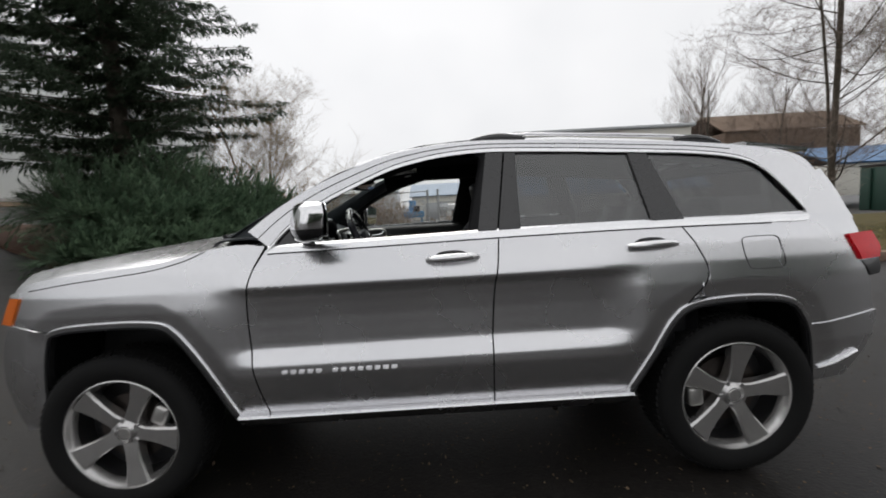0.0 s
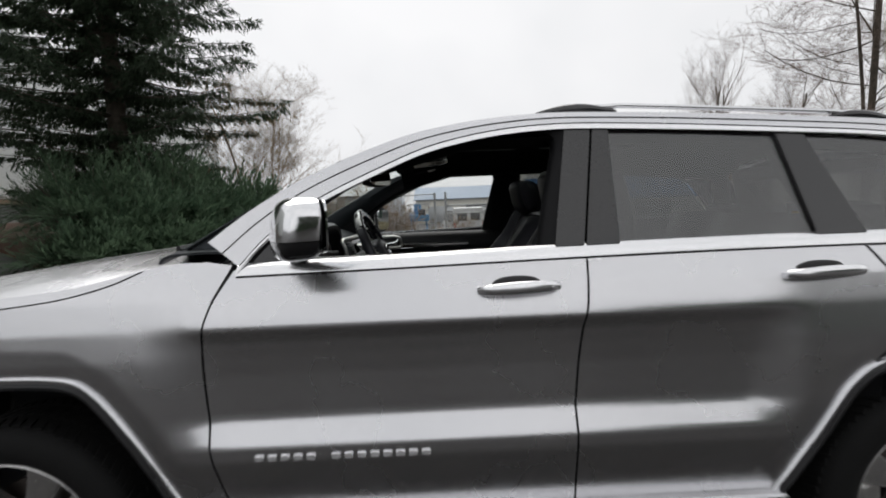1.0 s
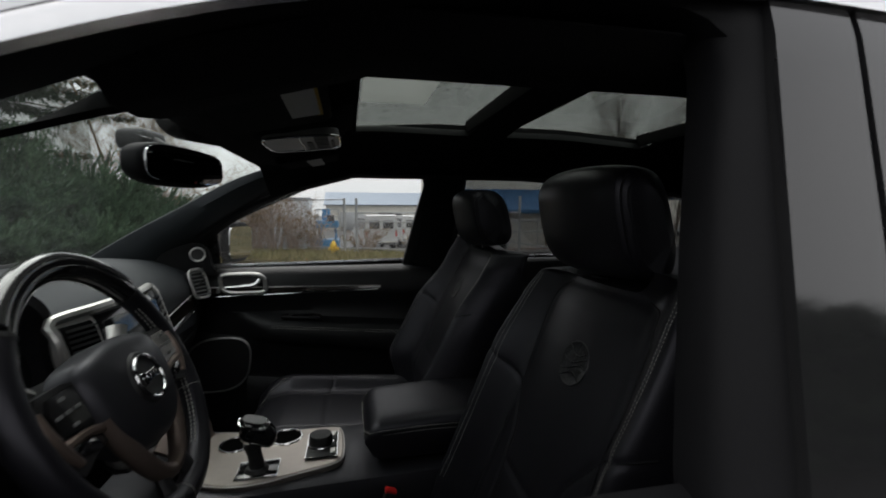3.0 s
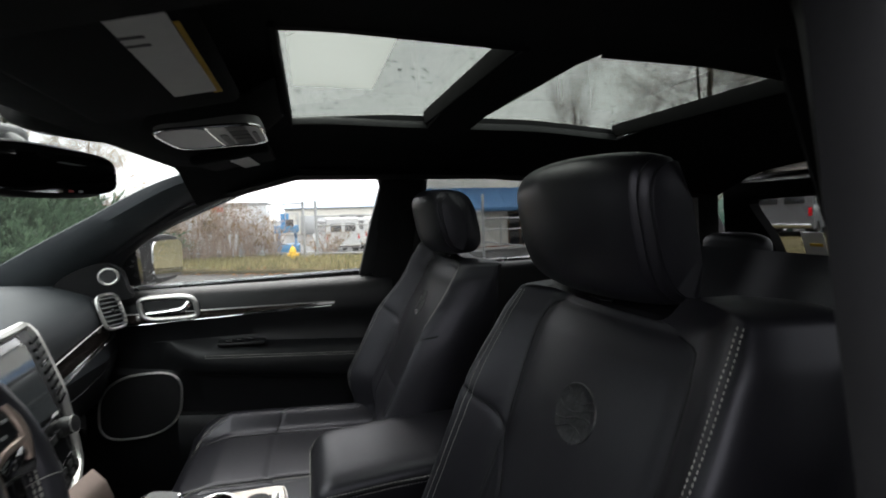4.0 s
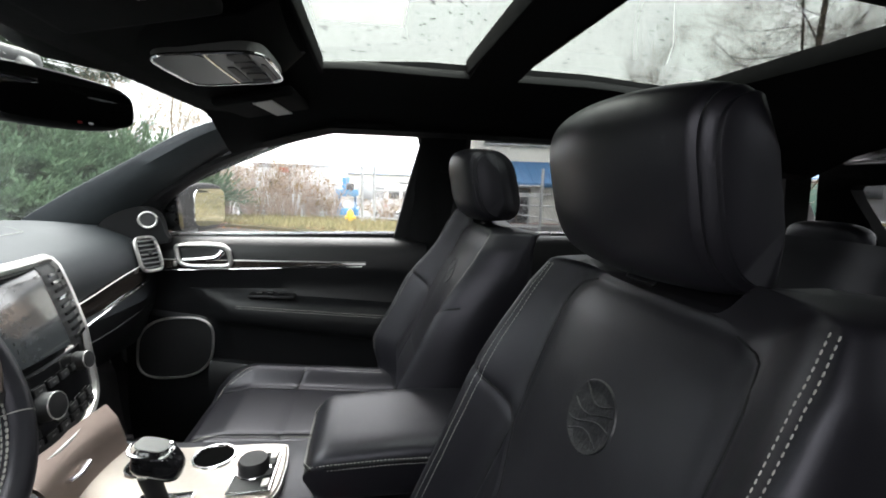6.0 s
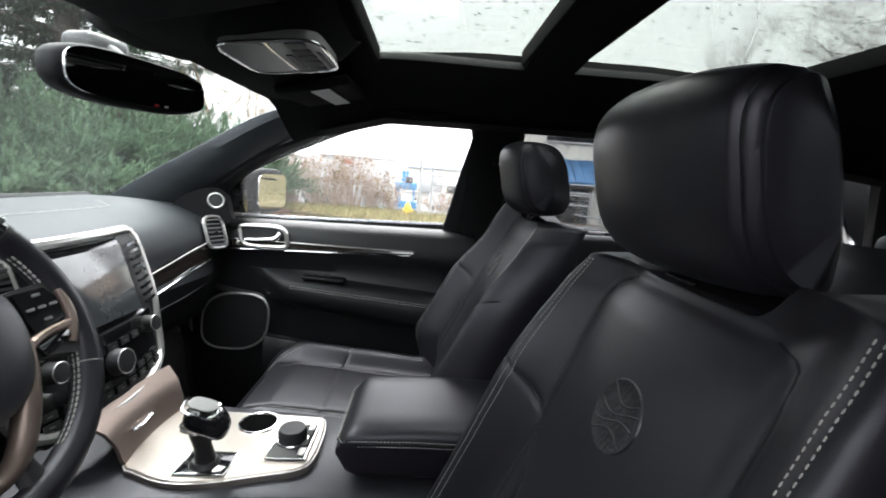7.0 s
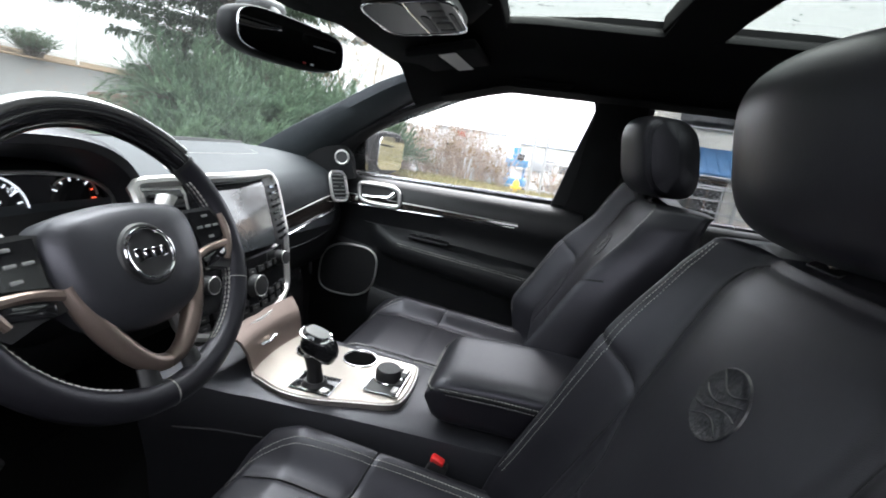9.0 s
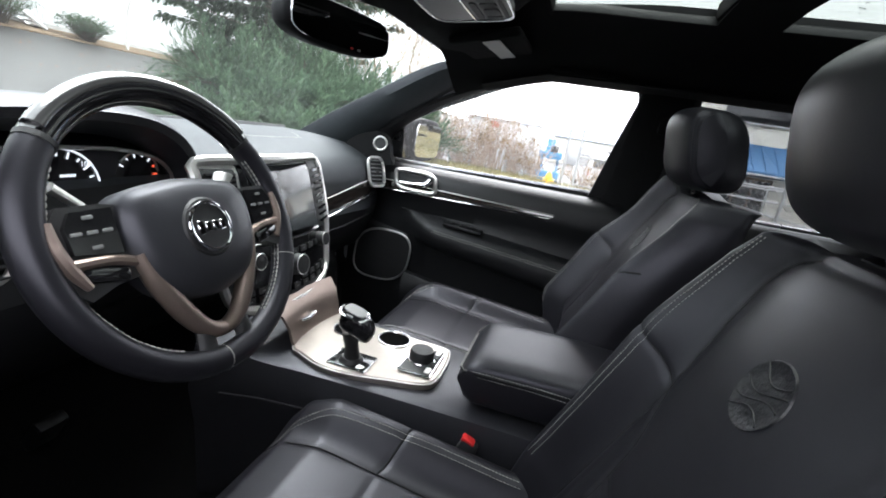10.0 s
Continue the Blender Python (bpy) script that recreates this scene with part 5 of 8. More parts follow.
dial(-0.385, 1.225, 0.062, 15, 215, -35)
dial(-0.255, 1.240, 0.040, 7, 150, 0, 2)
dial(-0.515, 1.240, 0.040, 7, 180, 30)
part("warning_light", rbox((-0.6135, -0.262, 1.213), (0.002, 0.020, 0.006), 0, 1), M_REDGLOW, binn, "red warning light")
for k, (yy, zz, ww) in enumerate(((-0.385, 1.205, 0.03), (-0.40, 1.185, 0.045), (-0.37, 1.245, 0.022), (-0.312, 1.215, 0.010))):
    part("readout_bar", rbox((-0.6138, yy, zz), (0.0015, ww, 0.004), 0, 1), M_WHITEGLOW, binn)
for txt, yy, zz in (("100", -0.343, 1.262), ("120", -0.338, 1.228), ("140", -0.342, 1.192)):
    cu = bpy.data.curves.new("numerals", "FONT")
    cu.body, cu.size, cu.extrude, cu.align_x, cu.align_y = txt, 0.012, 0.0003, "CENTER", "CENTER"
    tmp = new("numerals", cu)
    me = bpy.data.meshes.new_from_object(tmp.evaluated_get(bpy.context.evaluated_depsgraph_get()))
    bpy.data.objects.remove(tmp)
    me.materials.append(M_WHITEGLOW)
    nm = new("numerals", me)
    nm.parent = binn
    nm.matrix_basis = pose(-0.6130, yy, zz, 90, 0, 90)

# centre stack
def stack_x(z):
    return interp([(0.93, -0.450), (1.0, -0.462), (1.13, -0.482), (1.26, -0.520), (1.28, -0.535)], z)


def stack_pt(y, z, out=0.0):
    return Vector((stack_x(z) + out - 0.9 * y * y, y, z))


bm = bmesh.new()
W = [(1.285, 0.188), (1.255, 0.205), (1.20, 0.212), (1.12, 0.205), (1.05, 0.190), (1.00, 0.172), (0.965, 0.150)]
skin(bm, [[stack_pt(lerp(-1, 1, j / 24) * interp([(z, w) for z, w in reversed(W)], zz), zz) for j in range(25)] for zz in [1.285 - 0.32 * i / 30 for i in range(31)]])
stack = part("centre_fascia", thicken(bm, 0.03, (1, 0, 0)), M_BLACK, car, "centre console stack with touchscreen")
edge = [(-0.205, 1.255), (-0.195, 1.278), (-0.10, 1.284), (0.0, 1.285), (0.10, 1.284), (0.195, 1.278), (0.207, 1.255), (0.213, 1.20), (0.206, 1.12), (0.191, 1.05), (0.172, 0.998), (0.10, 0.972), (0.0, 0.964), (-0.10, 0.972), (-0.172, 0.998), (-0.191, 1.05), (-0.206, 1.12), (-0.213, 1.20)]
part("stack_surround", rod([stack_pt(p.x, p.y, 0.003) for p in smooth_line([(y, z, 0) for y, z in edge], 90, True)], 0.0100, 8, closed=True), M_SATIN, stack, "satin metal surround")


def patch(y0, y1, z0, z1, out, thick=0.004, n=10):
    bm = bmesh.new()
    skin(bm, [[stack_pt(lerp(y0, y1, j / n), lerp(z0, z1, i / n), out) for j in range(n + 1)] for i in range(n + 1)])
    return thicken(bm, thick, (1, 0, 0))


def flat_patch(y0, y1, z0, z1, out, thick):
    """A flat pane on the stack, leaning back with it."""
    lo, hi = Vector((stack_x(z0) + out, 0, z0)), Vector((stack_x(z1) + out, 0, z1))
    bm = bmesh.new()
    skin(bm, [[p + Vector((0, y, 0)) for y in (y0, y1)] for p in (lo, hi)])
    return thicken(bm, thick, (1, 0, 0))


part("screen_bezel", patch(-0.118, 0.122, 1.116, 1.272, 0.004), M_GLOSSB, stack, "gloss black screen bezel")
part("touchscreen", flat_patch(-0.098, 0.100, 1.130, 1.262, 0.0075, 0.003), M_SCREEN, stack, "dark glossy touchscreen")
part("screen_edge", rod([stack_pt(y, z, 0.006) for y, z in ((-0.118, 1.117), (0.122, 1.117))], 0.003, 6), M_SATIN, stack)
part("screen_edge", rod([stack_pt(0.108, z, 0.007) for z in (1.12, 1.19, 1.262)], 0.0022, 6), M_SATIN, stack)
part("vent_bezel", patch(-0.205, -0.122, 1.200, 1.276, 0.003), M_SATIN, stack, "satin silver vent surround")
part("vent_bezel", patch(0.128, 0.205, 1.120, 1.276, 0.003), M_BLACK, stack)
for k in range(5):
    part("slat", patch(-0.190, -0.132, 1.2165 + 0.010 * k, 1.2215 + 0.010 * k, 0.010 - 0.0012 * (4 - k), 0.003, 4), M_BLACK, stack)
part("vent_mouth", patch(-0.194, -0.129, 1.211, 1.267, 0.0048, 0.002, 4), M_GLOSSB, stack)
for k in range(9):
    part("slat", patch(0.140, 0.196, 1.128 + 0.0155 * k, 1.134 + 0.0155 * k, 0.012, 0.004, 4), M_GLOSSB, stack)
part("control_panel", patch(-0.16, 0.16, 0.992, 1.110, 0.004), M_GLOSSB, stack, "gloss black heater controls")
for y, z, r in ((-0.125, 1.085, 0.019), (0.0, 1.052, 0.026), (0.125, 1.085, 0.019)):
    T = Matrix.Translation(stack_pt(y, z, 0.006)) @ rot(0, -10, 0).to_4x4()
    kb = lathe(bmesh.new(), [(0.004, 0.024), (r * 0.84, 0.023), (r * 0.9, 0.020), (r, 0.0)], 30, "x")
    kb.transform(T)
    part("control_knob", kb, M_BLACK, stack, "black control knob")
    part("knob_ring", rod([T @ Vector((0.022, r * 0.9 * math.cos(a), r * 0.9 * math.sin(a))) for a in (2 * math.pi * k / 28 for k in range(28))], 0.0010, 5, closed=True), M_SATIN, stack)
for row, zz in enumerate((1.083, 1.018, 1.000)):
    for k in range(9):
        y = lerp(-0.14, 0.14, k / 8)
        if row == 0 and k in (0, 8):
            continue
        if row < 2 and abs(y) < 0.035 and row == 1:
            continue
        part("button", patch(y - 0.012, y + 0.012, zz - 0.0065, zz + 0.0065, 0.009, 0.003, 2), M_BLACK, stack)
        part("button_mark", patch(y - 0.004, y + 0.004, zz - 0.0015, zz + 0.0015, 0.0096, 0.0004, 1), M_GREYPR, stack)

# tunnel console
bm = bmesh.new()
rows = []
for i in range(33):
    x = lerp(-0.56, 0.45, i / 32)
    w = interp([(-0.56, 0.215), (-0.46, 0.178), (-0.36, 0.160), (-0.10, 0.140), (0.45, 0.125)], x)
    top = interp([(-0.56, 0.90), (-0.42, 0.876), (-0.10, 0.872), (0.05, 0.872), (0.45, 0.872)], x)
    rows.append([Vector((x, y * w, z)) for y, z in ((-0.90, 0.48), (-0.95, 0.70), (-1.0, 0.765), (-1.03, 0.80), (-1.0, 0.845), (-0.94, top - 0.004), (-0.85, top), (0.85, top), (0.94, top - 0.004), (1.0, 0.845), (1.03, 0.80), (1.0, 0.765), (0.95, 0.70), (0.90, 0.48))])
skin(bm, rows, True, True)
console = part("tunnel_console", bm, M_HUB, car, "black console between the front seats")
part("console_seam", rod([(lerp(-0.50, 0.30, i / 10), -0.004 - interp([(-0.56, 0.221), (-0.46, 0.183), (-0.36, 0.165), (-0.10, 0.144), (0.45, 0.129)], lerp(-0.50, 0.30, i / 10)), 0.800) for i in range(11)], 0.002, 5), M_BLACK, console)
# bronze fascia sloping from the stack to the metal plate
bm = bmesh.new()
skin(bm, [[Vector((x + 0.012 * (y * y), 0.015 + y * w, z)) for y in [k / 10 - 1 for k in range(21)]] for x, z, w in ((-0.466, 0.972, 0.125), (-0.440, 0.950, 0.112), (-0.426, 0.920, 0.104), (-0.420, 0.894, 0.102), (-0.410, 0.884, 0.103))])
part("ashtray_front", thicken(bm, 0.006, (1, 0, 1)), M_BRONZE, console, "satin bronze stowage lid")
part("lid_handle", rod([(-0.418, -0.045, 0.926), (-0.414, -0.02, 0.924), (-0.418, 0.012, 0.926)], 0.006, 8, flat=0.6), M_CHROME, console, "chrome lid handle")
PL = [(-0.41, -0.075), (-0.37, -0.110), (-0.31, -0.130), (-0.245, -0.126), (-0.16, -0.102), (-0.10, -0.084), (-0.08, -0.06), (-0.076, 0.0), (-0.082, 0.07), (-0.10, 0.092), (-0.2, 0.098), (-0.31, 0.102), (-0.41, 0.112)]
bm = bmesh.new()
loop = smooth_line([(x, y, 0) for x, y in PL], 64, True)
rows = [[Vector((p.x, p.y, 0.872)) for p in loop], [Vector((p.x, p.y, 0.884)) for p in loop], [Vector((-0.25 + (p.x + 0.25) * 0.975, (p.y + 0.02) * 0.965 - 0.02, 0.888)) for p in loop]]
skin(bm, rows, True, False)
bm.faces.new([bm.verts.new(p) for p in reversed(rows[0])])
CUPS = ((-0.338, 0.046, 0.037), (-0.222, 0.060, 0.039))
cap = []
for ring in [rows[-1]] + [[Vector((x + r * math.cos(2 * math.pi * k / 36), y + r * math.sin(2 * math.pi * k / 36), 0.888)) for k in range(36)] for x, y, r in CUPS]:
    vs = [bm.verts.new(p) for p in ring]
    cap += [bm.edges.new((vs[k], vs[(k + 1) % len(vs)])) for k in range(len(vs))]
bmesh.ops.triangle_fill(bm, use_beauty=True, use_dissolve=False, edges=cap, normal=(0, 0, 1))
bmesh.ops.remove_doubles(bm, verts=bm.verts[:], dist=1e-5)
cplate = part("console_plate", bm, M_CHAMP, car, "champagne metal plate with gear lever and cup holders", angle=25)
part("plate_rim", rod([Vector((p.x, p.y, 0.8845)) for p in loop], 0.0014, 6, closed=True), M_SATIN, cplate)
for x, y, r in CUPS:
    part("cup_ring", rod([(x + r * math.cos(a), y + r * math.sin(a), 0.8885) for a in (2 * math.pi * k / 36 for k in range(36))], 0.0030, 6, closed=True), M_CHROME, cplate, "chrome cup holder ring")
    part("cup_well", lathe(bmesh.new(), [(r + 0.001, 0.887), (r - 0.002, 0.8780), (r * 0.9, 0.8775), (0.004, 0.8775)], 30, "z", (x, y, 0)), M_WELL, cplate, "black cup holder")
# gear lever
GX, GY = -0.262, -0.082
part("shift_gate", rbox((GX, GY, 0.8895), (0.085, 0.062, 0.005), 0.002, 2), M_GLOSSB, cplate, "gloss black shift gate")
gl_ = [(GX - 0.043, GY - 0.032), (GX + 0.043, GY - 0.032), (GX + 0.043, GY + 0.032), (GX - 0.043, GY + 0.032)]
part("gate_rim", rod([(x, y, 0.8905) for x, y in gl_], 0.003, 6, closed=True), M_CHROME, cplate)
part("gear_lever", rod([(GX, GY, 0.885), (GX - 0.006, GY, 0.925), (GX - 0.012, GY, 0.955)], [0.019, 0.015, 0.018], 14), M_BLACK, cplate, "black gear lever with chrome trim")
KT = Matrix.Translation((GX + 0.004, GY, 0.978)) @ rot(0, 14, 0).to_4x4()
bm = bmesh.new()
ball(bm, (0, 0, 0), (0.040, 0.028, 0.027), 3.0, 32, 16, 2.6)
for v in bm.verts:
    v.co.y *= 1.0 - 0.22 * sstep(-0.01, 0.045, v.co.x)
    v.co.z -= 0.010 * sstep(0.0, 0.045, v.co.x)
bm.transform(KT)
part("lever_knob", bm, M_GLOSSB, cplate, "gloss black lever knob")
crown = [(-0.044, 0.0), (-0.040, 0.020), (-0.024, 0.026), (0.004, 0.024), (0.014, 0.014), (0.016, 0.0), (0.014, -0.014), (0.004, -0.024), (-0.024, -0.026), (-0.040, -0.020)]
part("knob_trim", rod([KT @ Vector((p.x, p.y, 0.0235 - 0.006 * abs(p.y) / 0.026)) for p in smooth_line([(x, y, 0) for x, y in crown], 40, True)], 0.0030, 6, closed=True), M_CHROME, cplate, "chrome ring")
bm = plate([Vector((p.x * 0.8 - 0.003, p.y * 0.72, 0.0250)) for p in smooth_line([(x, y, 0) for x, y in crown], 40, True)], 0.002, (0, 0, 1))
bm.transform(KT)
part("gear_display", bm, M_GREYPL, cplate, "grey gear display")
part("lever_collar", rod([(GX - 0.003, GY, 0.892), (GX - 0.003, GY, 0.900)], [0.026, 0.021], 16), M_BLACK, cplate)
# terrain dial
part("dial_plate", rbox((-0.128, -0.005, 0.8905), (0.070, 0.112, 0.006), 0.003, 2), M_BLACK, cplate, "black drive-mode switch plate")
part("plate_rim", rod([(-0.128 + a * 0.036, -0.005 + b * 0.057, 0.892) for a, b in ((-1, -1), (1, -1), (1, 1), (-1, 1))], 0.0024, 6, closed=True), M_CHROME, cplate)
part("mode_dial", lathe(bmesh.new(), [(0.029, 0.893), (0.028, 0.912), (0.025, 0.918), (0.004, 0.919)], 34, "z", (-0.132, 0.0, 0)), M_BLACK, cplate, "black drive-mode dial")
part("dial_ring", rod([(-0.132 + 0.030 * math.cos(a), 0.030 * math.sin(a), 0.8945) for a in (2 * math.pi * k / 34 for k in range(34))], 0.002, 6, closed=True), M_CHROME, cplate)
for y in (-0.042, -0.014, 0.018, 0.042):
    part("mode_button", rbox((-0.102, y, 0.8945), (0.014, 0.022, 0.005), 0.002, 1), M_SATIN if abs(y) > 0.03 else M_BLACK, cplate)
# armrest
bm = bmesh.new()
rows = []
for i in range(25):
    t = i / 24
    x = lerp(-0.045, 0.40, t)
    nose = math.sqrt(max(0.02, 1 - max(0, 1 - t / 0.10) ** 2))
    w = 0.122 * (0.90 + 0.10 * nose)
    top, bot = 0.935 + 0.045 * nose + 0.010 * math.sin(math.pi * t), 0.935 - 0.055 * nose
    rows.append([Vector((x, w * math.copysign(abs(math.cos(a)) ** 0.36, math.cos(a)), (top + bot) / 2 + (top - bot) / 2 * math.copysign(abs(math.sin(a)) ** 0.40, math.sin(a)))) for a in (2 * math.pi * k / 72 for k in range(72))])
skin(bm, rows, True, True)
arm = part("armrest", bm, M_LEATHER, car, "black leather armrest lid with pale stitching")
for s in (-1, 1):
    part("seam", rod([(-0.045, s * 0.09, 0.946), (-0.034, s * 0.1140, 0.951), (-0.005, s * 0.1205, 0.957), (0.1, s * 0.1222, 0.961), (0.38, s * 0.1222, 0.957)], 0.0022, 6), M_SEAL, arm)
for dz in (0.0, 0.010):
    for s in (-1, 1):
        bm = bmesh.new()
        stitches(bm, [(-0.045, s * 0.09, 0.951 - dz), (-0.034, s * 0.1145, 0.956 - dz), (-0.005, s * 0.1212, 0.962 - dz), (0.1, s * 0.1225, 0.966 - dz), (0.38, s * 0.1225, 0.962 - dz)], r=0.0009)
        tagged(part("stitching", bm, M_STITCH, arm, "pale stitching"), kind="stuff")
    bm = bmesh.new()
    stitches(bm, [(-0.0455, -0.088, 0.951 - dz), (-0.0465, 0.0, 0.951 - dz), (-0.0455, 0.088, 0.951 - dz)], r=0.0009)
    tagged(part("stitching", bm, M_STITCH, arm, "pale stitching"), kind="stuff")

# ---- seats ----
SEAT_Y = 0.420


def near(lines, x, y):
    """Distance from a place to the nearest of some lines."""
    best = 9.0
    for line in lines:
        for (x0, y0), (x1, y1) in zip(line, line[1:]):
            dx, dy = x1 - x0, y1 - y0
            t = max(0.0, min(1.0, ((x - x0) * dx + (y - y0) * dy) / (dx * dx + dy * dy)))
            best = min(best, math.hypot(x - x0 - t * dx, y - y0 - t * dy))
    return best


def tuck(d):
    """How deep a sewn seam pulls the padding in at a distance."""
    return 0.0030 * math.exp(-(d / 0.0042) ** 2) + 0.0014 * math.exp(-d / 0.020)


BACK_SEAMS = [[(0.0, 1.308), (0.115, 1.306), (0.145, 1.292), (0.157, 1.255), (0.157, 1.17), (0.148, 1.085), (0.158, 0.98), (0.160, 0.82)],
              [(0.148, 1.085), (0.190, 1.115), (0.258, 1.150)], [(0.147, 1.083), (0.10, 1.02), (0.085, 0.94), (0.08, 0.82)], [(0.0, 0.965), (0.090, 0.965)]]
SEAT_SEAMS = [[(-0.318, 0.118), (-0.20, 0.125), (0.16, 0.120)], [(-0.10, 0.0), (-0.10, 0.124)], [(-0.10, 0.124), (-0.08, 0.19), (-0.07, 0.245)]]


def back_x(y, z):
    """The front of a backrest at a place off its centre line."""
    base = interp([(0.70, 0.150), (0.85, 0.195), (1.00, 0.262), (1.10, 0.302), (1.20, 0.342), (1.27, 0.372), (1.315, 0.400)], z)
    w = back_w(z)
    u = abs(y) / w
    bol = 0.062 * sstep(0.57, 0.88, u) * (1 - 0.55 * sstep(1.12, 1.31, z))
    roll = 0.085 * max(0, (u - 0.86) / 0.14) ** 2.2
    pad = -0.010 * (1 - (u / 0.5) ** 2) if u < 0.5 else 0.0
    return base - bol + roll + pad + (tuck(near(BACK_SEAMS, abs(y), z)) if z > 0.8 else 0.0)


def back_w(z):
    return interp([(0.70, 0.255), (0.90, 0.272), (1.10, 0.272), (1.22, 0.268), (1.28, 0.262), (1.315, 0.246)], z)


def shoulder(y, z, s):
    """How far the bolsters rise over the backrest's top, the outer one higher."""
    return (0.038 if y * s > 0 else 0.006) * sstep(0.48, 0.82, abs(y) / back_w(z)) * sstep(1.16, 1.31, z)


def reach_x(x, s):
    """The passenger's cushion is set a little farther forward."""
    return x - 0.052 * max(0.0, (0.26 - x) / 0.595) if s > 0 else x


def cushion_z(x, y):
    u = abs(y) / 0.245
    base = interp([(-0.335, 0.700), (-0.325, 0.755), (-0.29, 0.793), (-0.22, 0.806), (-0.05, 0.792), (0.12, 0.775), (0.26, 0.77)], x)
    bol = 0.038 * sstep(0.55, 0.85, u) * (1 - sstep(-0.22, -0.34, x) * 0.6)
    roll = -0.09 * max(0, (u - 0.88) / 0.12) ** 2.2
    return base + bol + roll - tuck(near(SEAT_SEAMS, x, abs(y)))


def seat(s):
    cy = s * SEAT_Y
    bm = bmesh.new()
    rows = []
    for i in range(101):
        x = lerp(-0.335, 0.26, i / 100)
        top = [Vector((reach_x(x, s), cy + lerp(-0.245, 0.245, j / 96), cushion_z(x, lerp(-0.245, 0.245, j / 96)))) for j in range(97)]
        rows.append(top + [Vector((reach_x(x, s) + (0.03 if i == 0 else 0), cy + 0.235, 0.60)), Vector((reach_x(x, s) + (0.03 if i == 0 else 0), cy - 0.235, 0.60))])
    skin(bm, rows, True, True)
    base = part("front_seat", bm, M_LEATHER, car, "black leather front seat with pale double stitching")
    # backrest
    bm = bmesh.new()
    rows = []
    zs = [0.70 + 0.61 * i / 130 for i in range(131)]
    for z in zs:
        w = back_w(z)
        fr = [Vector((back_x(lerp(-w, w, j / 108), z), cy + lerp(-w, w, j / 108), z + shoulder(lerp(-w, w, j / 108), z, s))) for j in range(109)]
        bx = back_x(0, z)
        d = 0.15 - 0.05 * sstep(1.15, 1.31, z)
        h, g = shoulder(w, z, s), shoulder(-w, z, s)
        rows.append(fr + [Vector((bx + d * 0.75, cy + w * 1.0, z + h)), Vector((bx + d, cy + w * 0.86, z + h)), Vector((bx + d * 1.06, cy, z)), Vector((bx + d, cy - w * 0.86, z + g)), Vector((bx + d * 0.75, cy - w * 1.0, z + g))])
    top = rows[-1]
    c = sum(top, Vector()) / len(top)
    for k, dz in ((0.90, 0.004), (0.72, 0.007), (0.4, 0.008)):
        rows.append([Vector((c.x + (p.x - c.x) * k, c.y + (p.y - c.y) * (0.5 + 0.5 * k), p.z + dz)) for p in top])
    skin(bm, rows, True, True)
    part("backrest", bm, M_LEATHER, base, "black leather backrest with embossed oval badge", angle=80)
    part("seat_base", rbox((-0.02, cy, 0.54), (0.46, 0.40, 0.12), 0.02), M_BLACK, base, "black plastic seat base")
    P = lambda y, z, o=0.0: Vector((back_x(y, z) - o, cy + y, z + shoulder(y, z, s)))
    # seams: centre panel, yokes, horizontal rolls
    for e in (-1, 1):
        seam = smooth_line([(e * 0.115, 1.306, 0), (e * 0.145, 1.292, 0), (e * 0.157, 1.255, 0), (e * 0.157, 1.17, 0), (e * 0.148, 1.085, 0), (e * 0.158, 0.98, 0), (e * 0.160, 0.85, 0)], 40)
        part("piping", rod([P(p.x, p.y, -0.0006) for p in seam], 0.0018, 6), M_SEAL, base, "black piping")
        for line in BACK_SEAMS[1:3]:
            part("seam", rod([P(e * p.x, p.y, -0.0012) for p in resample([(*q, 0) for q in line], 24)], 0.0022, 5), M_SEAL, base)
        for line in SEAT_SEAMS[:1] + SEAT_SEAMS[2:]:
            part("seam", rod([(reach_x(p.x, s), cy + e * p.y, cushion_z(p.x, p.y) + 0.0012) for p in resample([(*q, 0) for q in line], 24)], 0.0021, 5), M_SEAL, base)
        for off in (0.0, 0.0085):
            t_ = 0.013 if e == s else 0.020
            edge = smooth_line([(e * (0.230 - t_ - off * 0.8), 1.306, 0), (e * (0.237 - t_ - off), 1.265, 0), (e * (0.241 - t_ - off), 1.19, 0), (e * (0.242 - t_ - off), 1.10, 0), (e * (0.245 - t_ - off), 1.0, 0), (e * (0.245 - t_ - off), 0.86, 0)], 50)
            bmt = bmesh.new()
            stitches(bmt, [P(p.x, p.y, 0.0004) for p in edge], gap=0.0058, length=0.0036, r=0.00075)
            tagged(part("stitching", bmt, M_STITCH, base, "pale double stitching"), kind="stuff")
        ce = smooth_line([(-0.315, e * 0.12, 0), (-0.29, e * 0.165, 0), (-0.22, e * 0.192, 0), (-0.05, e * 0.200, 0), (0.14, e * 0.200, 0)], 44)
        for off in (0.0, 0.010):
            bmt = bmesh.new()
            stitches(bmt, [(reach_x(p.x + off * 0.4, s), cy + p.y - e * off, cushion_z(p.x + off * 0.4, p.y - e * off) + 0.0006) for p in ce], r=0.0010)
            tagged(part("stitching", bmt, M_STITCH, base, "pale double stitching"), kind="stuff")
    # embossed oval badge: rim and a few raised strokes
    E = lambda a, r, o=0.0012: P(s * 0.016 + 0.040 * r * math.cos(a), 1.185 + 0.036 * r * math.sin(a) * (1 if r > 0.99 else 1), o)
    bm = bmesh.new()
    skin(bm, [[E(2 * math.pi * k / 40, r, o) for k in range(40)] for r, o in ((1.04, -0.001), (1.0, 0.0016), (0.95, 0.0016), (0.90, 0.0004), (0.6, 0.0006), (0.3, 0.0006), (0.03, 0.0006))], True, False)
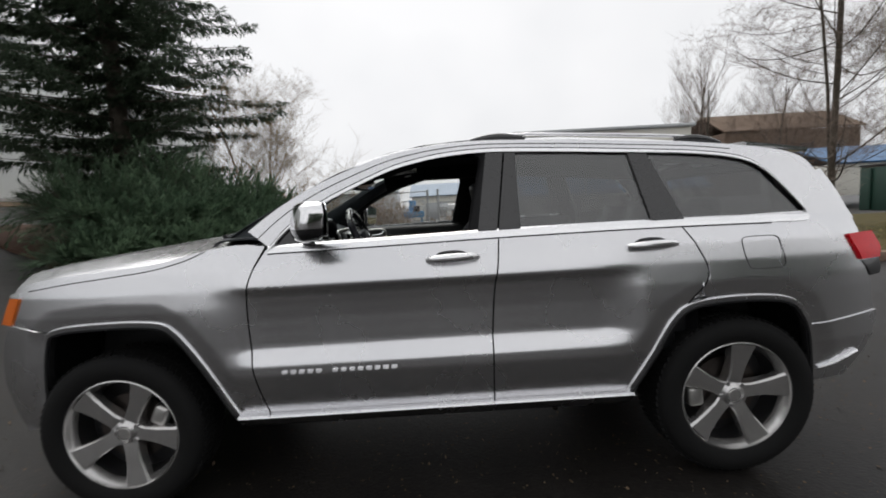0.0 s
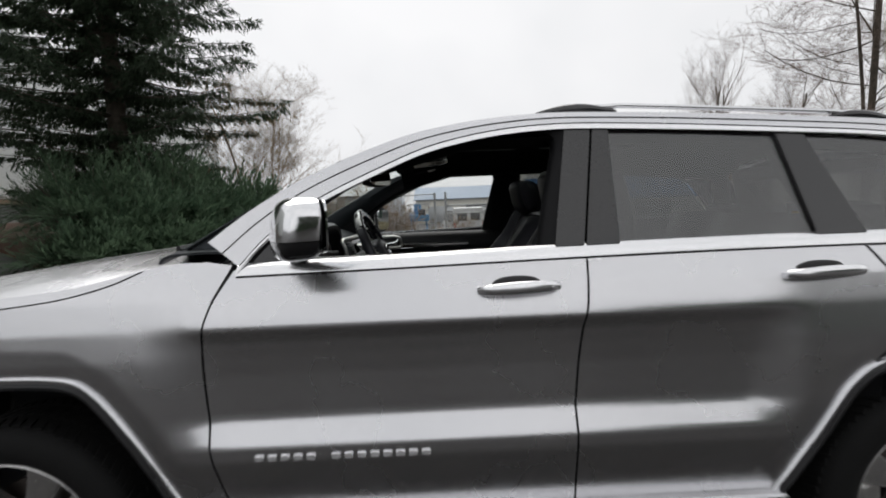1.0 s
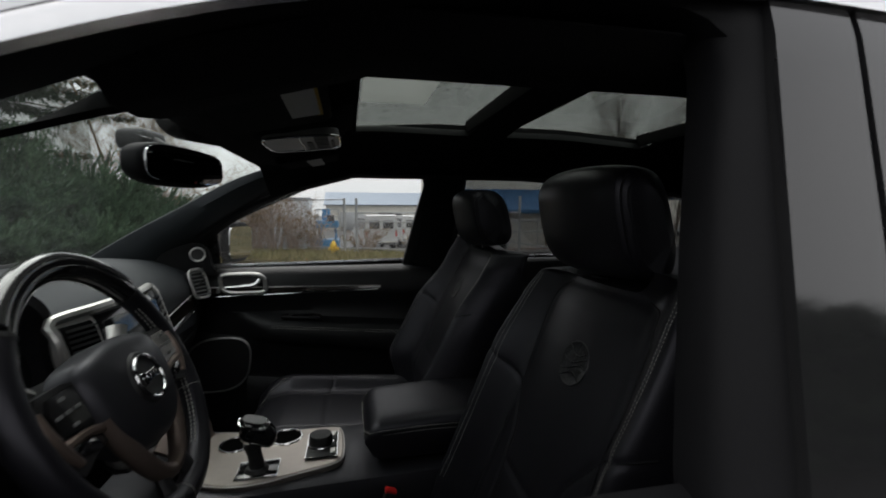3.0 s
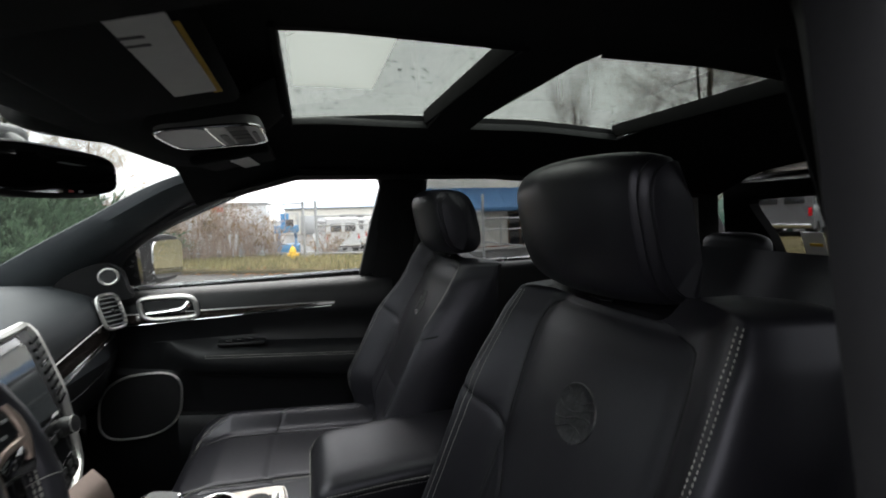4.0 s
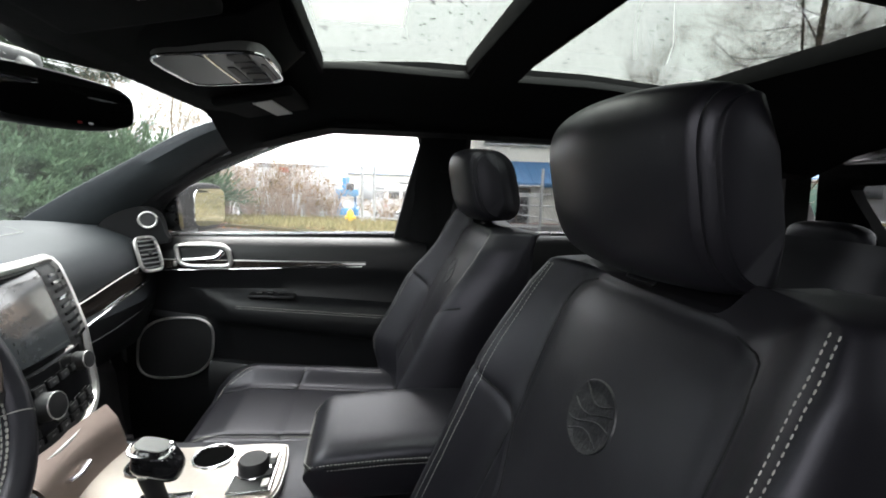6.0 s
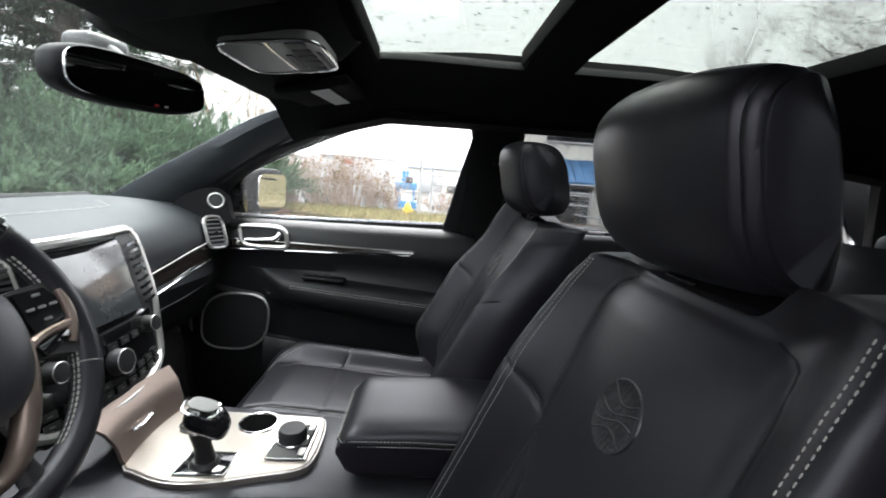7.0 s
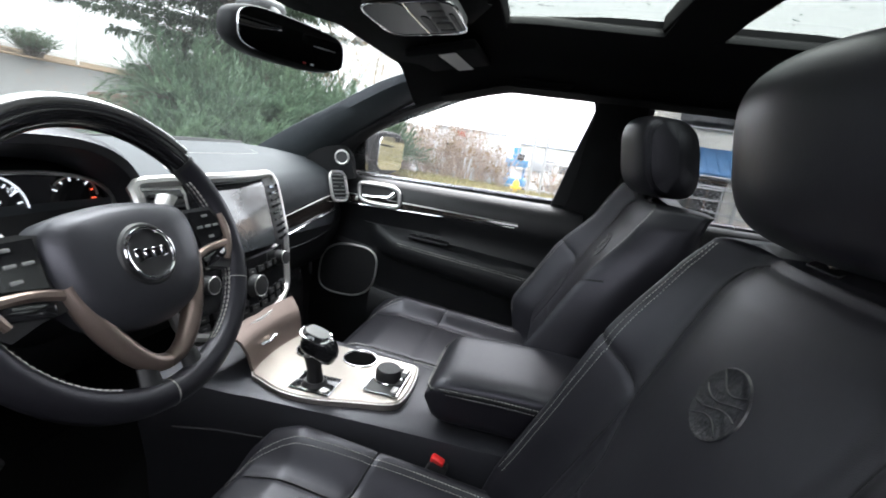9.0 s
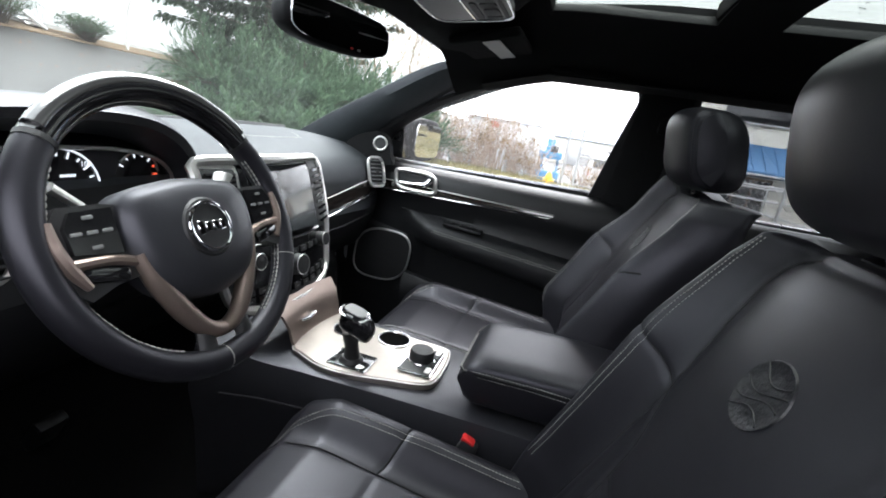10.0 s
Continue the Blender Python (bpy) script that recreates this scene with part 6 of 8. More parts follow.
    part("embossed_badge", thicken(bm, 0.001, (-1, 0, 0)), M_EMBOSS, base, "embossed oval badge")
    for k in range(4):
        h = -0.6 + 0.4 * k
        w = math.sqrt(1 - h * h) * 0.85
        part("badge_stroke", rod([P(s * 0.016 + 0.040 * lerp(-w, w, t / 8), 1.185 + 0.036 * (h + 0.22 * math.sin(t * 0.5 + k)), 0.0009) for t in range(9)], 0.0011, 5), M_EMBOSS, base)
    # headrest, with its side gussets
    hx, hy, hz = 0.397, s * (SEAT_Y - 0.014), 1.4265
    bm = bmesh.new()
    sew = (0.134, 0.145)
    us = sorted({round(-1 + 2 * k / 30, 4) for k in range(31)} | {e * (g / 0.160 + d) for e in (-1, 1) for g in sew for d in (-0.03, -0.015, 0, 0.015, 0.03)})
    rows = []
    for u in us:
        ring = []
        side = (1 - abs(u) ** 5.0) ** (1 / 5.0)
        for k in range(60):
            a = 2 * math.pi * k / 60
            x = 0.075 * side * math.copysign(abs(math.cos(a)) ** 0.62, math.cos(a))
            z = 0.088 * (0.40 + 0.60 * side) * math.copysign(abs(math.sin(a)) ** 0.62, math.sin(a))
            taper = 1.0 - 0.45 * sstep(-0.035, 0.07, x)
            groove = 0.0040 * sum(math.exp(-((abs(u) * 0.160 - g) / 0.0026) ** 2) for g in sew)
            c = 1 - groove / max(0.04, math.sqrt(x * x + z * z))
            x, z = x * c, z * c
            x += 0.012 * u * u - 0.020 * (z / 0.09) - (0.008 * math.exp(-(u / 0.55) ** 2) if x < 0 else 0)
            z += (0.006 * (1 - u * u) - 0.003 * u * u) if z > 0 else -0.005 * (1 - u * u)
            ring.append(Vector((hx + x, hy + 0.160 * u * taper, hz + z)))
        rows.append(ring)
    skin(bm, rows, True, True)
    part("headrest", bm, M_LEATHER, base, "black leather headrest", angle=60)
    for e in (-1, 1):
        px, py, pz = (0.424, s * 0.505, 1.338) if e == s else (0.402, s * 0.398, 1.3285)
        part("headrest_post", rod([(px + 0.012, py, 1.30), (px + 0.010, py, 1.36)], 0.0065, 10), M_CHROME, base, "chrome headrest post")
        part("post_collar", rbox((px, py, pz), (0.020, 0.052, 0.005), 0.0024, 2, rot(0, -30, 0)), M_GLOSSB, base, "black post collar")
        part("collar_button", rbox((px - 0.002, py + s * 0.004, pz + 0.004), (0.007, 0.010, 0.005), 0.0015, 1, rot(0, -30, 0)), M_CHROME, base, "chrome collar button")
    # buckle beside the tunnel
    T = Matrix.Translation((0.023, s * 0.186, 0.790)) @ rot(0, 20, 0).to_4x4()
    b1 = rbox((0, 0, 0), (0.035, 0.022, 0.09), 0.006, 2)
    b1.transform(T)
    part("belt_buckle", b1, M_BLACK, base, "black belt buckle with red button")
    b2 = rbox((-0.006, 0, 0.044), (0.026, 0.018, 0.010), 0.003, 2)
    b2.transform(T)
    part("buckle_button", b2, M_REDPL, base, "red release button")
    if s > 0:
        for ob_ in base.children:
            if ob_.name.split(".")[0] not in ("backrest", "piping", "seam", "stitching", "embossed_badge", "badge_stroke"):
                continue
            for v in ob_.data.vertices:
                low = sstep(0.80, 0.92, v.co.z)
                full = low * (1 - sstep(1.10, 1.25, v.co.z)) * sstep(0.08, 0.25, (v.co.y - cy) * s)
                v.co.x -= 0.10 * low * max(0.0, 1.25 - v.co.z) + 0.020 * full
                v.co.y += s * 0.030 * full
    base.location = (0.027, -s * 0.033, -0.008)
    return base


seat(-1)
seat(1)
# rear bench
bm = bmesh.new()
rows = []
for i in range(21):
    z = lerp(0.72, 1.24, i / 20)
    rows.append([Vector((1.26 + 0.30 * (z - 0.72) / 0.6 - 0.03 * math.cos(3 * math.pi * y / 0.66) * 0.6, y, z + (0.03 * (1 - (y / 0.66) ** 8) if i == 20 else 0))) for y in [-0.66 + 1.32 * j / 30 for j in range(31)]])
skin(bm, rows)
rear = part("rear_bench", thicken(bm, 0.10), M_LEATHER, car, "black leather rear bench")
part("rear_cushion", rbox((1.05, 0, 0.70), (0.50, 1.30, 0.17), 0.05, 3), M_LEATHER, rear)
for y in (-0.40, 0.40):
    bm = bmesh.new()
    ball(bm, (1.60, y, 1.28), (0.05, 0.13, 0.055), 3.2, 26, 14, 2.8)
    part("rear_headrest", bm, M_LEATHER, rear, "black rear headrest")
part("parcel_cover", rbox((1.86, 0, 1.13), (0.44, 1.30, 0.03), 0.01), M_CARPET, car, "black load cover")
part("window_sheet", rbox((2.045, 0.41, 1.262), (0.003, 0.085, 0.115), 0.0006, 1, rot(0, -24, 0)), M_PAPER, car, "white printed sheet in the rear window")
part("sheet_mark", rbox((2.040, 0.40, 1.262), (0.003, 0.05, 0.014), 0.0006, 1, rot(0, -24, 0)), M_YELLOW, car)
bm = bmesh.new()
hole = smooth_line([(-0.43, 1.172, 0), (0.0, 1.170, 0), (0.43, 1.172, 0), (0.505, 1.31, 0), (0.575, 1.432, 0), (0.535, 1.462, 0), (0.0, 1.470, 0), (-0.535, 1.462, 0), (-0.575, 1.432, 0), (-0.505, 1.31, 0)], 60, True)
skin(bm, [[Vector((1.975 - 0.42 * (p.y - 1.15) + d, max(-0.70, min(0.70, p.x * (1 + (k - 1) * 1.7))) * (1 - 0.35 * max(0, 1.30 + (p.y - 1.30) * k - 1.30)), 1.30 + (p.y - 1.30) * k)) for p in hole] for k, d in ((1.0, 0.05), (1.0, 0.0), (1.06, -0.012), (1.25, -0.015), (1.55, -0.02))], True)
part("rear_window_frame", thicken(bm, 0.004), M_HEAD, car, "black rear window frame")
bm = bmesh.new()
skin(bm, [[Vector((x, y, z)) for y in (-0.78, -0.4, 0, 0.4, 0.78)] for x, z in ((-1.02, 1.0), (-1.0, 0.75), (-0.9, 0.55), (-0.72, 0.485), (0.3, 0.48), (0.9, 0.50), (2.1, 0.70))])
part("cabin_floor", thicken(bm, 0.01), M_CARPET, car, "black carpeted floor")
for y, w, z in ((-0.30, 0.06, 0.62), (-0.46, 0.11, 0.66)):
    part("pedal", rbox((-0.82, y, z), (0.03, w, 0.09), 0.008, 2, rot(0, 35, 0)), M_BLACK, car, "black pedal")

# ---- steering wheel ----
tilt = rot(0, -25, 0)
WT = Matrix.Translation((-0.334, -0.401, 1.190)) @ tilt.to_4x4()
R = 0.181


def wpt(a, r=R, o=0.0):
    """A place on the wheel: a in degrees from its right hand, anticlockwise as the driver sees it."""
    return WT @ Vector((o, r * math.cos(radians(a)), 0.006 + r * math.sin(radians(a))))


def arc(a0, a1, n, r=R, o=0.0):
    return [wpt(lerp(a0, a1, k / (n - 1)), r, o) for k in range(n)]


sw = part("steering_wheel", rod(arc(38, -218, 90), 0.0182, 14), M_LEATHER, car, "black leather steering wheel with gloss wood top and bronze spokes")
part("wheel_top", rod(arc(40, 140, 50), 0.0180, 14), M_GLOSSB, sw, "gloss black upper rim")
# the upper rim's grey sheen, put into the colour of a paler strip
part("wheel_top_face", rod(arc(42, 138, 50, R + 0.009, 0.0075), 0.0115, 10), mat("rim_sheen_grey", (0.05, 0.05, 0.05), 0.16, coat=1.0), sw)
for a in (39, 141):
    part("rim_joint", rod(arc(a - 1, a + 1, 5), 0.0190, 14), M_BLACK, sw)
for a in (-25, -95):
    part("rim_joint", rod(arc(a - 0.2, a + 0.2, 3), 0.0186, 14), M_STITCH, sw)
for a0, a1 in ((-62, 32), (148, 245)):
    bm = bmesh.new()
    for zz in (-0.003, 0.003):
        stitches(bm, arc(a0, a1, 40, R - 0.0176, zz + 0.002), 0.0075, 0.0058, 0.0016)
    tagged(part("stitching", bm, M_STITCH, sw, "pale rim stitching"), kind="stuff")
# hub
bm = bmesh.new()
rows = []
hub = [(-0.074, 0.055), (-0.086, 0.02), (-0.078, -0.035), (-0.05, -0.072), (0.0, -0.086), (0.05, -0.072), (0.078, -0.035), (0.086, 0.02), (0.074, 0.055), (0.035, 0.066), (0, 0.069), (-0.035, 0.066)]
loop = smooth_line([(y * 1.16, z * 1.03, 0) for y, z in hub], 60, True)
for k, o in ((1.0, -0.02), (1.0, 0.008), (0.95, 0.020), (0.80, 0.029), (0.5, 0.034), (0.2, 0.035)):
    rows.append([WT @ Vector((o, p.x * k, p.y * k)) for p in loop])
skin(bm, rows, True, True)
part("airbag_cover", bm, M_HUB, sw, "black airbag cover with chrome ring")
part("emblem_dish", lathe(bmesh.new(), [(0.040, 0.0335), (0.037, 0.037), (0.004, 0.0375)], 36, "x"), M_BLACK, sw, "", at=WT)
part("emblem_ring", rod([WT @ Vector((0.039, 0.0315 * math.cos(a), 0.0315 * math.sin(a))) for a in (2 * math.pi * k / 40 for k in range(40))], 0.0024, 8, closed=True), M_CHROME, sw, "chrome emblem ring")
for k in range(4):
    b = rbox((0.039, -0.0175 + 0.0118 * k, 0.0), (0.004, 0.0085, 0.013 if k else 0.018), 0.001, 1)
    b.transform(WT)
    part("emblem_bar", b, M_CHROME, sw)
part("column", rod([WT @ Vector((-0.02, 0, 0)), WT @ Vector((-0.20, 0, -0.01))], [0.055, 0.065], 16), M_TRIM, sw, "black steering column")
# side spokes with key pads
for e in (-1, 1):
    sp = [(0.060, 0.040), (0.11, 0.050), (0.152, 0.050), (0.168, 0.030), (0.172, 0.0), (0.166, -0.035), (0.150, -0.050), (0.12, -0.040), (0.070, -0.034)]
    b = plate([WT @ Vector((-0.006, e * y, z)) for y, z in (sp if e > 0 else sp)], 0.016, WT.to_3x3() @ Vector((1, 0, 0)))
    part("spoke", b, M_BLACK, sw, "black side spoke")
    part("spoke_trim", rod([WT @ Vector((0.012, e * p.x, p.y)) for p in smooth_line([(0.166, 0.036, 0), (0.167, 0.012, 0), (0.161, -0.012, 0), (0.149, -0.036, 0)], 20)], [0.003 + 0.0045 * math.sin(math.pi * (0.1 + 0.8 * k / 19)) for k in range(20)], 8), M_BRONZE, sw, "satin bronze spoke edge")
    part("spoke_trim", rod([WT @ Vector((0.012, e * p.x, p.y)) for p in smooth_line([(0.161, -0.010, 0), (0.12, -0.012, 0), (0.086, -0.022, 0)], 12)], 0.0062, 8), M_BRONZE, sw, "satin bronze spoke edge")
    kp = [(0.102, 0.044), (0.145, 0.043), (0.155, 0.028), (0.154, 0.0), (0.105, -0.008)]
    b = plate([WT @ Vector((0.008, e * y, z)) for y, z in kp], 0.008, WT.to_3x3() @ Vector((1, 0, 0)))
    part("key_pad", b, M_GLOSSB, sw, "black key pad")
    for y, z in ((0.130, 0.036), (0.130, 0.004), (0.114, 0.020), (0.146, 0.020), (0.130, 0.020)):
        b = rbox((0.0165, e * y, z), (0.002, 0.011, 0.0040), 0.0006, 1)
        b.transform(WT)
        part("key_mark", b, M_GREYPR, sw)
    b = rbox((0.008, e * 0.128, -0.026), (0.014, 0.052, 0.018), 0.005, 2, rot(e * 12, 0, 0))
    b.transform(WT)
    part("lower_key", b, M_GLOSSB, sw)
    # lower bronze spoke
    path = smooth_line([(0.088, -0.012, 0), (0.076, -0.050, 0), (0.056, -0.090, 0), (0.036, -0.118, 0), (0.018, -0.132, 0), (0.0, -0.137, 0)], 30)
    part("lower_spoke", rod([WT @ Vector((0.012 - 0.012 * k / 29, e * p.x, p.y)) for k, p in enumerate(path)], [0.0105 + 0.003 * math.sin(math.pi * k / 29) for k in range(30)], 10), M_BRONZE, sw, "satin bronze lower spoke")
    part("spoke_foot", rod([WT @ Vector((0.0, e * 0.030, -0.128)), WT @ Vector((0.0, e * 0.035, -0.172))], [0.013, 0.016], 10, flat=0.6), M_BLACK, sw)
    part("paddle", rod([WT @ Vector((-0.03, e * 0.10, 0.055)), WT @ Vector((-0.03, e * 0.125, 0.080))], [0.012, 0.015], 10, flat=0.4), M_SATIN, sw, "grey shift paddle")
part("stalk", rod([(-0.50, -0.48, 1.215), (-0.495, -0.60, 1.225), (-0.49, -0.66, 1.23)], [0.012, 0.011, 0.013], 10), M_BLACK, car, "black control stalk")
part("light_switch", rbox((-0.585, -0.64, 1.03), (0.02, 0.10, 0.09), 0.01, 2), M_GLOSSB, car, "gloss black light switch panel")

# where the cabin's fittings sit in the shell
SEATING = ((console, (0.035, 0.005, -0.025)), (cplate, (0.035, 0.005, -0.025)), (arm, (0.052, 0.020, -0.025)), (stack, (0.030, 0.0, -0.035)),
           (dash, (0.012, 0.0, -0.026)), (dash_face, (0.012, 0.0, -0.026)), (dash_low, (0.012, 0.0, -0.026)), (binn, (0.012, 0.004, -0.030)), (door_in, (0.038, 0.004, 0.0)))
for ob_, shift_ in SEATING:
    ob_.location = shift_

# ---- plants ----
class Heap:
    """Collects many small pieces into one mesh."""

    def __init__(self):
        self.v, self.f = [], []

    def blade(self, p, d, w, length):
        """A pointed leaf from p along d."""
        side = d.cross(Vector((0.3, 0.2, 1))).normalized() * w
        n = len(self.v)
        m = p + d * length * 0.45
        self.v += [p, m + side, p + d * length, m - side]
        self.f.append((n, n + 1, n + 2, n + 3))

    def limb(self, pts, radii, sides=5):
        n0 = len(self.v)
        side = None
        for i, p in enumerate(pts):
            d = (pts[min(i + 1, len(pts) - 1)] - pts[max(i - 1, 0)]).normalized()
            ref = Vector((0, 0, 1)) if abs(d.z) < 0.9 else Vector((1, 0, 0))
            a = d.cross(ref).normalized()
            b = a.cross(d)
            for k in range(sides):
                t = 2 * math.pi * k / sides
                self.v.append(p + (a * math.cos(t) + b * math.sin(t)) * radii[i])
        for i in range(len(pts) - 1):
            for k in range(sides):
                j = (k + 1) % sides
                self.f.append((n0 + i * sides + k, n0 + i * sides + j, n0 + (i + 1) * sides + j, n0 + (i + 1) * sides + k))

    def put(self, name, material, parent=None, label="", at=None, kind=""):
        me = bpy.data.meshes.new(name)
        me.from_pydata([tuple(p) for p in self.v], [], self.f)
        me.materials.append(material)
        me.shade_smooth()
        ob = new(name, me)
        if at is not None:
            ob.matrix_basis = at
        if parent is not None:
            ob.parent = parent
        if label:
            ob["label"] = label
        if kind:
            ob["kind"] = kind
        return ob


def place(x, y):
    return Matrix.Translation((x, y, ground_z(x, y)))


def spruce(x, y, H, R, seed, label, whorls=34, per=8, dense=1.0, size=1.0, low=0.06, skirt=None, wide=1.0):
    r = random.Random(seed)
    tree = thing("spruce_tree", label, "tree", at=place(x, y))
    trunk, crown = Heap(), Heap()
    trunk.limb([Vector((0, 0, -0.2)), Vector((0.03, 0, H * 0.3)), Vector((-0.02, 0.04, H * 0.7)), Vector((0, 0, H))], [H * 0.017, H * 0.013, H * 0.007, 0.02], 8)
    for i in range(whorls):
        f = low + (1 - low) * (i / whorls) ** 1.05
        z = H * f
        for k in range(per):
            if r.random() < 0.10:
                continue
            a = 2 * math.pi * (k + r.random() * 0.9 + 0.37 * i) / per
            L = R * (1 - f) ** 0.72 * r.choice((0.55, 0.8, 0.95, 1.05, 1.15)) * r.uniform(0.88, 1.08)
            if skirt:
                L *= 0.42 + 0.58 * sstep(skirt[0], skirt[1], z)
            droop = r.uniform(0.05, 0.22)
            d = Vector((math.cos(a), math.sin(a), 0))
            pts = [Vector((0, 0, z)) + d * L * t + Vector((0, 0, L * (-droop * t + 0.16 * t * t) + 0.02)) for t in (0, 0.3, 0.65, 1.0)]
            trunk.limb(pts, [0.035 + L * 0.006, 0.028, 0.018, 0.006], 4)
            n = max(3, int(L * 6.5 * dense))
            for m in range(n):
                t = 0.10 + 0.90 * (m + r.random()) / n
                q = Vector((0, 0, z)) + d * L * t + Vector((0, 0, L * (-droop * t + 0.16 * t * t)))
                spread = 0.34 * (1 - 0.55 * t) + 0.12
                for e in (-1, 1):
                    s = Vector((-d.y, d.x, 0)) * e
                    tw = (s * r.uniform(0.5, 1) + d * r.uniform(0.2, 0.9) + Vector((0, 0, r.uniform(-0.75, 0.05)))).normalized()
                    tl = spread * r.uniform(0.6, 1.4) * size
                    for b in range(15):
                        u = (b + r.random()) / 15
                        p = q + tw * tl * u
                        dd = (tw + Vector((r.gauss(0, 0.5), r.gauss(0, 0.5), r.gauss(-0.30, 0.35)))).normalized()
                        crown.blade(p, dd, 0.0135 * size * wide * r.uniform(0.7, 1.4), r.uniform(0.12, 0.27) * size)
    trunk.put("trunk", M_BARK, tree)
    crown.put("crown", M_SPRUCE, tree, "dark green hanging needles")
    return tree


def juniper(x, y, w, h, seed, label, n=46, lean=(0, 0), material=None, size=1.0):
    r = random.Random(seed)
    bush = thing("juniper_bush", label, "bush", "juniper bed", at=place(x, y))
    stems, leaves = Heap(), Heap()
    for i in range(n):
        a = r.uniform(0, 2 * math.pi)
        out = r.uniform(0.25, 1.0)
        d = Vector((math.cos(a) * out * w, math.sin(a) * out * w, h * (1.15 - 0.70 * out) * r.uniform(0.7, 1.15)))
        p0 = Vector((math.cos(a) * 0.15, math.sin(a) * 0.15, 0))
        pts = [p0 + d * t + Vector((0, 0, 0.25 * h * math.sin(math.pi * t) * out)) + Vector((lean[0], lean[1], 0)) * t * t for t in (0, 0.3, 0.6, 0.85, 1)]
        stems.limb(pts, [0.03, 0.024, 0.016, 0.010, 0.004], 4)
        fine = smooth_line(pts, 16)
        for k in range(3, 16):
            q = fine[k]
            td = (fine[k] - fine[k - 1]).normalized()
            for b in range(2):
                v = Vector((r.gauss(0, 1), r.gauss(0, 1), r.gauss(0.35, 0.6))).normalized()
                pd = (td * 1.2 + v * 0.75 + Vector((0, 0, 0.10))).normalized()
                pl = r.uniform(0.32, 0.62) * size
                for c in range(13):
                    w_ = Vector((r.gauss(0, 1), r.gauss(0, 1), r.gauss(0, 1))).normalized()
                    leaves.blade(q + pd * pl * c / 13 - Vector((0, 0, 0.10 * pl * (c / 13) ** 2)), (pd + w_ * 0.42).normalized(), 0.015 * r.uniform(0.7, 1.4) * size, r.uniform(0.09, 0.19) * size)
    stems.put("stem_frame", M_BARK, bush, "", None, "stuff")
    leaves.put("foliage", material or M_JUNIPER, bush, "feathery blue-green foliage")
    return bush


def bare_tree(x, y, H, seed, label, name="bare_tree", trunks=1, r0=0.16, depth=5, spread=0.62, material=None, kids=(4, 6), upright=0.35, split=0.28, category="tree", thin=(0.42, 0.62), leans=None, more=5, flare=None, reach=1.0):
    r = random.Random(seed)
    tree = thing(name, label, category, at=place(x, y))
    trunk, twigs = Heap(), Heap()

    def grow(p, d, L, rad, lev):
        k = 5
        pts = [p]
        dd = d.copy()
        for i in range(k):
            lift = 0.13 if flare and lev == 1 else 0.0
            sway = 0.015 if flare and lev == 0 else 0.09
            dd = (dd + Vector((r.gauss(0, sway), r.gauss(0, sway), r.gauss(upright * 0.10 + lift * i / k * 2, 0.06)))).normalized()
            pts.append(pts[-1] + dd * L / k)
        rads = [lerp(rad, rad * 0.45, i / k) for i in range(k + 1)]
        (trunk if lev <= 1 else twigs).limb(pts, rads, 7 if lev == 0 else 5 if lev < 3 else 3)
        if lev >= depth:
            return
        for _ in range(r.randint(*kids) + (more if lev == 0 else 0)):
            t = r.uniform(split if lev == 0 else 0.2, 1.0)
            i = min(k - 1, int(t * k))
            q = pts[i].lerp(pts[i + 1], t * k - i)
            side = Vector((r.gauss(0, 1), r.gauss(0, 1), r.gauss(0, 0.35))).normalized()
            sp = flare if flare and lev == 0 else spread
            nd = (dd * (1 - sp) + side * sp + Vector((0, 0, upright * 0.5))).normalized()
            grow(q, nd, L * r.uniform(0.42, 0.66) * (reach if lev == 0 else 1.0) * (1.0 if lev else 0.9 - 0.35 * t), max(0.003, rads[i] * r.uniform(*thin)), lev + 1)

    for i in range(trunks):
        d = Vector(leans[i]).normalized() if leans else Vector((r.gauss(0, 0.12 if trunks > 1 else 0.03), r.gauss(0, 0.12 if trunks > 1 else 0.03), 1)).normalized()
        grow(Vector((0.12 * i, 0.05 * i, -0.15)), d, H * (1 - 0.06 * i), r0 * (1 - (0.45 if flare else 0.25) * i), 0)
    trunk.put("trunk", material or M_BARK, tree)
    twigs.put("twig_crown", material or M_TWIG, tree, "", None, "stuff")
    return tree


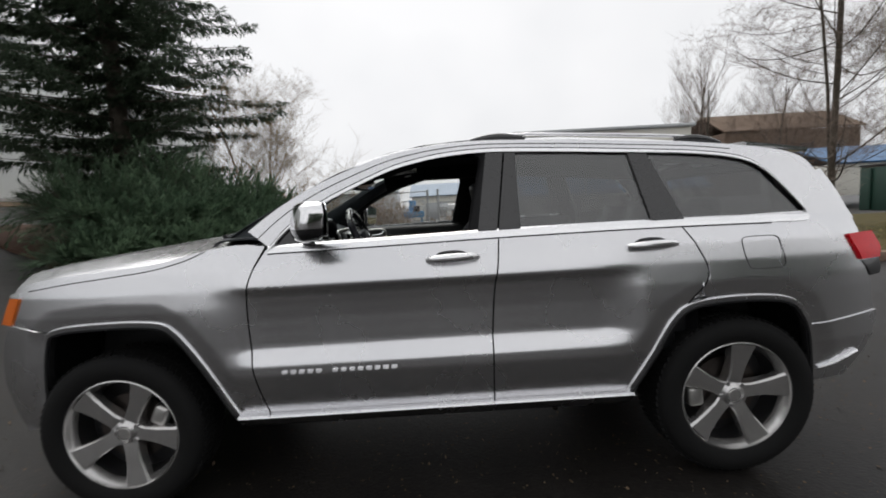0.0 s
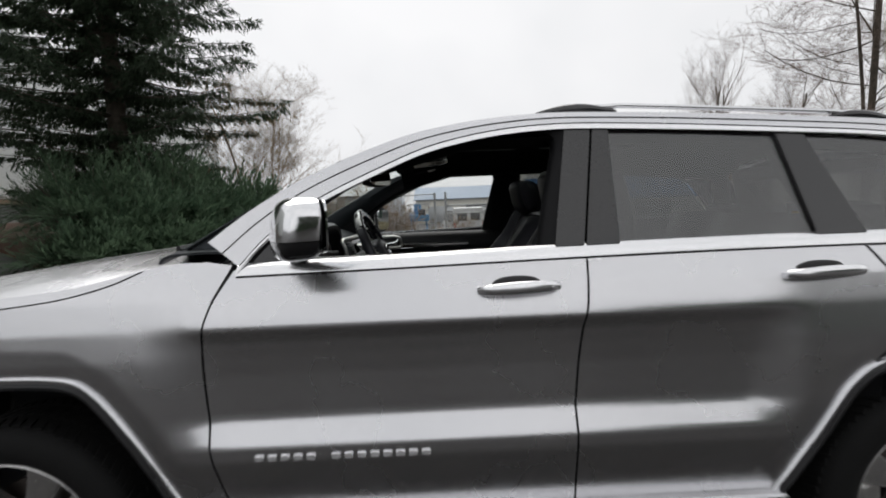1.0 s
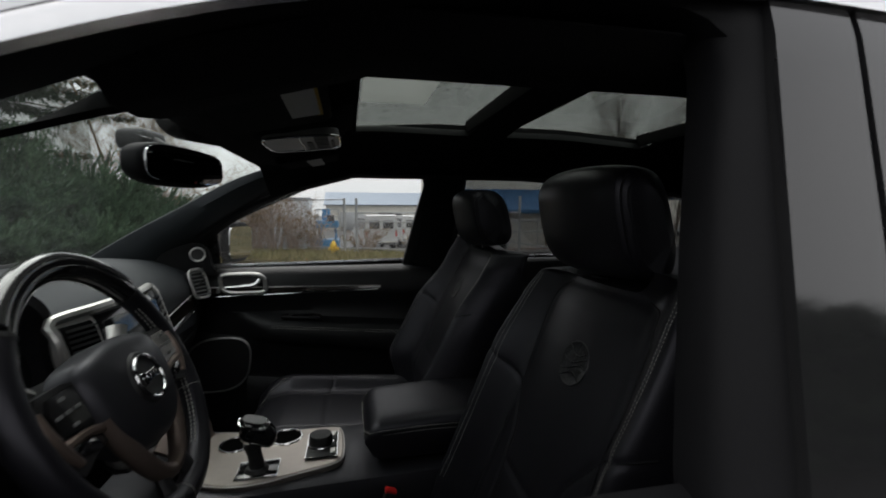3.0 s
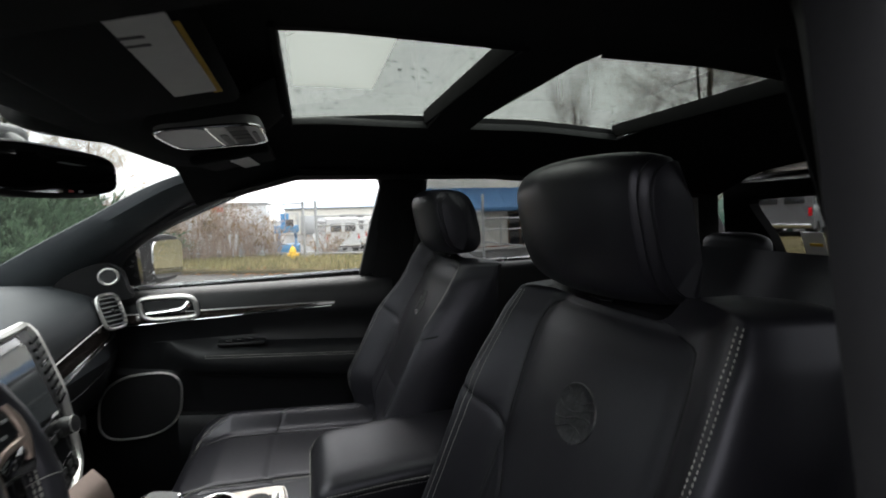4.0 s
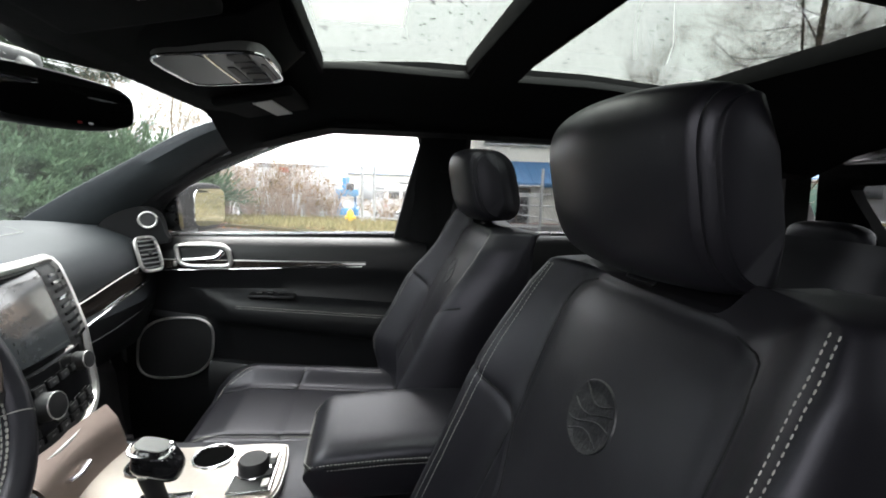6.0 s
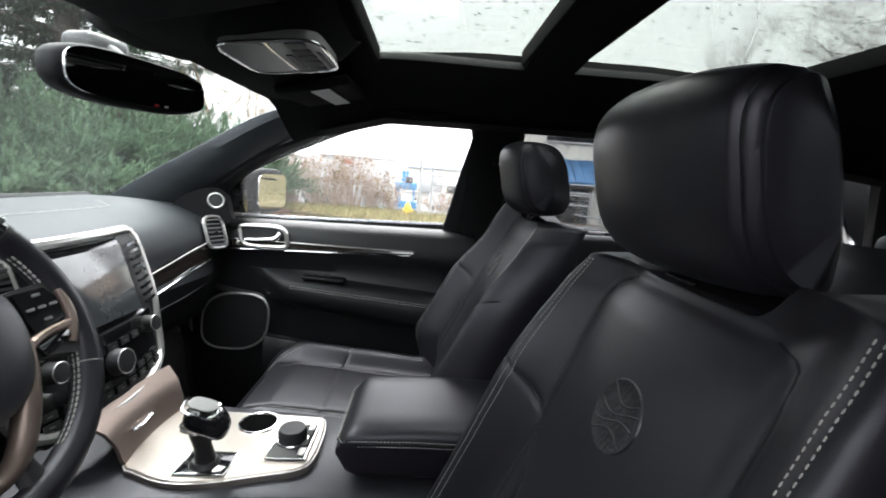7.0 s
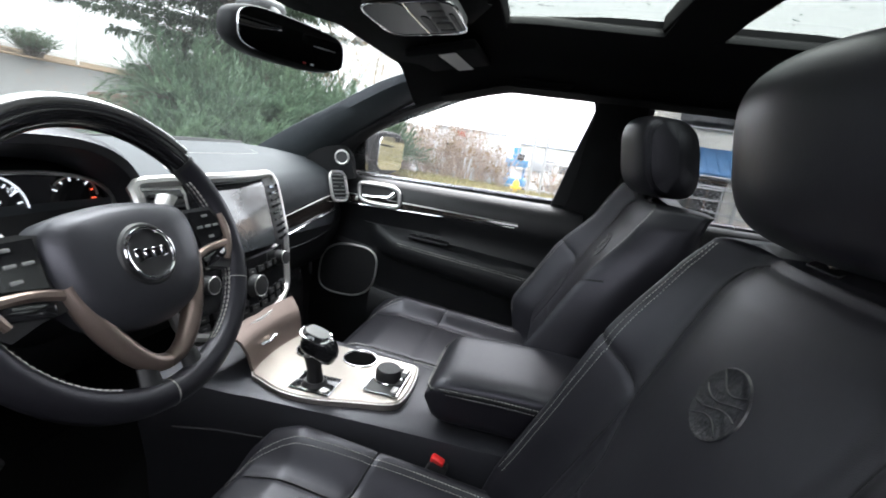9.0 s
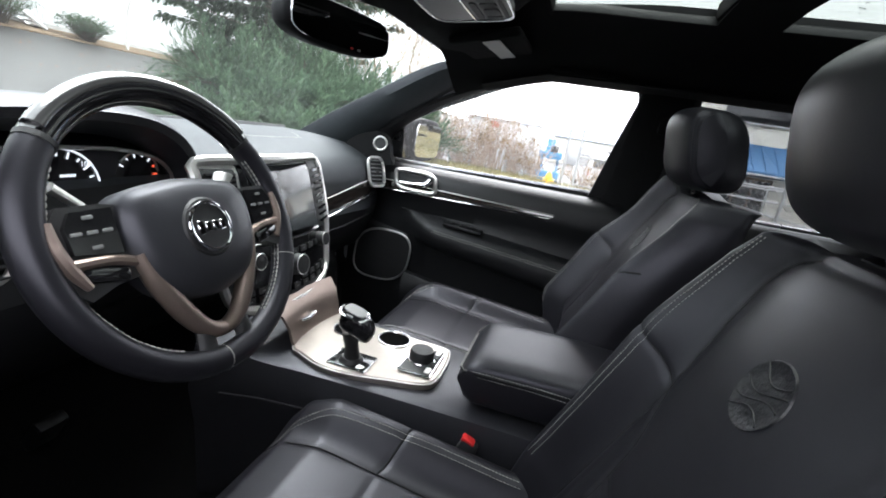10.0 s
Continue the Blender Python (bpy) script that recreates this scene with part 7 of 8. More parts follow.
def shrub(x, y, w, h, seed, label, n=60, leafy=0.5, material=None, name="shrub", lmat=None):
    r = random.Random(seed)
    sh = thing(name, label, "bush", at=place(x, y))
    st, lv = Heap(), Heap()
    for i in range(n):
        a, o = r.uniform(0, 2 * math.pi), r.random() ** 0.6
        p = Vector((math.cos(a) * w * 0.25 * o, math.sin(a) * w * 0.25 * o, 0))
        d = Vector((math.cos(a) * w * o, math.sin(a) * w * o, h * r.uniform(0.5, 1.1)))
        pts = [p + d * t + Vector((r.gauss(0, 0.05), r.gauss(0, 0.05), 0.15 * h * math.sin(math.pi * t))) for t in (0, 0.25, 0.5, 0.75, 1)]
        st.limb(pts, [0.014, 0.011, 0.008, 0.006, 0.003], 3)
        for k in range(7):
            t = r.uniform(0.25, 1)
            i0 = min(3, int(t * 4))
            q = pts[i0].lerp(pts[i0 + 1], t * 4 - i0)
            e = q + Vector((r.gauss(0, 0.25), r.gauss(0, 0.25), r.gauss(0.12, 0.18))) * h * 0.35
            st.limb([q, q.lerp(e, 0.5) + Vector((0, 0, 0.03)), e], [0.006, 0.004, 0.002], 3)
            if r.random() < leafy:
                for b in range(5):
                    v = Vector((r.gauss(0, 1), r.gauss(0, 1), r.gauss(0, 1))).normalized()
                    lv.blade(q.lerp(e, r.random()), v, 0.025 * r.uniform(0.6, 1.3), r.uniform(0.05, 0.10))
    st.put("stem_frame", material or M_TWIG, sh)
    if lv.v:
        lv.put("foliage", lmat or M_BRAMBLE, sh)
    return sh


spruce(-11.9, 14.8, 22.0, 7.2, 11, "tall dark green spruce with drooping boughs on the planted bed", 27, 12, 1.40, 1.15, 0.05, (1.5, 6.0), 1.35)
JUN = ((-7.7, 7.7, 1.3, 0.9), (-6.6, 8.5, 1.4, 1.0), (-5.7, 9.8, 1.4, 1.1), (-7.4, 8.9, 1.5, 1.6), (-8.5, 9.4, 1.7, 2.3), (-7.4, 10.2, 1.8, 2.2), (-6.2, 11.8, 1.7, 2.0), (-10.1, 10.6, 1.8, 2.6), (-8.5, 11.8, 2.0, 3.1), (-7.0, 13.4, 1.9, 2.5), (-11.6, 12.2, 1.9, 2.5), (-9.8, 13.6, 2.1, 3.3), (-5.6, 14.2, 1.6, 1.6), (-12.2, 13.5, 1.9, 2.4), (-8.2, 15.4, 2.0, 3.0), (-6.6, 15.8, 1.7, 1.9))
for k, (x, y, w, h) in enumerate(JUN):
    juniper(x, y, w, h, 40 + k, "spreading blue-green juniper with arching feathery sprays", 58, size=1.15)
bare_tree(-8.2, 18.4, 6.6, 5, "bare grey-brown tree with a fan of fine twigs behind the spruce", trunks=5, r0=0.06, depth=4, spread=0.58, material=M_TAN, kids=(5, 7), upright=0.40, split=0.1, thin=(0.28, 0.46))
shrub(-6.0, 17.6, 1.5, 2.4, 61, "dry tan bare shrub beside the junipers", 90, 0.15, M_TAN)
shrub(-4.6, 19.5, 1.4, 1.9, 62, "dry tan bare shrub beside the junipers", 70, 0.15, M_TAN)
bare_tree(11.3, 9.4, 10.5, 19, "bare wet winter tree with twin stems on the grass island", trunks=2, r0=0.10, depth=4, spread=0.60, kids=(5, 7), upright=0.24, split=0.12, thin=(0.16, 0.30), leans=((0.01, 0.02, 1), (-0.045, 0.03, 1)), more=36, flare=0.86, reach=0.56)
bare_tree(16.2, 24.0, 8.6, 21, "slender bare tree standing farther off", trunks=2, r0=0.09, depth=4, spread=0.48, kids=(4, 6), upright=0.55, split=0.12, thin=(0.3, 0.5), more=9)
bare_tree(20.4, 23.5, 8.0, 23, "slender bare tree standing farther off", trunks=1, r0=0.09, depth=4, spread=0.48, kids=(5, 7), upright=0.55, split=0.12, thin=(0.3, 0.5), more=9)
bare_tree(-26.2, 20.6, 5.2, 31, "small pale-barked birch before the white wall", name="birch_tree", r0=0.085, depth=4, spread=0.55, material=M_BIRCH, kids=(3, 5), upright=0.1, split=0.35)
for k, (x, y, w, h) in enumerate(((-26.3, 18.4, 1.1, 1.2), (-26.4, 14.4, 1.4, 1.7), (-26.6, 11.6, 1.5, 2.0))):
    shrub(x, y, w, h, 80 + k, "small rounded green shrub at the foot of the white wall", 170, 1.0, M_BARK, "shrub", M_JUNIPER)

# ---- planted bed, verge, island ----
def slab(name, outline, lift, material, label, n=14):
    """Raised ground inside a smooth outline, with a rounded rim."""
    loop = smooth_line([(x, y, 0) for x, y in outline], 72, True)
    c = sum(loop, Vector()) / len(loop)
    bm = bmesh.new()
    rows = [[Vector((p.x, p.y, ground_z(p.x, p.y) - 0.05)) for p in loop]]
    for k in [1.0] + [1 - (i / n) ** 1.0 for i in range(1, n)]:
        rr = []
        for p in loop:
            q = c + (p - c) * k
            rr.append(Vector((q.x, q.y, ground_z(q.x, q.y) + lift + 0.03 * noise.noise(q * 0.7))))
        rows.append(rr)
    skin(bm, rows, True, False)
    ob = part(name, bm, material)
    return tagged(ob, label, name.replace("_", " "), kind="structure")


slab("planting_bed", [(-17, 13.6), (-13.6, 11.0), (-10.4, 8.9), (-8.0, 7.0), (-6.0, 8.0), (-4.6, 10.8), (-4.0, 14.6), (-5, 19), (-11, 20), (-17, 17)], 0.10, M_MULCH, "raised bed of red-brown bark mulch")
slab("grass_verge", [(-9.0, 16.0), (-6, 14.0), (-3, 12.3), (0, 10.7), (3, 9.4), (4.2, 10.6), (2.5, 13.6), (0, 15.6), (-4, 18.2), (-8, 19.5)], 0.09, M_TURF, "rough winter grass verge with fallen leaves")
slab("grass_island", [(7.3, 4.6), (10, 4.2), (16, 4.6), (22, 7), (22, 12), (15, 13.5), (9, 11.0), (7.2, 7.5)], 0.12, M_TURF, "mown grass island behind a kerb")
kerb = smooth_line([(7.15, 4.55, 0), (10, 4.05, 0), (16, 4.4, 0), (22.2, 6.9, 0)], 20)
kb_run = thing("kerb", "weathered brown kerb stones along the grass island", "kerb", kind="structure")
for a, b in zip(kerb, kerb[1:]):
    d = b - a
    part("kerb_stone", rbox(((a.x + b.x) / 2, (a.y + b.y) / 2, 0.06), (d.length - 0.02, 0.16, 0.20), 0.025, 2, Matrix.Rotation(math.atan2(d.y, d.x), 3, "Z")), M_KERB, kb_run)


def turf(name, region, n, seed, label, h=(0.06, 0.20)):
    r = random.Random(seed)
    heap = Heap()
    for i in range(n):
        x, y = region(r)
        v = Vector((r.gauss(0, 0.4), r.gauss(0, 0.4), 1)).normalized()
        heap.blade(Vector((x, y, ground_z(x, y) + 0.07)), v, r.uniform(0.006, 0.014), r.uniform(*h))
    ob = heap.put(name, M_GRASS)
    return tagged(ob, label, "grass", kind="stuff")


def verge_spot(r):
    x = r.uniform(-7.5, 3.3)
    return x, lerp(10.75 - 0.58 * x, 14.2 - 0.55 * x, r.random() ** 1.2) - 0.02


turf("verge_grass", verge_spot, 15000, 3, "tufted green and straw-coloured winter grass", (0.06, 0.30))
turf("island_grass", lambda r: (r.uniform(7.6, 14), r.uniform(4.7, 9.5)), 9000, 4, "short green grass on the island", (0.04, 0.10))
lit = Heap()
r_ = random.Random(9)
for i in range(2600):
    if i < 1500:
        x, y = verge_spot(r_)
        z = 0.10
    else:
        x, y = r_.uniform(-30, 3), r_.uniform(8.5, 22)
        x, y = (r_.uniform(-7, 3.2), 0) if i % 2 else (x, y)
        if y == 0:
            y = 10.55 - 0.58 * x + r_.gauss(0, 0.18)
        z = 0.012
    lit.blade(Vector((x, y, ground_z(x, y) + z)), Vector((r_.gauss(0, 1), r_.gauss(0, 1), r_.gauss(0, 0.2))).normalized(), r_.uniform(0.02, 0.045), r_.uniform(0.06, 0.12))
tagged(lit.put("leaf_litter", M_LITTER), "brown and orange fallen leaves along the verge", "leaves", kind="stuff")
# light stones and grit on the asphalt near the car
grit = Heap()
for i in range(3600):
    x, y = r_.uniform(-4.5, 4.5), r_.uniform(-3.2, 2.5)
    grit.limb([Vector((x, y, -0.003)), Vector((x + 0.002, y, r_.uniform(0.002, 0.005)))], [r_.uniform(0.002, 0.007), 0.002], 5)
bits = Heap()
for i in range(1500):
    x, y = r_.uniform(-5.5, 4.5), r_.uniform(-2.6, 0.4) if i % 3 else r_.uniform(-3.0, 6.0)
    bits.blade(Vector((x, y, ground_z(x, y) + 0.004)), Vector((r_.gauss(0, 1), r_.gauss(0, 1), abs(r_.gauss(0, 0.25)))).normalized(), r_.uniform(0.003, 0.009), r_.uniform(0.012, 0.034))
tagged(bits.put("leaf_fragments", M_SOIL), "small brown leaf fragments strewn over the damp asphalt", "leaves", kind="stuff")
tagged(grit.put("road_grit", M_SOIL), "brown grit scattered on the asphalt", "grit", kind="stuff")

for k, (x, y, w, h) in enumerate(((-6.4, 17.4, 1.1, 2.9), (-5.2, 16.9, 1.0, 2.5), (-4.2, 16.4, 0.9, 2.9), (-3.3, 15.9, 0.8, 2.4), (-2.6, 15.6, 0.8, 2.7), (-1.9, 15.5, 0.7, 2.0), (-1.2, 15.2, 0.6, 1.5), (0.6, 15.4, 0.8, 1.0), (2.4, 13.9, 0.8, 0.9))):
    shrub(x, y, w, h, 100 + k, "tangled bramble with bare pinkish-brown stems and a few leaves", 46, 0.35, M_CANE, "bramble")

# ---- fence, hydrant, yard ----
fence = thing("chain_link_fence", "galvanised chain-link fence with steel posts and rails", "fence")
FX = [-8.2, -5.4, -2.75, -0.15, 0.25, 2.6, 5.0]
fy = lambda x: 14.35 - 0.60 * x
for x in FX:
    g = ground_z(x, fy(x))
    part("post", rod([(x, fy(x), g - 0.1), (x, fy(x), 1.95)], 0.045, 8), M_GALV, fence)
for a, b in zip(FX, FX[1:]):
    for z in (1.90, 0.25):
        if a < -0.2 or z < 1:
            part("rail", rod([(a, fy(a), z), (b, fy(b), z)], 0.022, 6), M_GALV, fence)
for z in (1.15, 1.45):
    part("rail", rod([(0.25, fy(0.25), z), (5.0, fy(5.0), z)], 0.024, 6), M_GALV, fence)
mesh_h = Heap()
for a, b in ((-8.2, -5.4), (-5.4, -2.75), (-2.75, -0.15), (0.25, 2.6), (2.6, 5.0)):
    n = 22
    top = 1.88 if a < 0 else 1.43
    for i in range(-9, n + 1):
        for e in (0, 1):
            t0, t1 = i / n, (i + 9) / n
            p, q = (t0, t1) if e else (t1, t0)
            A = Vector((lerp(a, b, p), 0, 0.05))
            B = Vector((lerp(a, b, q), 0, top))
            lo, hi = (A, B) if A.x < B.x else (B, A)
            # clip to the bay
            if hi.x <= a or lo.x >= b:
                continue
            def at_x(x):
                return lo.lerp(hi, (x - lo.x) / (hi.x - lo.x))
            if lo.x < a:
                lo = at_x(a)
            if hi.x > b:
                hi = at_x(b)
            lo = Vector((lo.x, fy(lo.x), lo.z))
            hi = Vector((hi.x, fy(hi.x), hi.z))
            mesh_h.limb([lo, hi], [0.0035, 0.0035], 3)
mesh_h.put("wire_mesh", M_GALV, fence, "diamond wire mesh", None, "stuff")

hyd = thing("fire_hydrant", "yellow painted fire hydrant standing in the verge grass", "hydrant", at=place(-0.50, 13.5) @ Matrix.Scale(0.82, 4))
part("body", lathe(bmesh.new(), [(0.15, 0.0), (0.15, 0.06), (0.10, 0.08), (0.10, 0.42), (0.14, 0.44), (0.14, 0.48), (0.12, 0.52), (0.10, 0.60), (0.05, 0.65), (0.03, 0.66), (0.03, 0.71), (0.005, 0.715)], 24, "z"), M_HYD, hyd)
for a in (0, 180):
    part("side_outlet", lathe(bmesh.new(), [(0.05, 0.08), (0.05, 0.15), (0.065, 0.155), (0.065, 0.20), (0.02, 0.21)], 16, "x"), M_HYD, hyd, at=Matrix.Translation((0, 0, 0.36)) @ rot(0, 0, a).to_4x4())
part("front_outlet", lathe(bmesh.new(), [(0.07, -0.08), (0.07, -0.15), (0.085, -0.16), (0.085, -0.20), (0.02, -0.21)], 16, "y", (0, 0, 0.33)), M_HYD, hyd)


def van(x, y, yaw, label, paint=None, L=5.0, W=1.95, H=2.15, name="van"):
    v = thing(name, label, name.replace("_", " "), at=place(x, y) @ rot(0, 0, yaw).to_4x4())
    bm = bmesh.new()
    side = smooth_line([(-L / 2, 0.45, 0), (-L / 2, 0.95, 0), (-L / 2 + 0.25, 1.10, 0), (-L / 2 + 1.0, 1.20, 0), (-L / 2 + 1.55, H - 0.15, 0), (-L / 2 + 1.9, H - 0.02, 0), (L / 2 - 0.3, H, 0), (L / 2 - 0.05, H - 0.15, 0), (L / 2, 1.2, 0), (L / 2, 0.5, 0), (L / 2 - 0.1, 0.42, 0), (0, 0.40, 0), (-L / 2 + 0.1, 0.40, 0)], 56, True)
    rows = []
    for yy, k in ((-W / 2, 0.96), (-W / 2 - 0.0, 1.0), (-W / 2 + 0.12, 1.0), (0, 1.0), (W / 2 - 0.12, 1.0), (W / 2, 1.0), (W / 2, 0.96)):
        cz = 1.2
        rows.append([Vector((p.x * (k if abs(yy) > W / 2 - 0.01 else 1), yy - math.copysign(0.10, yy) * max(0, (p.y - 1.25) / 0.9) if yy else 0, cz + (p.y - cz) * k)) for p in side])
    skin(bm, rows, True, True)
    part("body", bm, paint or M_WHITEP, v)
    for s in (-1, 1):
        for a, b in ((-L / 2 + 1.35, -L / 2 + 2.2), (-L / 2 + 2.35, -L / 2 + 3.3), (-L / 2 + 3.45, L / 2 - 0.25)):
            q = [Vector((a + (0.20 if a < -L / 2 + 1.5 else 0), s * (W / 2 - 0.055), 1.95 * H / 2.15)), Vector((b, s * (W / 2 - 0.055), 1.95 * H / 2.15)), Vector((b, s * (W / 2 + 0.006), 1.32)), Vector((a - 0.1 * (a < -L / 2 + 1.5), s * (W / 2 + 0.006), 1.32))]
            part("side_window", plate(q, 0.012, (0, -s, 0)), M_WINDARK, v)
        for wx in (-L / 2 + 0.95, L / 2 - 1.05):
            w_ = part("wheel", lathe(bmesh.new(), [(0.2, -0.11), (0.33, -0.11), (0.35, -0.08), (0.35, 0.08), (0.33, 0.11), (0.2, 0.11)], 28, "y", ring=True), M_RUBBER, v, at=Matrix.Translation((wx, s * (W / 2 - 0.09), 0.35)))
            part("rim", lathe(bmesh.new(), [(0.02, -0.06), (0.20, -0.10), (0.21, 0.0), (0.02, 0.05)], 24, "y"), M_ALLOY, w_, at=rot(0, 0, 0 if s < 0 else 180).to_4x4())
        part("rear_lamp", rbox((L / 2 + 0.005, s * (W / 2 - 0.10), 1.05), (0.03, 0.10, 0.30), 0.01), M_RED, v)
        part("rear_window", rbox((L / 2 - 0.008, s * 0.40, 1.58 * H / 2.15), (0.06, 0.60, 0.48), 0.02, 2, rot(0, -6, 0)), M_WINDARK, v, "dark rear door window")
        part("headlamp", rbox((-L / 2 - 0.005, s * (W / 2 - 0.25), 0.85), (0.04, 0.28, 0.16), 0.02), M_CHROME, v)
    part("windscreen", plate([Vector((-L / 2 + 1.02, -W / 2 + 0.2, 1.24)), Vector((-L / 2 + 1.02, W / 2 - 0.2, 1.24)), Vector((-L / 2 + 1.50, W / 2 - 0.28, H - 0.22)), Vector((-L / 2 + 1.50, -W / 2 + 0.28, H - 0.22))], 0.015, (-0.7, 0, 0.5)), M_WINDARK, v)
    part("rear_bumper", rbox((L / 2 + 0.06, 0, 0.55), (0.14, W - 0.1, 0.16), 0.03), M_CHROME, v)
    part("roof_rack", rod([(-0.6, -0.6, H + 0.12), (-0.6, 0.6, H + 0.12)], 0.02, 6), M_GALV, v)
    part("roof_rack", rod([(1.2, -0.6, H + 0.12), (1.2, 0.6, H + 0.12)], 0.02, 6), M_GALV, v)
    part("rack_leg", rod([(-0.6, -0.6, H - 0.03), (-0.6, -0.6, H + 0.12)], 0.02, 6), M_GALV, v)
    part("rack_leg", rod([(1.2, 0.6, H - 0.03), (1.2, 0.6, H + 0.12)], 0.02, 6), M_GALV, v)
    return v


van(1.5, 27.0, -82, "white panel van with roof rack parked in the yard")
van(3.9, 30.0, -80, "white panel van parked in the yard behind another", H=2.1)
van(25.5, 18.6, 200, "white van parked beyond the grass island", L=4.8)
van(19.3, 12.4, 205, "grey van with a roof rack parked beyond the grass island", M_GREYCAR, L=4.8)
van(21.0, 7.6, 190, "dark estate car parked beyond the grass island", M_DARKCAR, 4.6, 1.85, 1.7, "parked_car")
van(23.5, 16.0, 185, "blue hatchback car parked beyond the bare tree", M_BLUEC, 4.2, 1.75, 1.5, "parked_car")

lift = thing("scissor_lift", "blue platform lift with guard rails standing in the yard", "lift", at=place(-1.2, 26.0))
part("chassis", rbox((0, 0, 0.45), (1.3, 2.2, 0.5), 0.06, 2), M_BLUEP, lift)
part("platform", rbox((0, 0, 1.60), (1.25, 2.2, 0.40), 0.03, 2), M_BLUEP, lift)
part("mast", rbox((-0.1, 0, 1.95), (0.45, 0.6, 1.1), 0.05, 2), M_BLUEP, lift)
part("control_box", rbox((0.2, -1.12, 1.95), (0.4, 0.12, 0.35), 0.03, 2), M_BLACK, lift)
for z in (2.05, 2.45):
    part("guard_rail", rod([(-0.62, -1.08, z), (0.62, -1.08, z), (0.62, 1.08, z), (-0.62, 1.08, z)], 0.025, 6, closed=True), M_GALV, lift)
for x, y in ((-0.62, -1.08), (0.62, -1.08), (0.62, 1.08), (-0.62, 1.08), (0, -1.08)):
    part("guard_post", rod([(x, y, 1.75), (x, y, 2.47)], 0.025, 6), M_GALV, lift)
for a, b in ((-0.9, 0.9), (0.9, -0.9)):
    part("scissor_arm", rod([(-0.45, a, 0.7), (-0.45, b, 1.42)], 0.06, 6), M_BLUEP, lift)
    part("scissor_arm", rod([(0.45, a, 0.7), (0.45, b, 1.42)], 0.06, 6), M_BLUEP, lift)
for x in (-0.55, 0.55):
    for y in (-0.8, 0.8):
        part("wheel", lathe(bmesh.new(), [(0.02, -0.1), (0.24, -0.1), (0.26, 0), (0.24, 0.1), (0.02, 0.1)], 20, "x"), M_RUBBER, lift, at=Matrix.Translation((x, y, 0.24)))


def prism_roof(parent, x0, x1, y0, y1, eave, ridge, material, ribs=0, over=0.3):
    """A gable roof along x, with standing ribs."""
    ym = (y0 + y1) / 2
    for s, ye in ((-1, y0 - over), (1, y1 + over)):
        bm = bmesh.new()
        skin(bm, [[Vector((x, ye, eave)), Vector((x, ym, ridge))] for x in (x0 - over, (x0 + x1) / 2, x1 + over)])
        part("roof", thicken(bm, 0.12), material, parent)
        for k in range(ribs):
            x = lerp(x0 - over, x1 + over, (k + 0.5) / ribs)
            part("roof_rib", rod([(x, ye, eave + 0.10), (x, ym, ridge + 0.10)], 0.05, 5), material, parent)


hall = thing("warehouse", "long beige warehouse with a pale blue metal roof across the yard", "building", at=Matrix.Translation((0, 0, -1.2)))
part("wall", rbox((17, 68, 1.9), (40, 14, 3.8), 0.03), M_WALLB, hall)
prism_roof(hall, -3, 37, 61, 75, 3.7, 5.7, M_PALER, 30)
for k in range(7):
    part("roller_door", rbox((0.5 + 5.2 * k, 60.98, 1.4), (3.2, 0.10, 2.8), 0.03), M_WINDARK if k % 2 else M_GALV, hall)
shed = thing("site_cabin", "white site cabin with red sign panel in the yard", "cabin", at=Matrix.Translation((-4.6, 29, -0.8)))
part("wall", rbox((0, 0, 1.55), (4.4, 2.6, 3.1), 0.05), M_WHITEP, shed)
part("roof", rbox((0, 0, 3.16), (4.6, 2.8, 0.12), 0.03), M_GALV, shed)
part("window", rbox((-0.9, -1.31, 1.8), (1.0, 0.06, 0.8), 0.02), M_WINDARK, shed)
part("door", rbox((1.0, -1.31, 1.1), (0.9, 0.06, 2.0), 0.02), M_GALV, shed)
part("sign_panel", rbox((-0.4, -1.32, 2.85), (0.7, 0.05, 0.35), 0.01), M_REDPL, shed)

# ---- shop front with blue canopy ----
shop = thing("office_building", "pale flat-roofed office building with a blue metal canopy and dark windows", "building", at=Matrix.Translation((0, 0, -0.6)))
part("wall", rbox((8.3, 21.2, 2.5), (8.4, 6.0, 5.0), 0.03), M_WALLB, shop)
bm = bmesh.new()
skin(bm, [[Vector((x, y, z)) for x in (4.0, 8.3, 12.6)] for y, z in ((18.15, 3.10), (16.9, 2.18), (16.9, 2.05), (18.15, 2.05))])
part("canopy", thicken(bm, 0.03), M_BLUER, shop, "ribbed blue metal canopy")
for k in range(22):
    x = 4.05 + 0.40 * k
    part("canopy_rib", rod([(x, 18.12, 3.13), (x, 16.88, 2.21)], 0.022, 5), M_BLUER, shop)
part("gutter", rbox((8.3, 16.86, 2.13), (8.8, 0.10, 0.16), 0.02), M_BLUER, shop)
for k in range(2):
    x = 6.3 + 3.6 * k
    w1 = part("window", rbox((x, 18.18, 1.15), (1.7, 0.10, 1.5), 0.02), M_WINDARK, shop, "dark ground-floor window")
    for e in (-0.85, -0.28, 0.28, 0.85):
        part("mullion", rbox((x + e, 18.11, 1.15), (0.06, 0.08, 1.56), 0.01), M_BROWN, w1)
    for zz in (0.38, 1.92):
        part("window_rail", rbox((x, 18.11, zz), (1.8, 0.08, 0.07), 0.01), M_BROWN, w1)
    w2 = part("window", rbox((x + 0.2, 18.18, 4.1), (3.0, 0.10, 0.5), 0.02), M_WINDARK, shop, "dark upper window")
    part("window_sill", rbox((x + 0.2, 18.12, 3.82), (3.1, 0.12, 0.07), 0.01), M_GALV, w2)
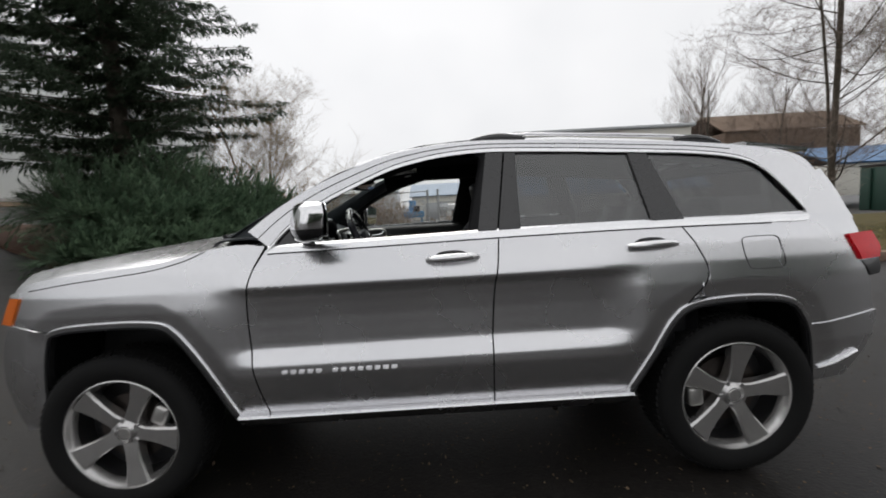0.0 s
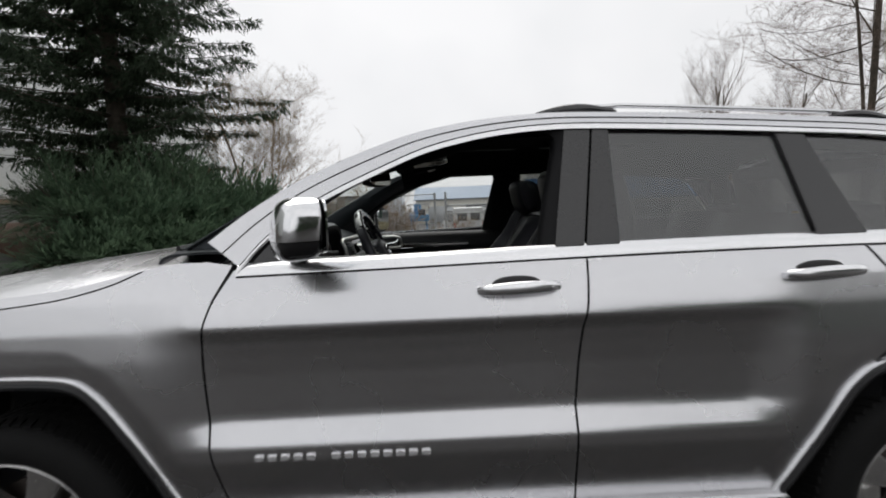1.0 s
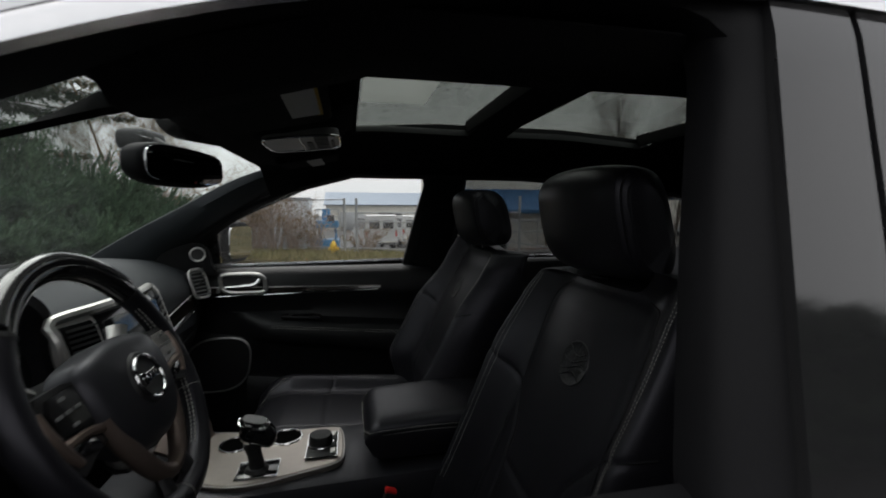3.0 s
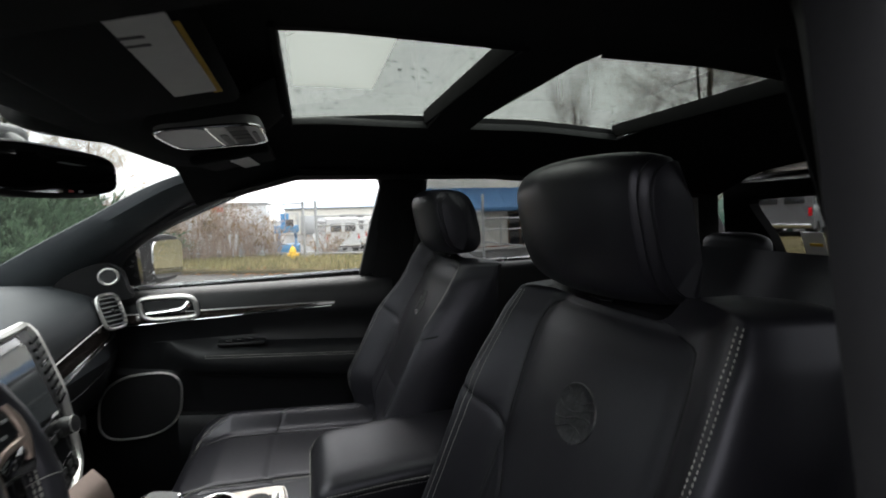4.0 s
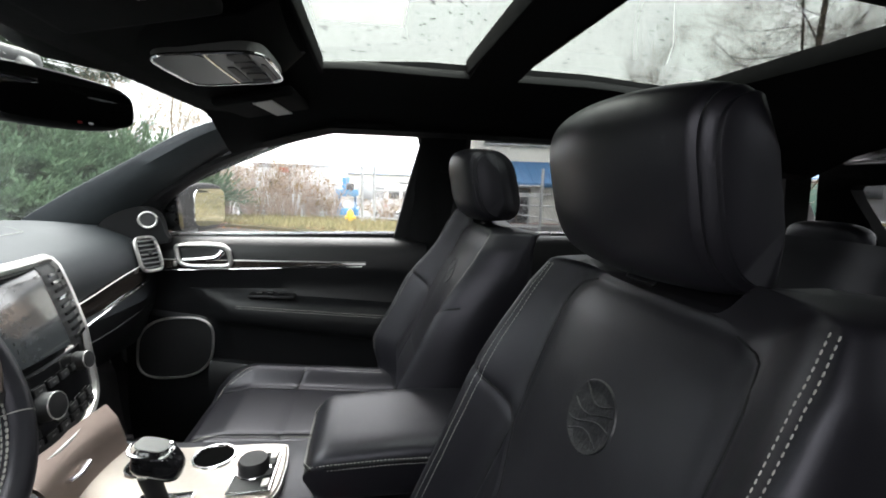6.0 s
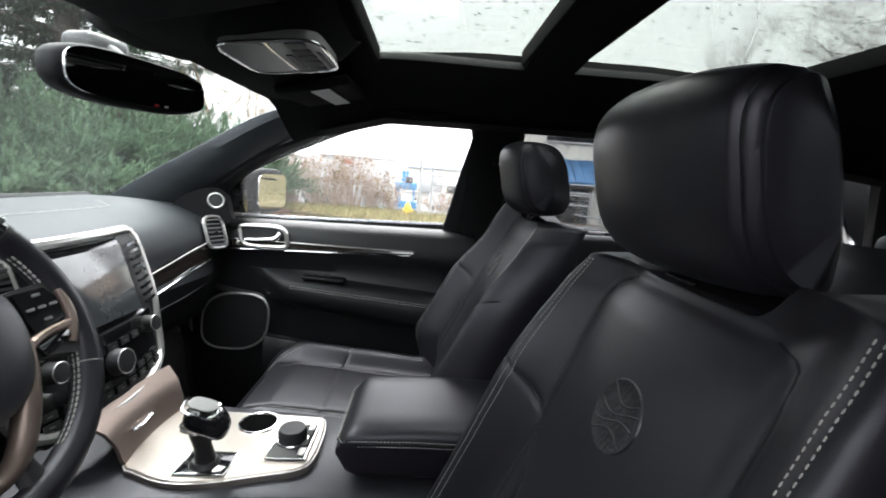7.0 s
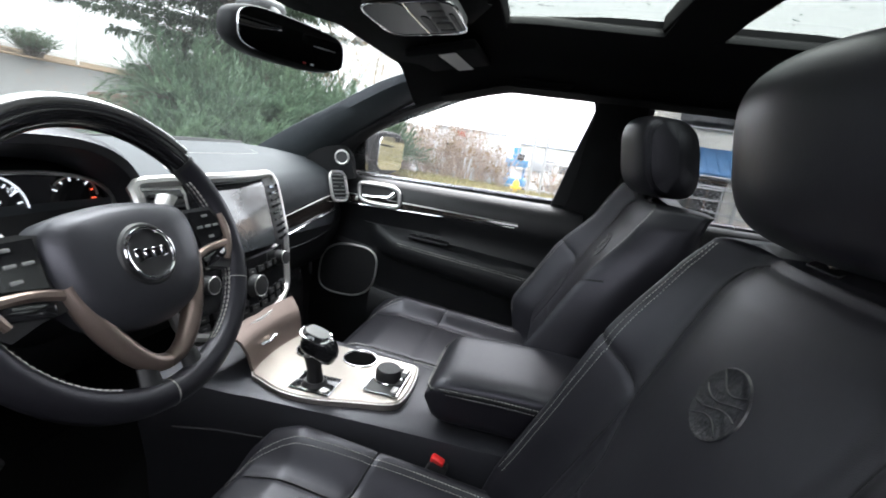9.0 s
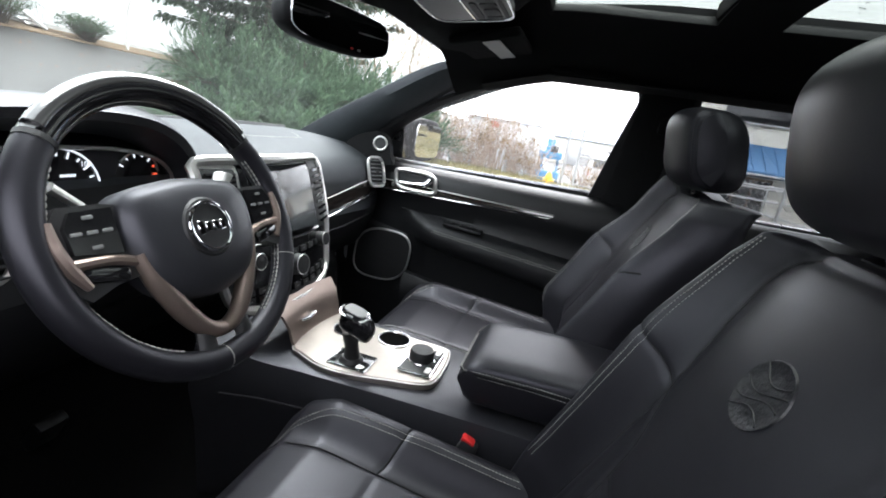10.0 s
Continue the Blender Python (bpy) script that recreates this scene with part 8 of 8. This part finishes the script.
part("brick_base", rbox((8.3, 18.12, 0.20), (8.5, 0.14, 0.40), 0.02), M_BRICK, shop)
part("parapet", rbox((8.3, 21.2, 5.05), (8.7, 6.3, 0.16), 0.04), M_GALV, shop)
ramp = thing("ramp_railing", "galvanised tube handrail beside the concrete ramp", "railing", at=Matrix.Translation((0, 0, 0)))
for dz in (0.0, 0.42):
    part("rail", rod([(4.6, 14.6, 1.18 - dz), (7.0, 14.5, 1.16 - dz), (9.4, 14.4, 1.14 - dz)], 0.028, 8), M_GALV, ramp)
part("rail", rod([(5.0, 13.6, 0.50), (8.6, 13.5, -0.02)], 0.028, 8), M_GALV, ramp)
for x in (4.6, 5.8, 7.0, 8.2, 9.4):
    g = ground_z(x, 14.5)
    part("post", rod([(x, 14.5, g - 0.05), (x, 14.5, 1.30 if x == 7.0 else 1.17)], 0.03, 8), M_GALV, ramp)
slab("ramp_concrete", [(4.4, 15.0), (7, 14.9), (12, 14.8), (13, 16.5), (9, 17.0), (5, 17.0)], 0.06, M_CONC, "pale concrete ramp below the canopy")

# ---- far left building with stair ----
west = thing("white_building", "large plain white rendered building beyond the lane", "building", at=Matrix.Translation((0, 0, 0)))
part("wall", rbox((-31.5, 24, 8.0), (6, 66, 13.6), 0.05), M_WALLW, west)
part("plinth", rbox((-28.46, 24, 3.0), (0.12, 66, 0.7), 0.02), M_CONC, west)
part("parapet", rbox((-31.5, 24, 14.2), (6.3, 66.3, 0.3), 0.04), M_GALV, west)
stair = thing("outside_stair", "white steel stair with lattice side panels against the wall", "stair", at=Matrix.Translation((-27.7, 16.8, ground_z(-27.7, 16.8))))
for k in range(14):
    part("tread", rbox((0, -0.28 * k, 0.09 + 0.18 * k), (1.1, 0.30, 0.04), 0.008), M_GALV, stair)
for x in (-0.55, 0.55):
    part("stringer", rod([(x, 0.2, 0.0), (x, -3.9, 2.55)], 0.09, 6), M_WHITEP, stair)
    part("handrail", rod([(x, 0.2, 1.0), (x, -3.9, 3.55)], 0.045, 6), M_WHITEP, stair)
    for k in range(20):
        y = 0.2 - 0.205 * k
        part("lattice_bar", rod([(x, y, 0.05 + (0.2 - y) * 0.62), (x, y - 0.3, 0.95 + (0.5 - y) * 0.62)], 0.016, 4), M_WHITEP, stair)
        part("lattice_bar", rod([(x, y - 0.3, 0.05 + (0.5 - y) * 0.62), (x, y, 0.95 + (0.2 - y) * 0.62)], 0.016, 4), M_WHITEP, stair)
part("landing", rbox((0, -4.4, 2.55), (1.2, 1.2, 0.08), 0.01), M_GALV, stair)
for x in (-0.5, 0.5):
    part("landing_post", rod([(x, -4.8, -0.1), (x, -4.8, 3.5)], 0.05, 6), M_WHITEP, stair)
slab("wall_foot_strip", [(-28.3, 4), (-26.2, 5), (-25.6, 12), (-25.6, 20), (-26, 30), (-28.4, 30)], 0.06, M_SOIL, "leaf-strewn soil strip along the white wall")

# ---- things beyond the car's tail ----
bin_ = thing("waste_skip", "dark green steel waste skip on the far side of the grass", "skip", at=place(22.4, 17.0) @ Matrix.Scale(1.6, 4))
part("body", rbox((0, 0, 0.75), (1.7, 1.9, 1.3), 0.04, 2), M_GREENB, bin_)
part("lid", rbox((0, 0, 1.44), (1.75, 1.95, 0.08), 0.03, 2), M_BLACK, bin_)
for y in (-0.6, 0.0, 0.6):
    part("side_rib", rbox((-0.87, y, 0.75), (0.06, 0.10, 1.2), 0.01), M_GREENB, bin_)
far = thing("low_building", "low building with a blue roof beyond the car park", "building", at=Matrix.Translation((0, 0, 0.2)))
part("wall", rbox((39, 37, 1.3), (12, 8, 2.6), 0.04), M_WALLB, far)
prism_roof(far, 33, 45, 33, 41, 2.6, 4.2, M_BLUER, 0)
brown = thing("timber_house", "brown timber-clad house with a shallow roof far off", "building", at=Matrix.Translation((0, 0, 0.5)))
part("wall", rbox((37, 46, 3.2), (14, 8, 6.4), 0.04), M_BROWN, brown)
prism_roof(brown, 30, 44, 42, 50, 6.4, 8.6, M_BROWN, 0)
for k in range(4):
    part("window", rbox((32 + 3.2 * k, 41.97, 4.4), (1.4, 0.08, 1.2), 0.02), M_WINDARK, brown)
for k, (x, y, H, R) in enumerate(((42, 20, 11, 4.0), (48, 27, 13, 4.5), (46, 12, 12, 4.2), (52, 34, 12, 4.5))):
    spruce(x, y, H, R, 300 + k, "dark evergreen tree far beyond the car park", 16, 7, 0.35, 2.4)
# evergreens across the lane behind, which the glass mirrors
hedge = [spruce(0, 0, 6.0, 2.4, 400 + k, "dark evergreen tree in a row across the lane", 18, 8, 0.45, 2.2, low=0.02) for k in range(3)]
r_ = random.Random(77)
for k in range(11):
    x, y = 7.5 + 2.4 * k + r_.uniform(-0.5, 0.5), -15.0 + r_.uniform(-1.0, 1.0)
    m = Matrix.Translation((x, y, ground_z(x, y))) @ Matrix.Rotation(r_.uniform(0, 6.28), 4, "Z")
    if k < 3:
        hedge[k].matrix_basis = m
    else:
        copy_thing(hedge[k % 3], m)
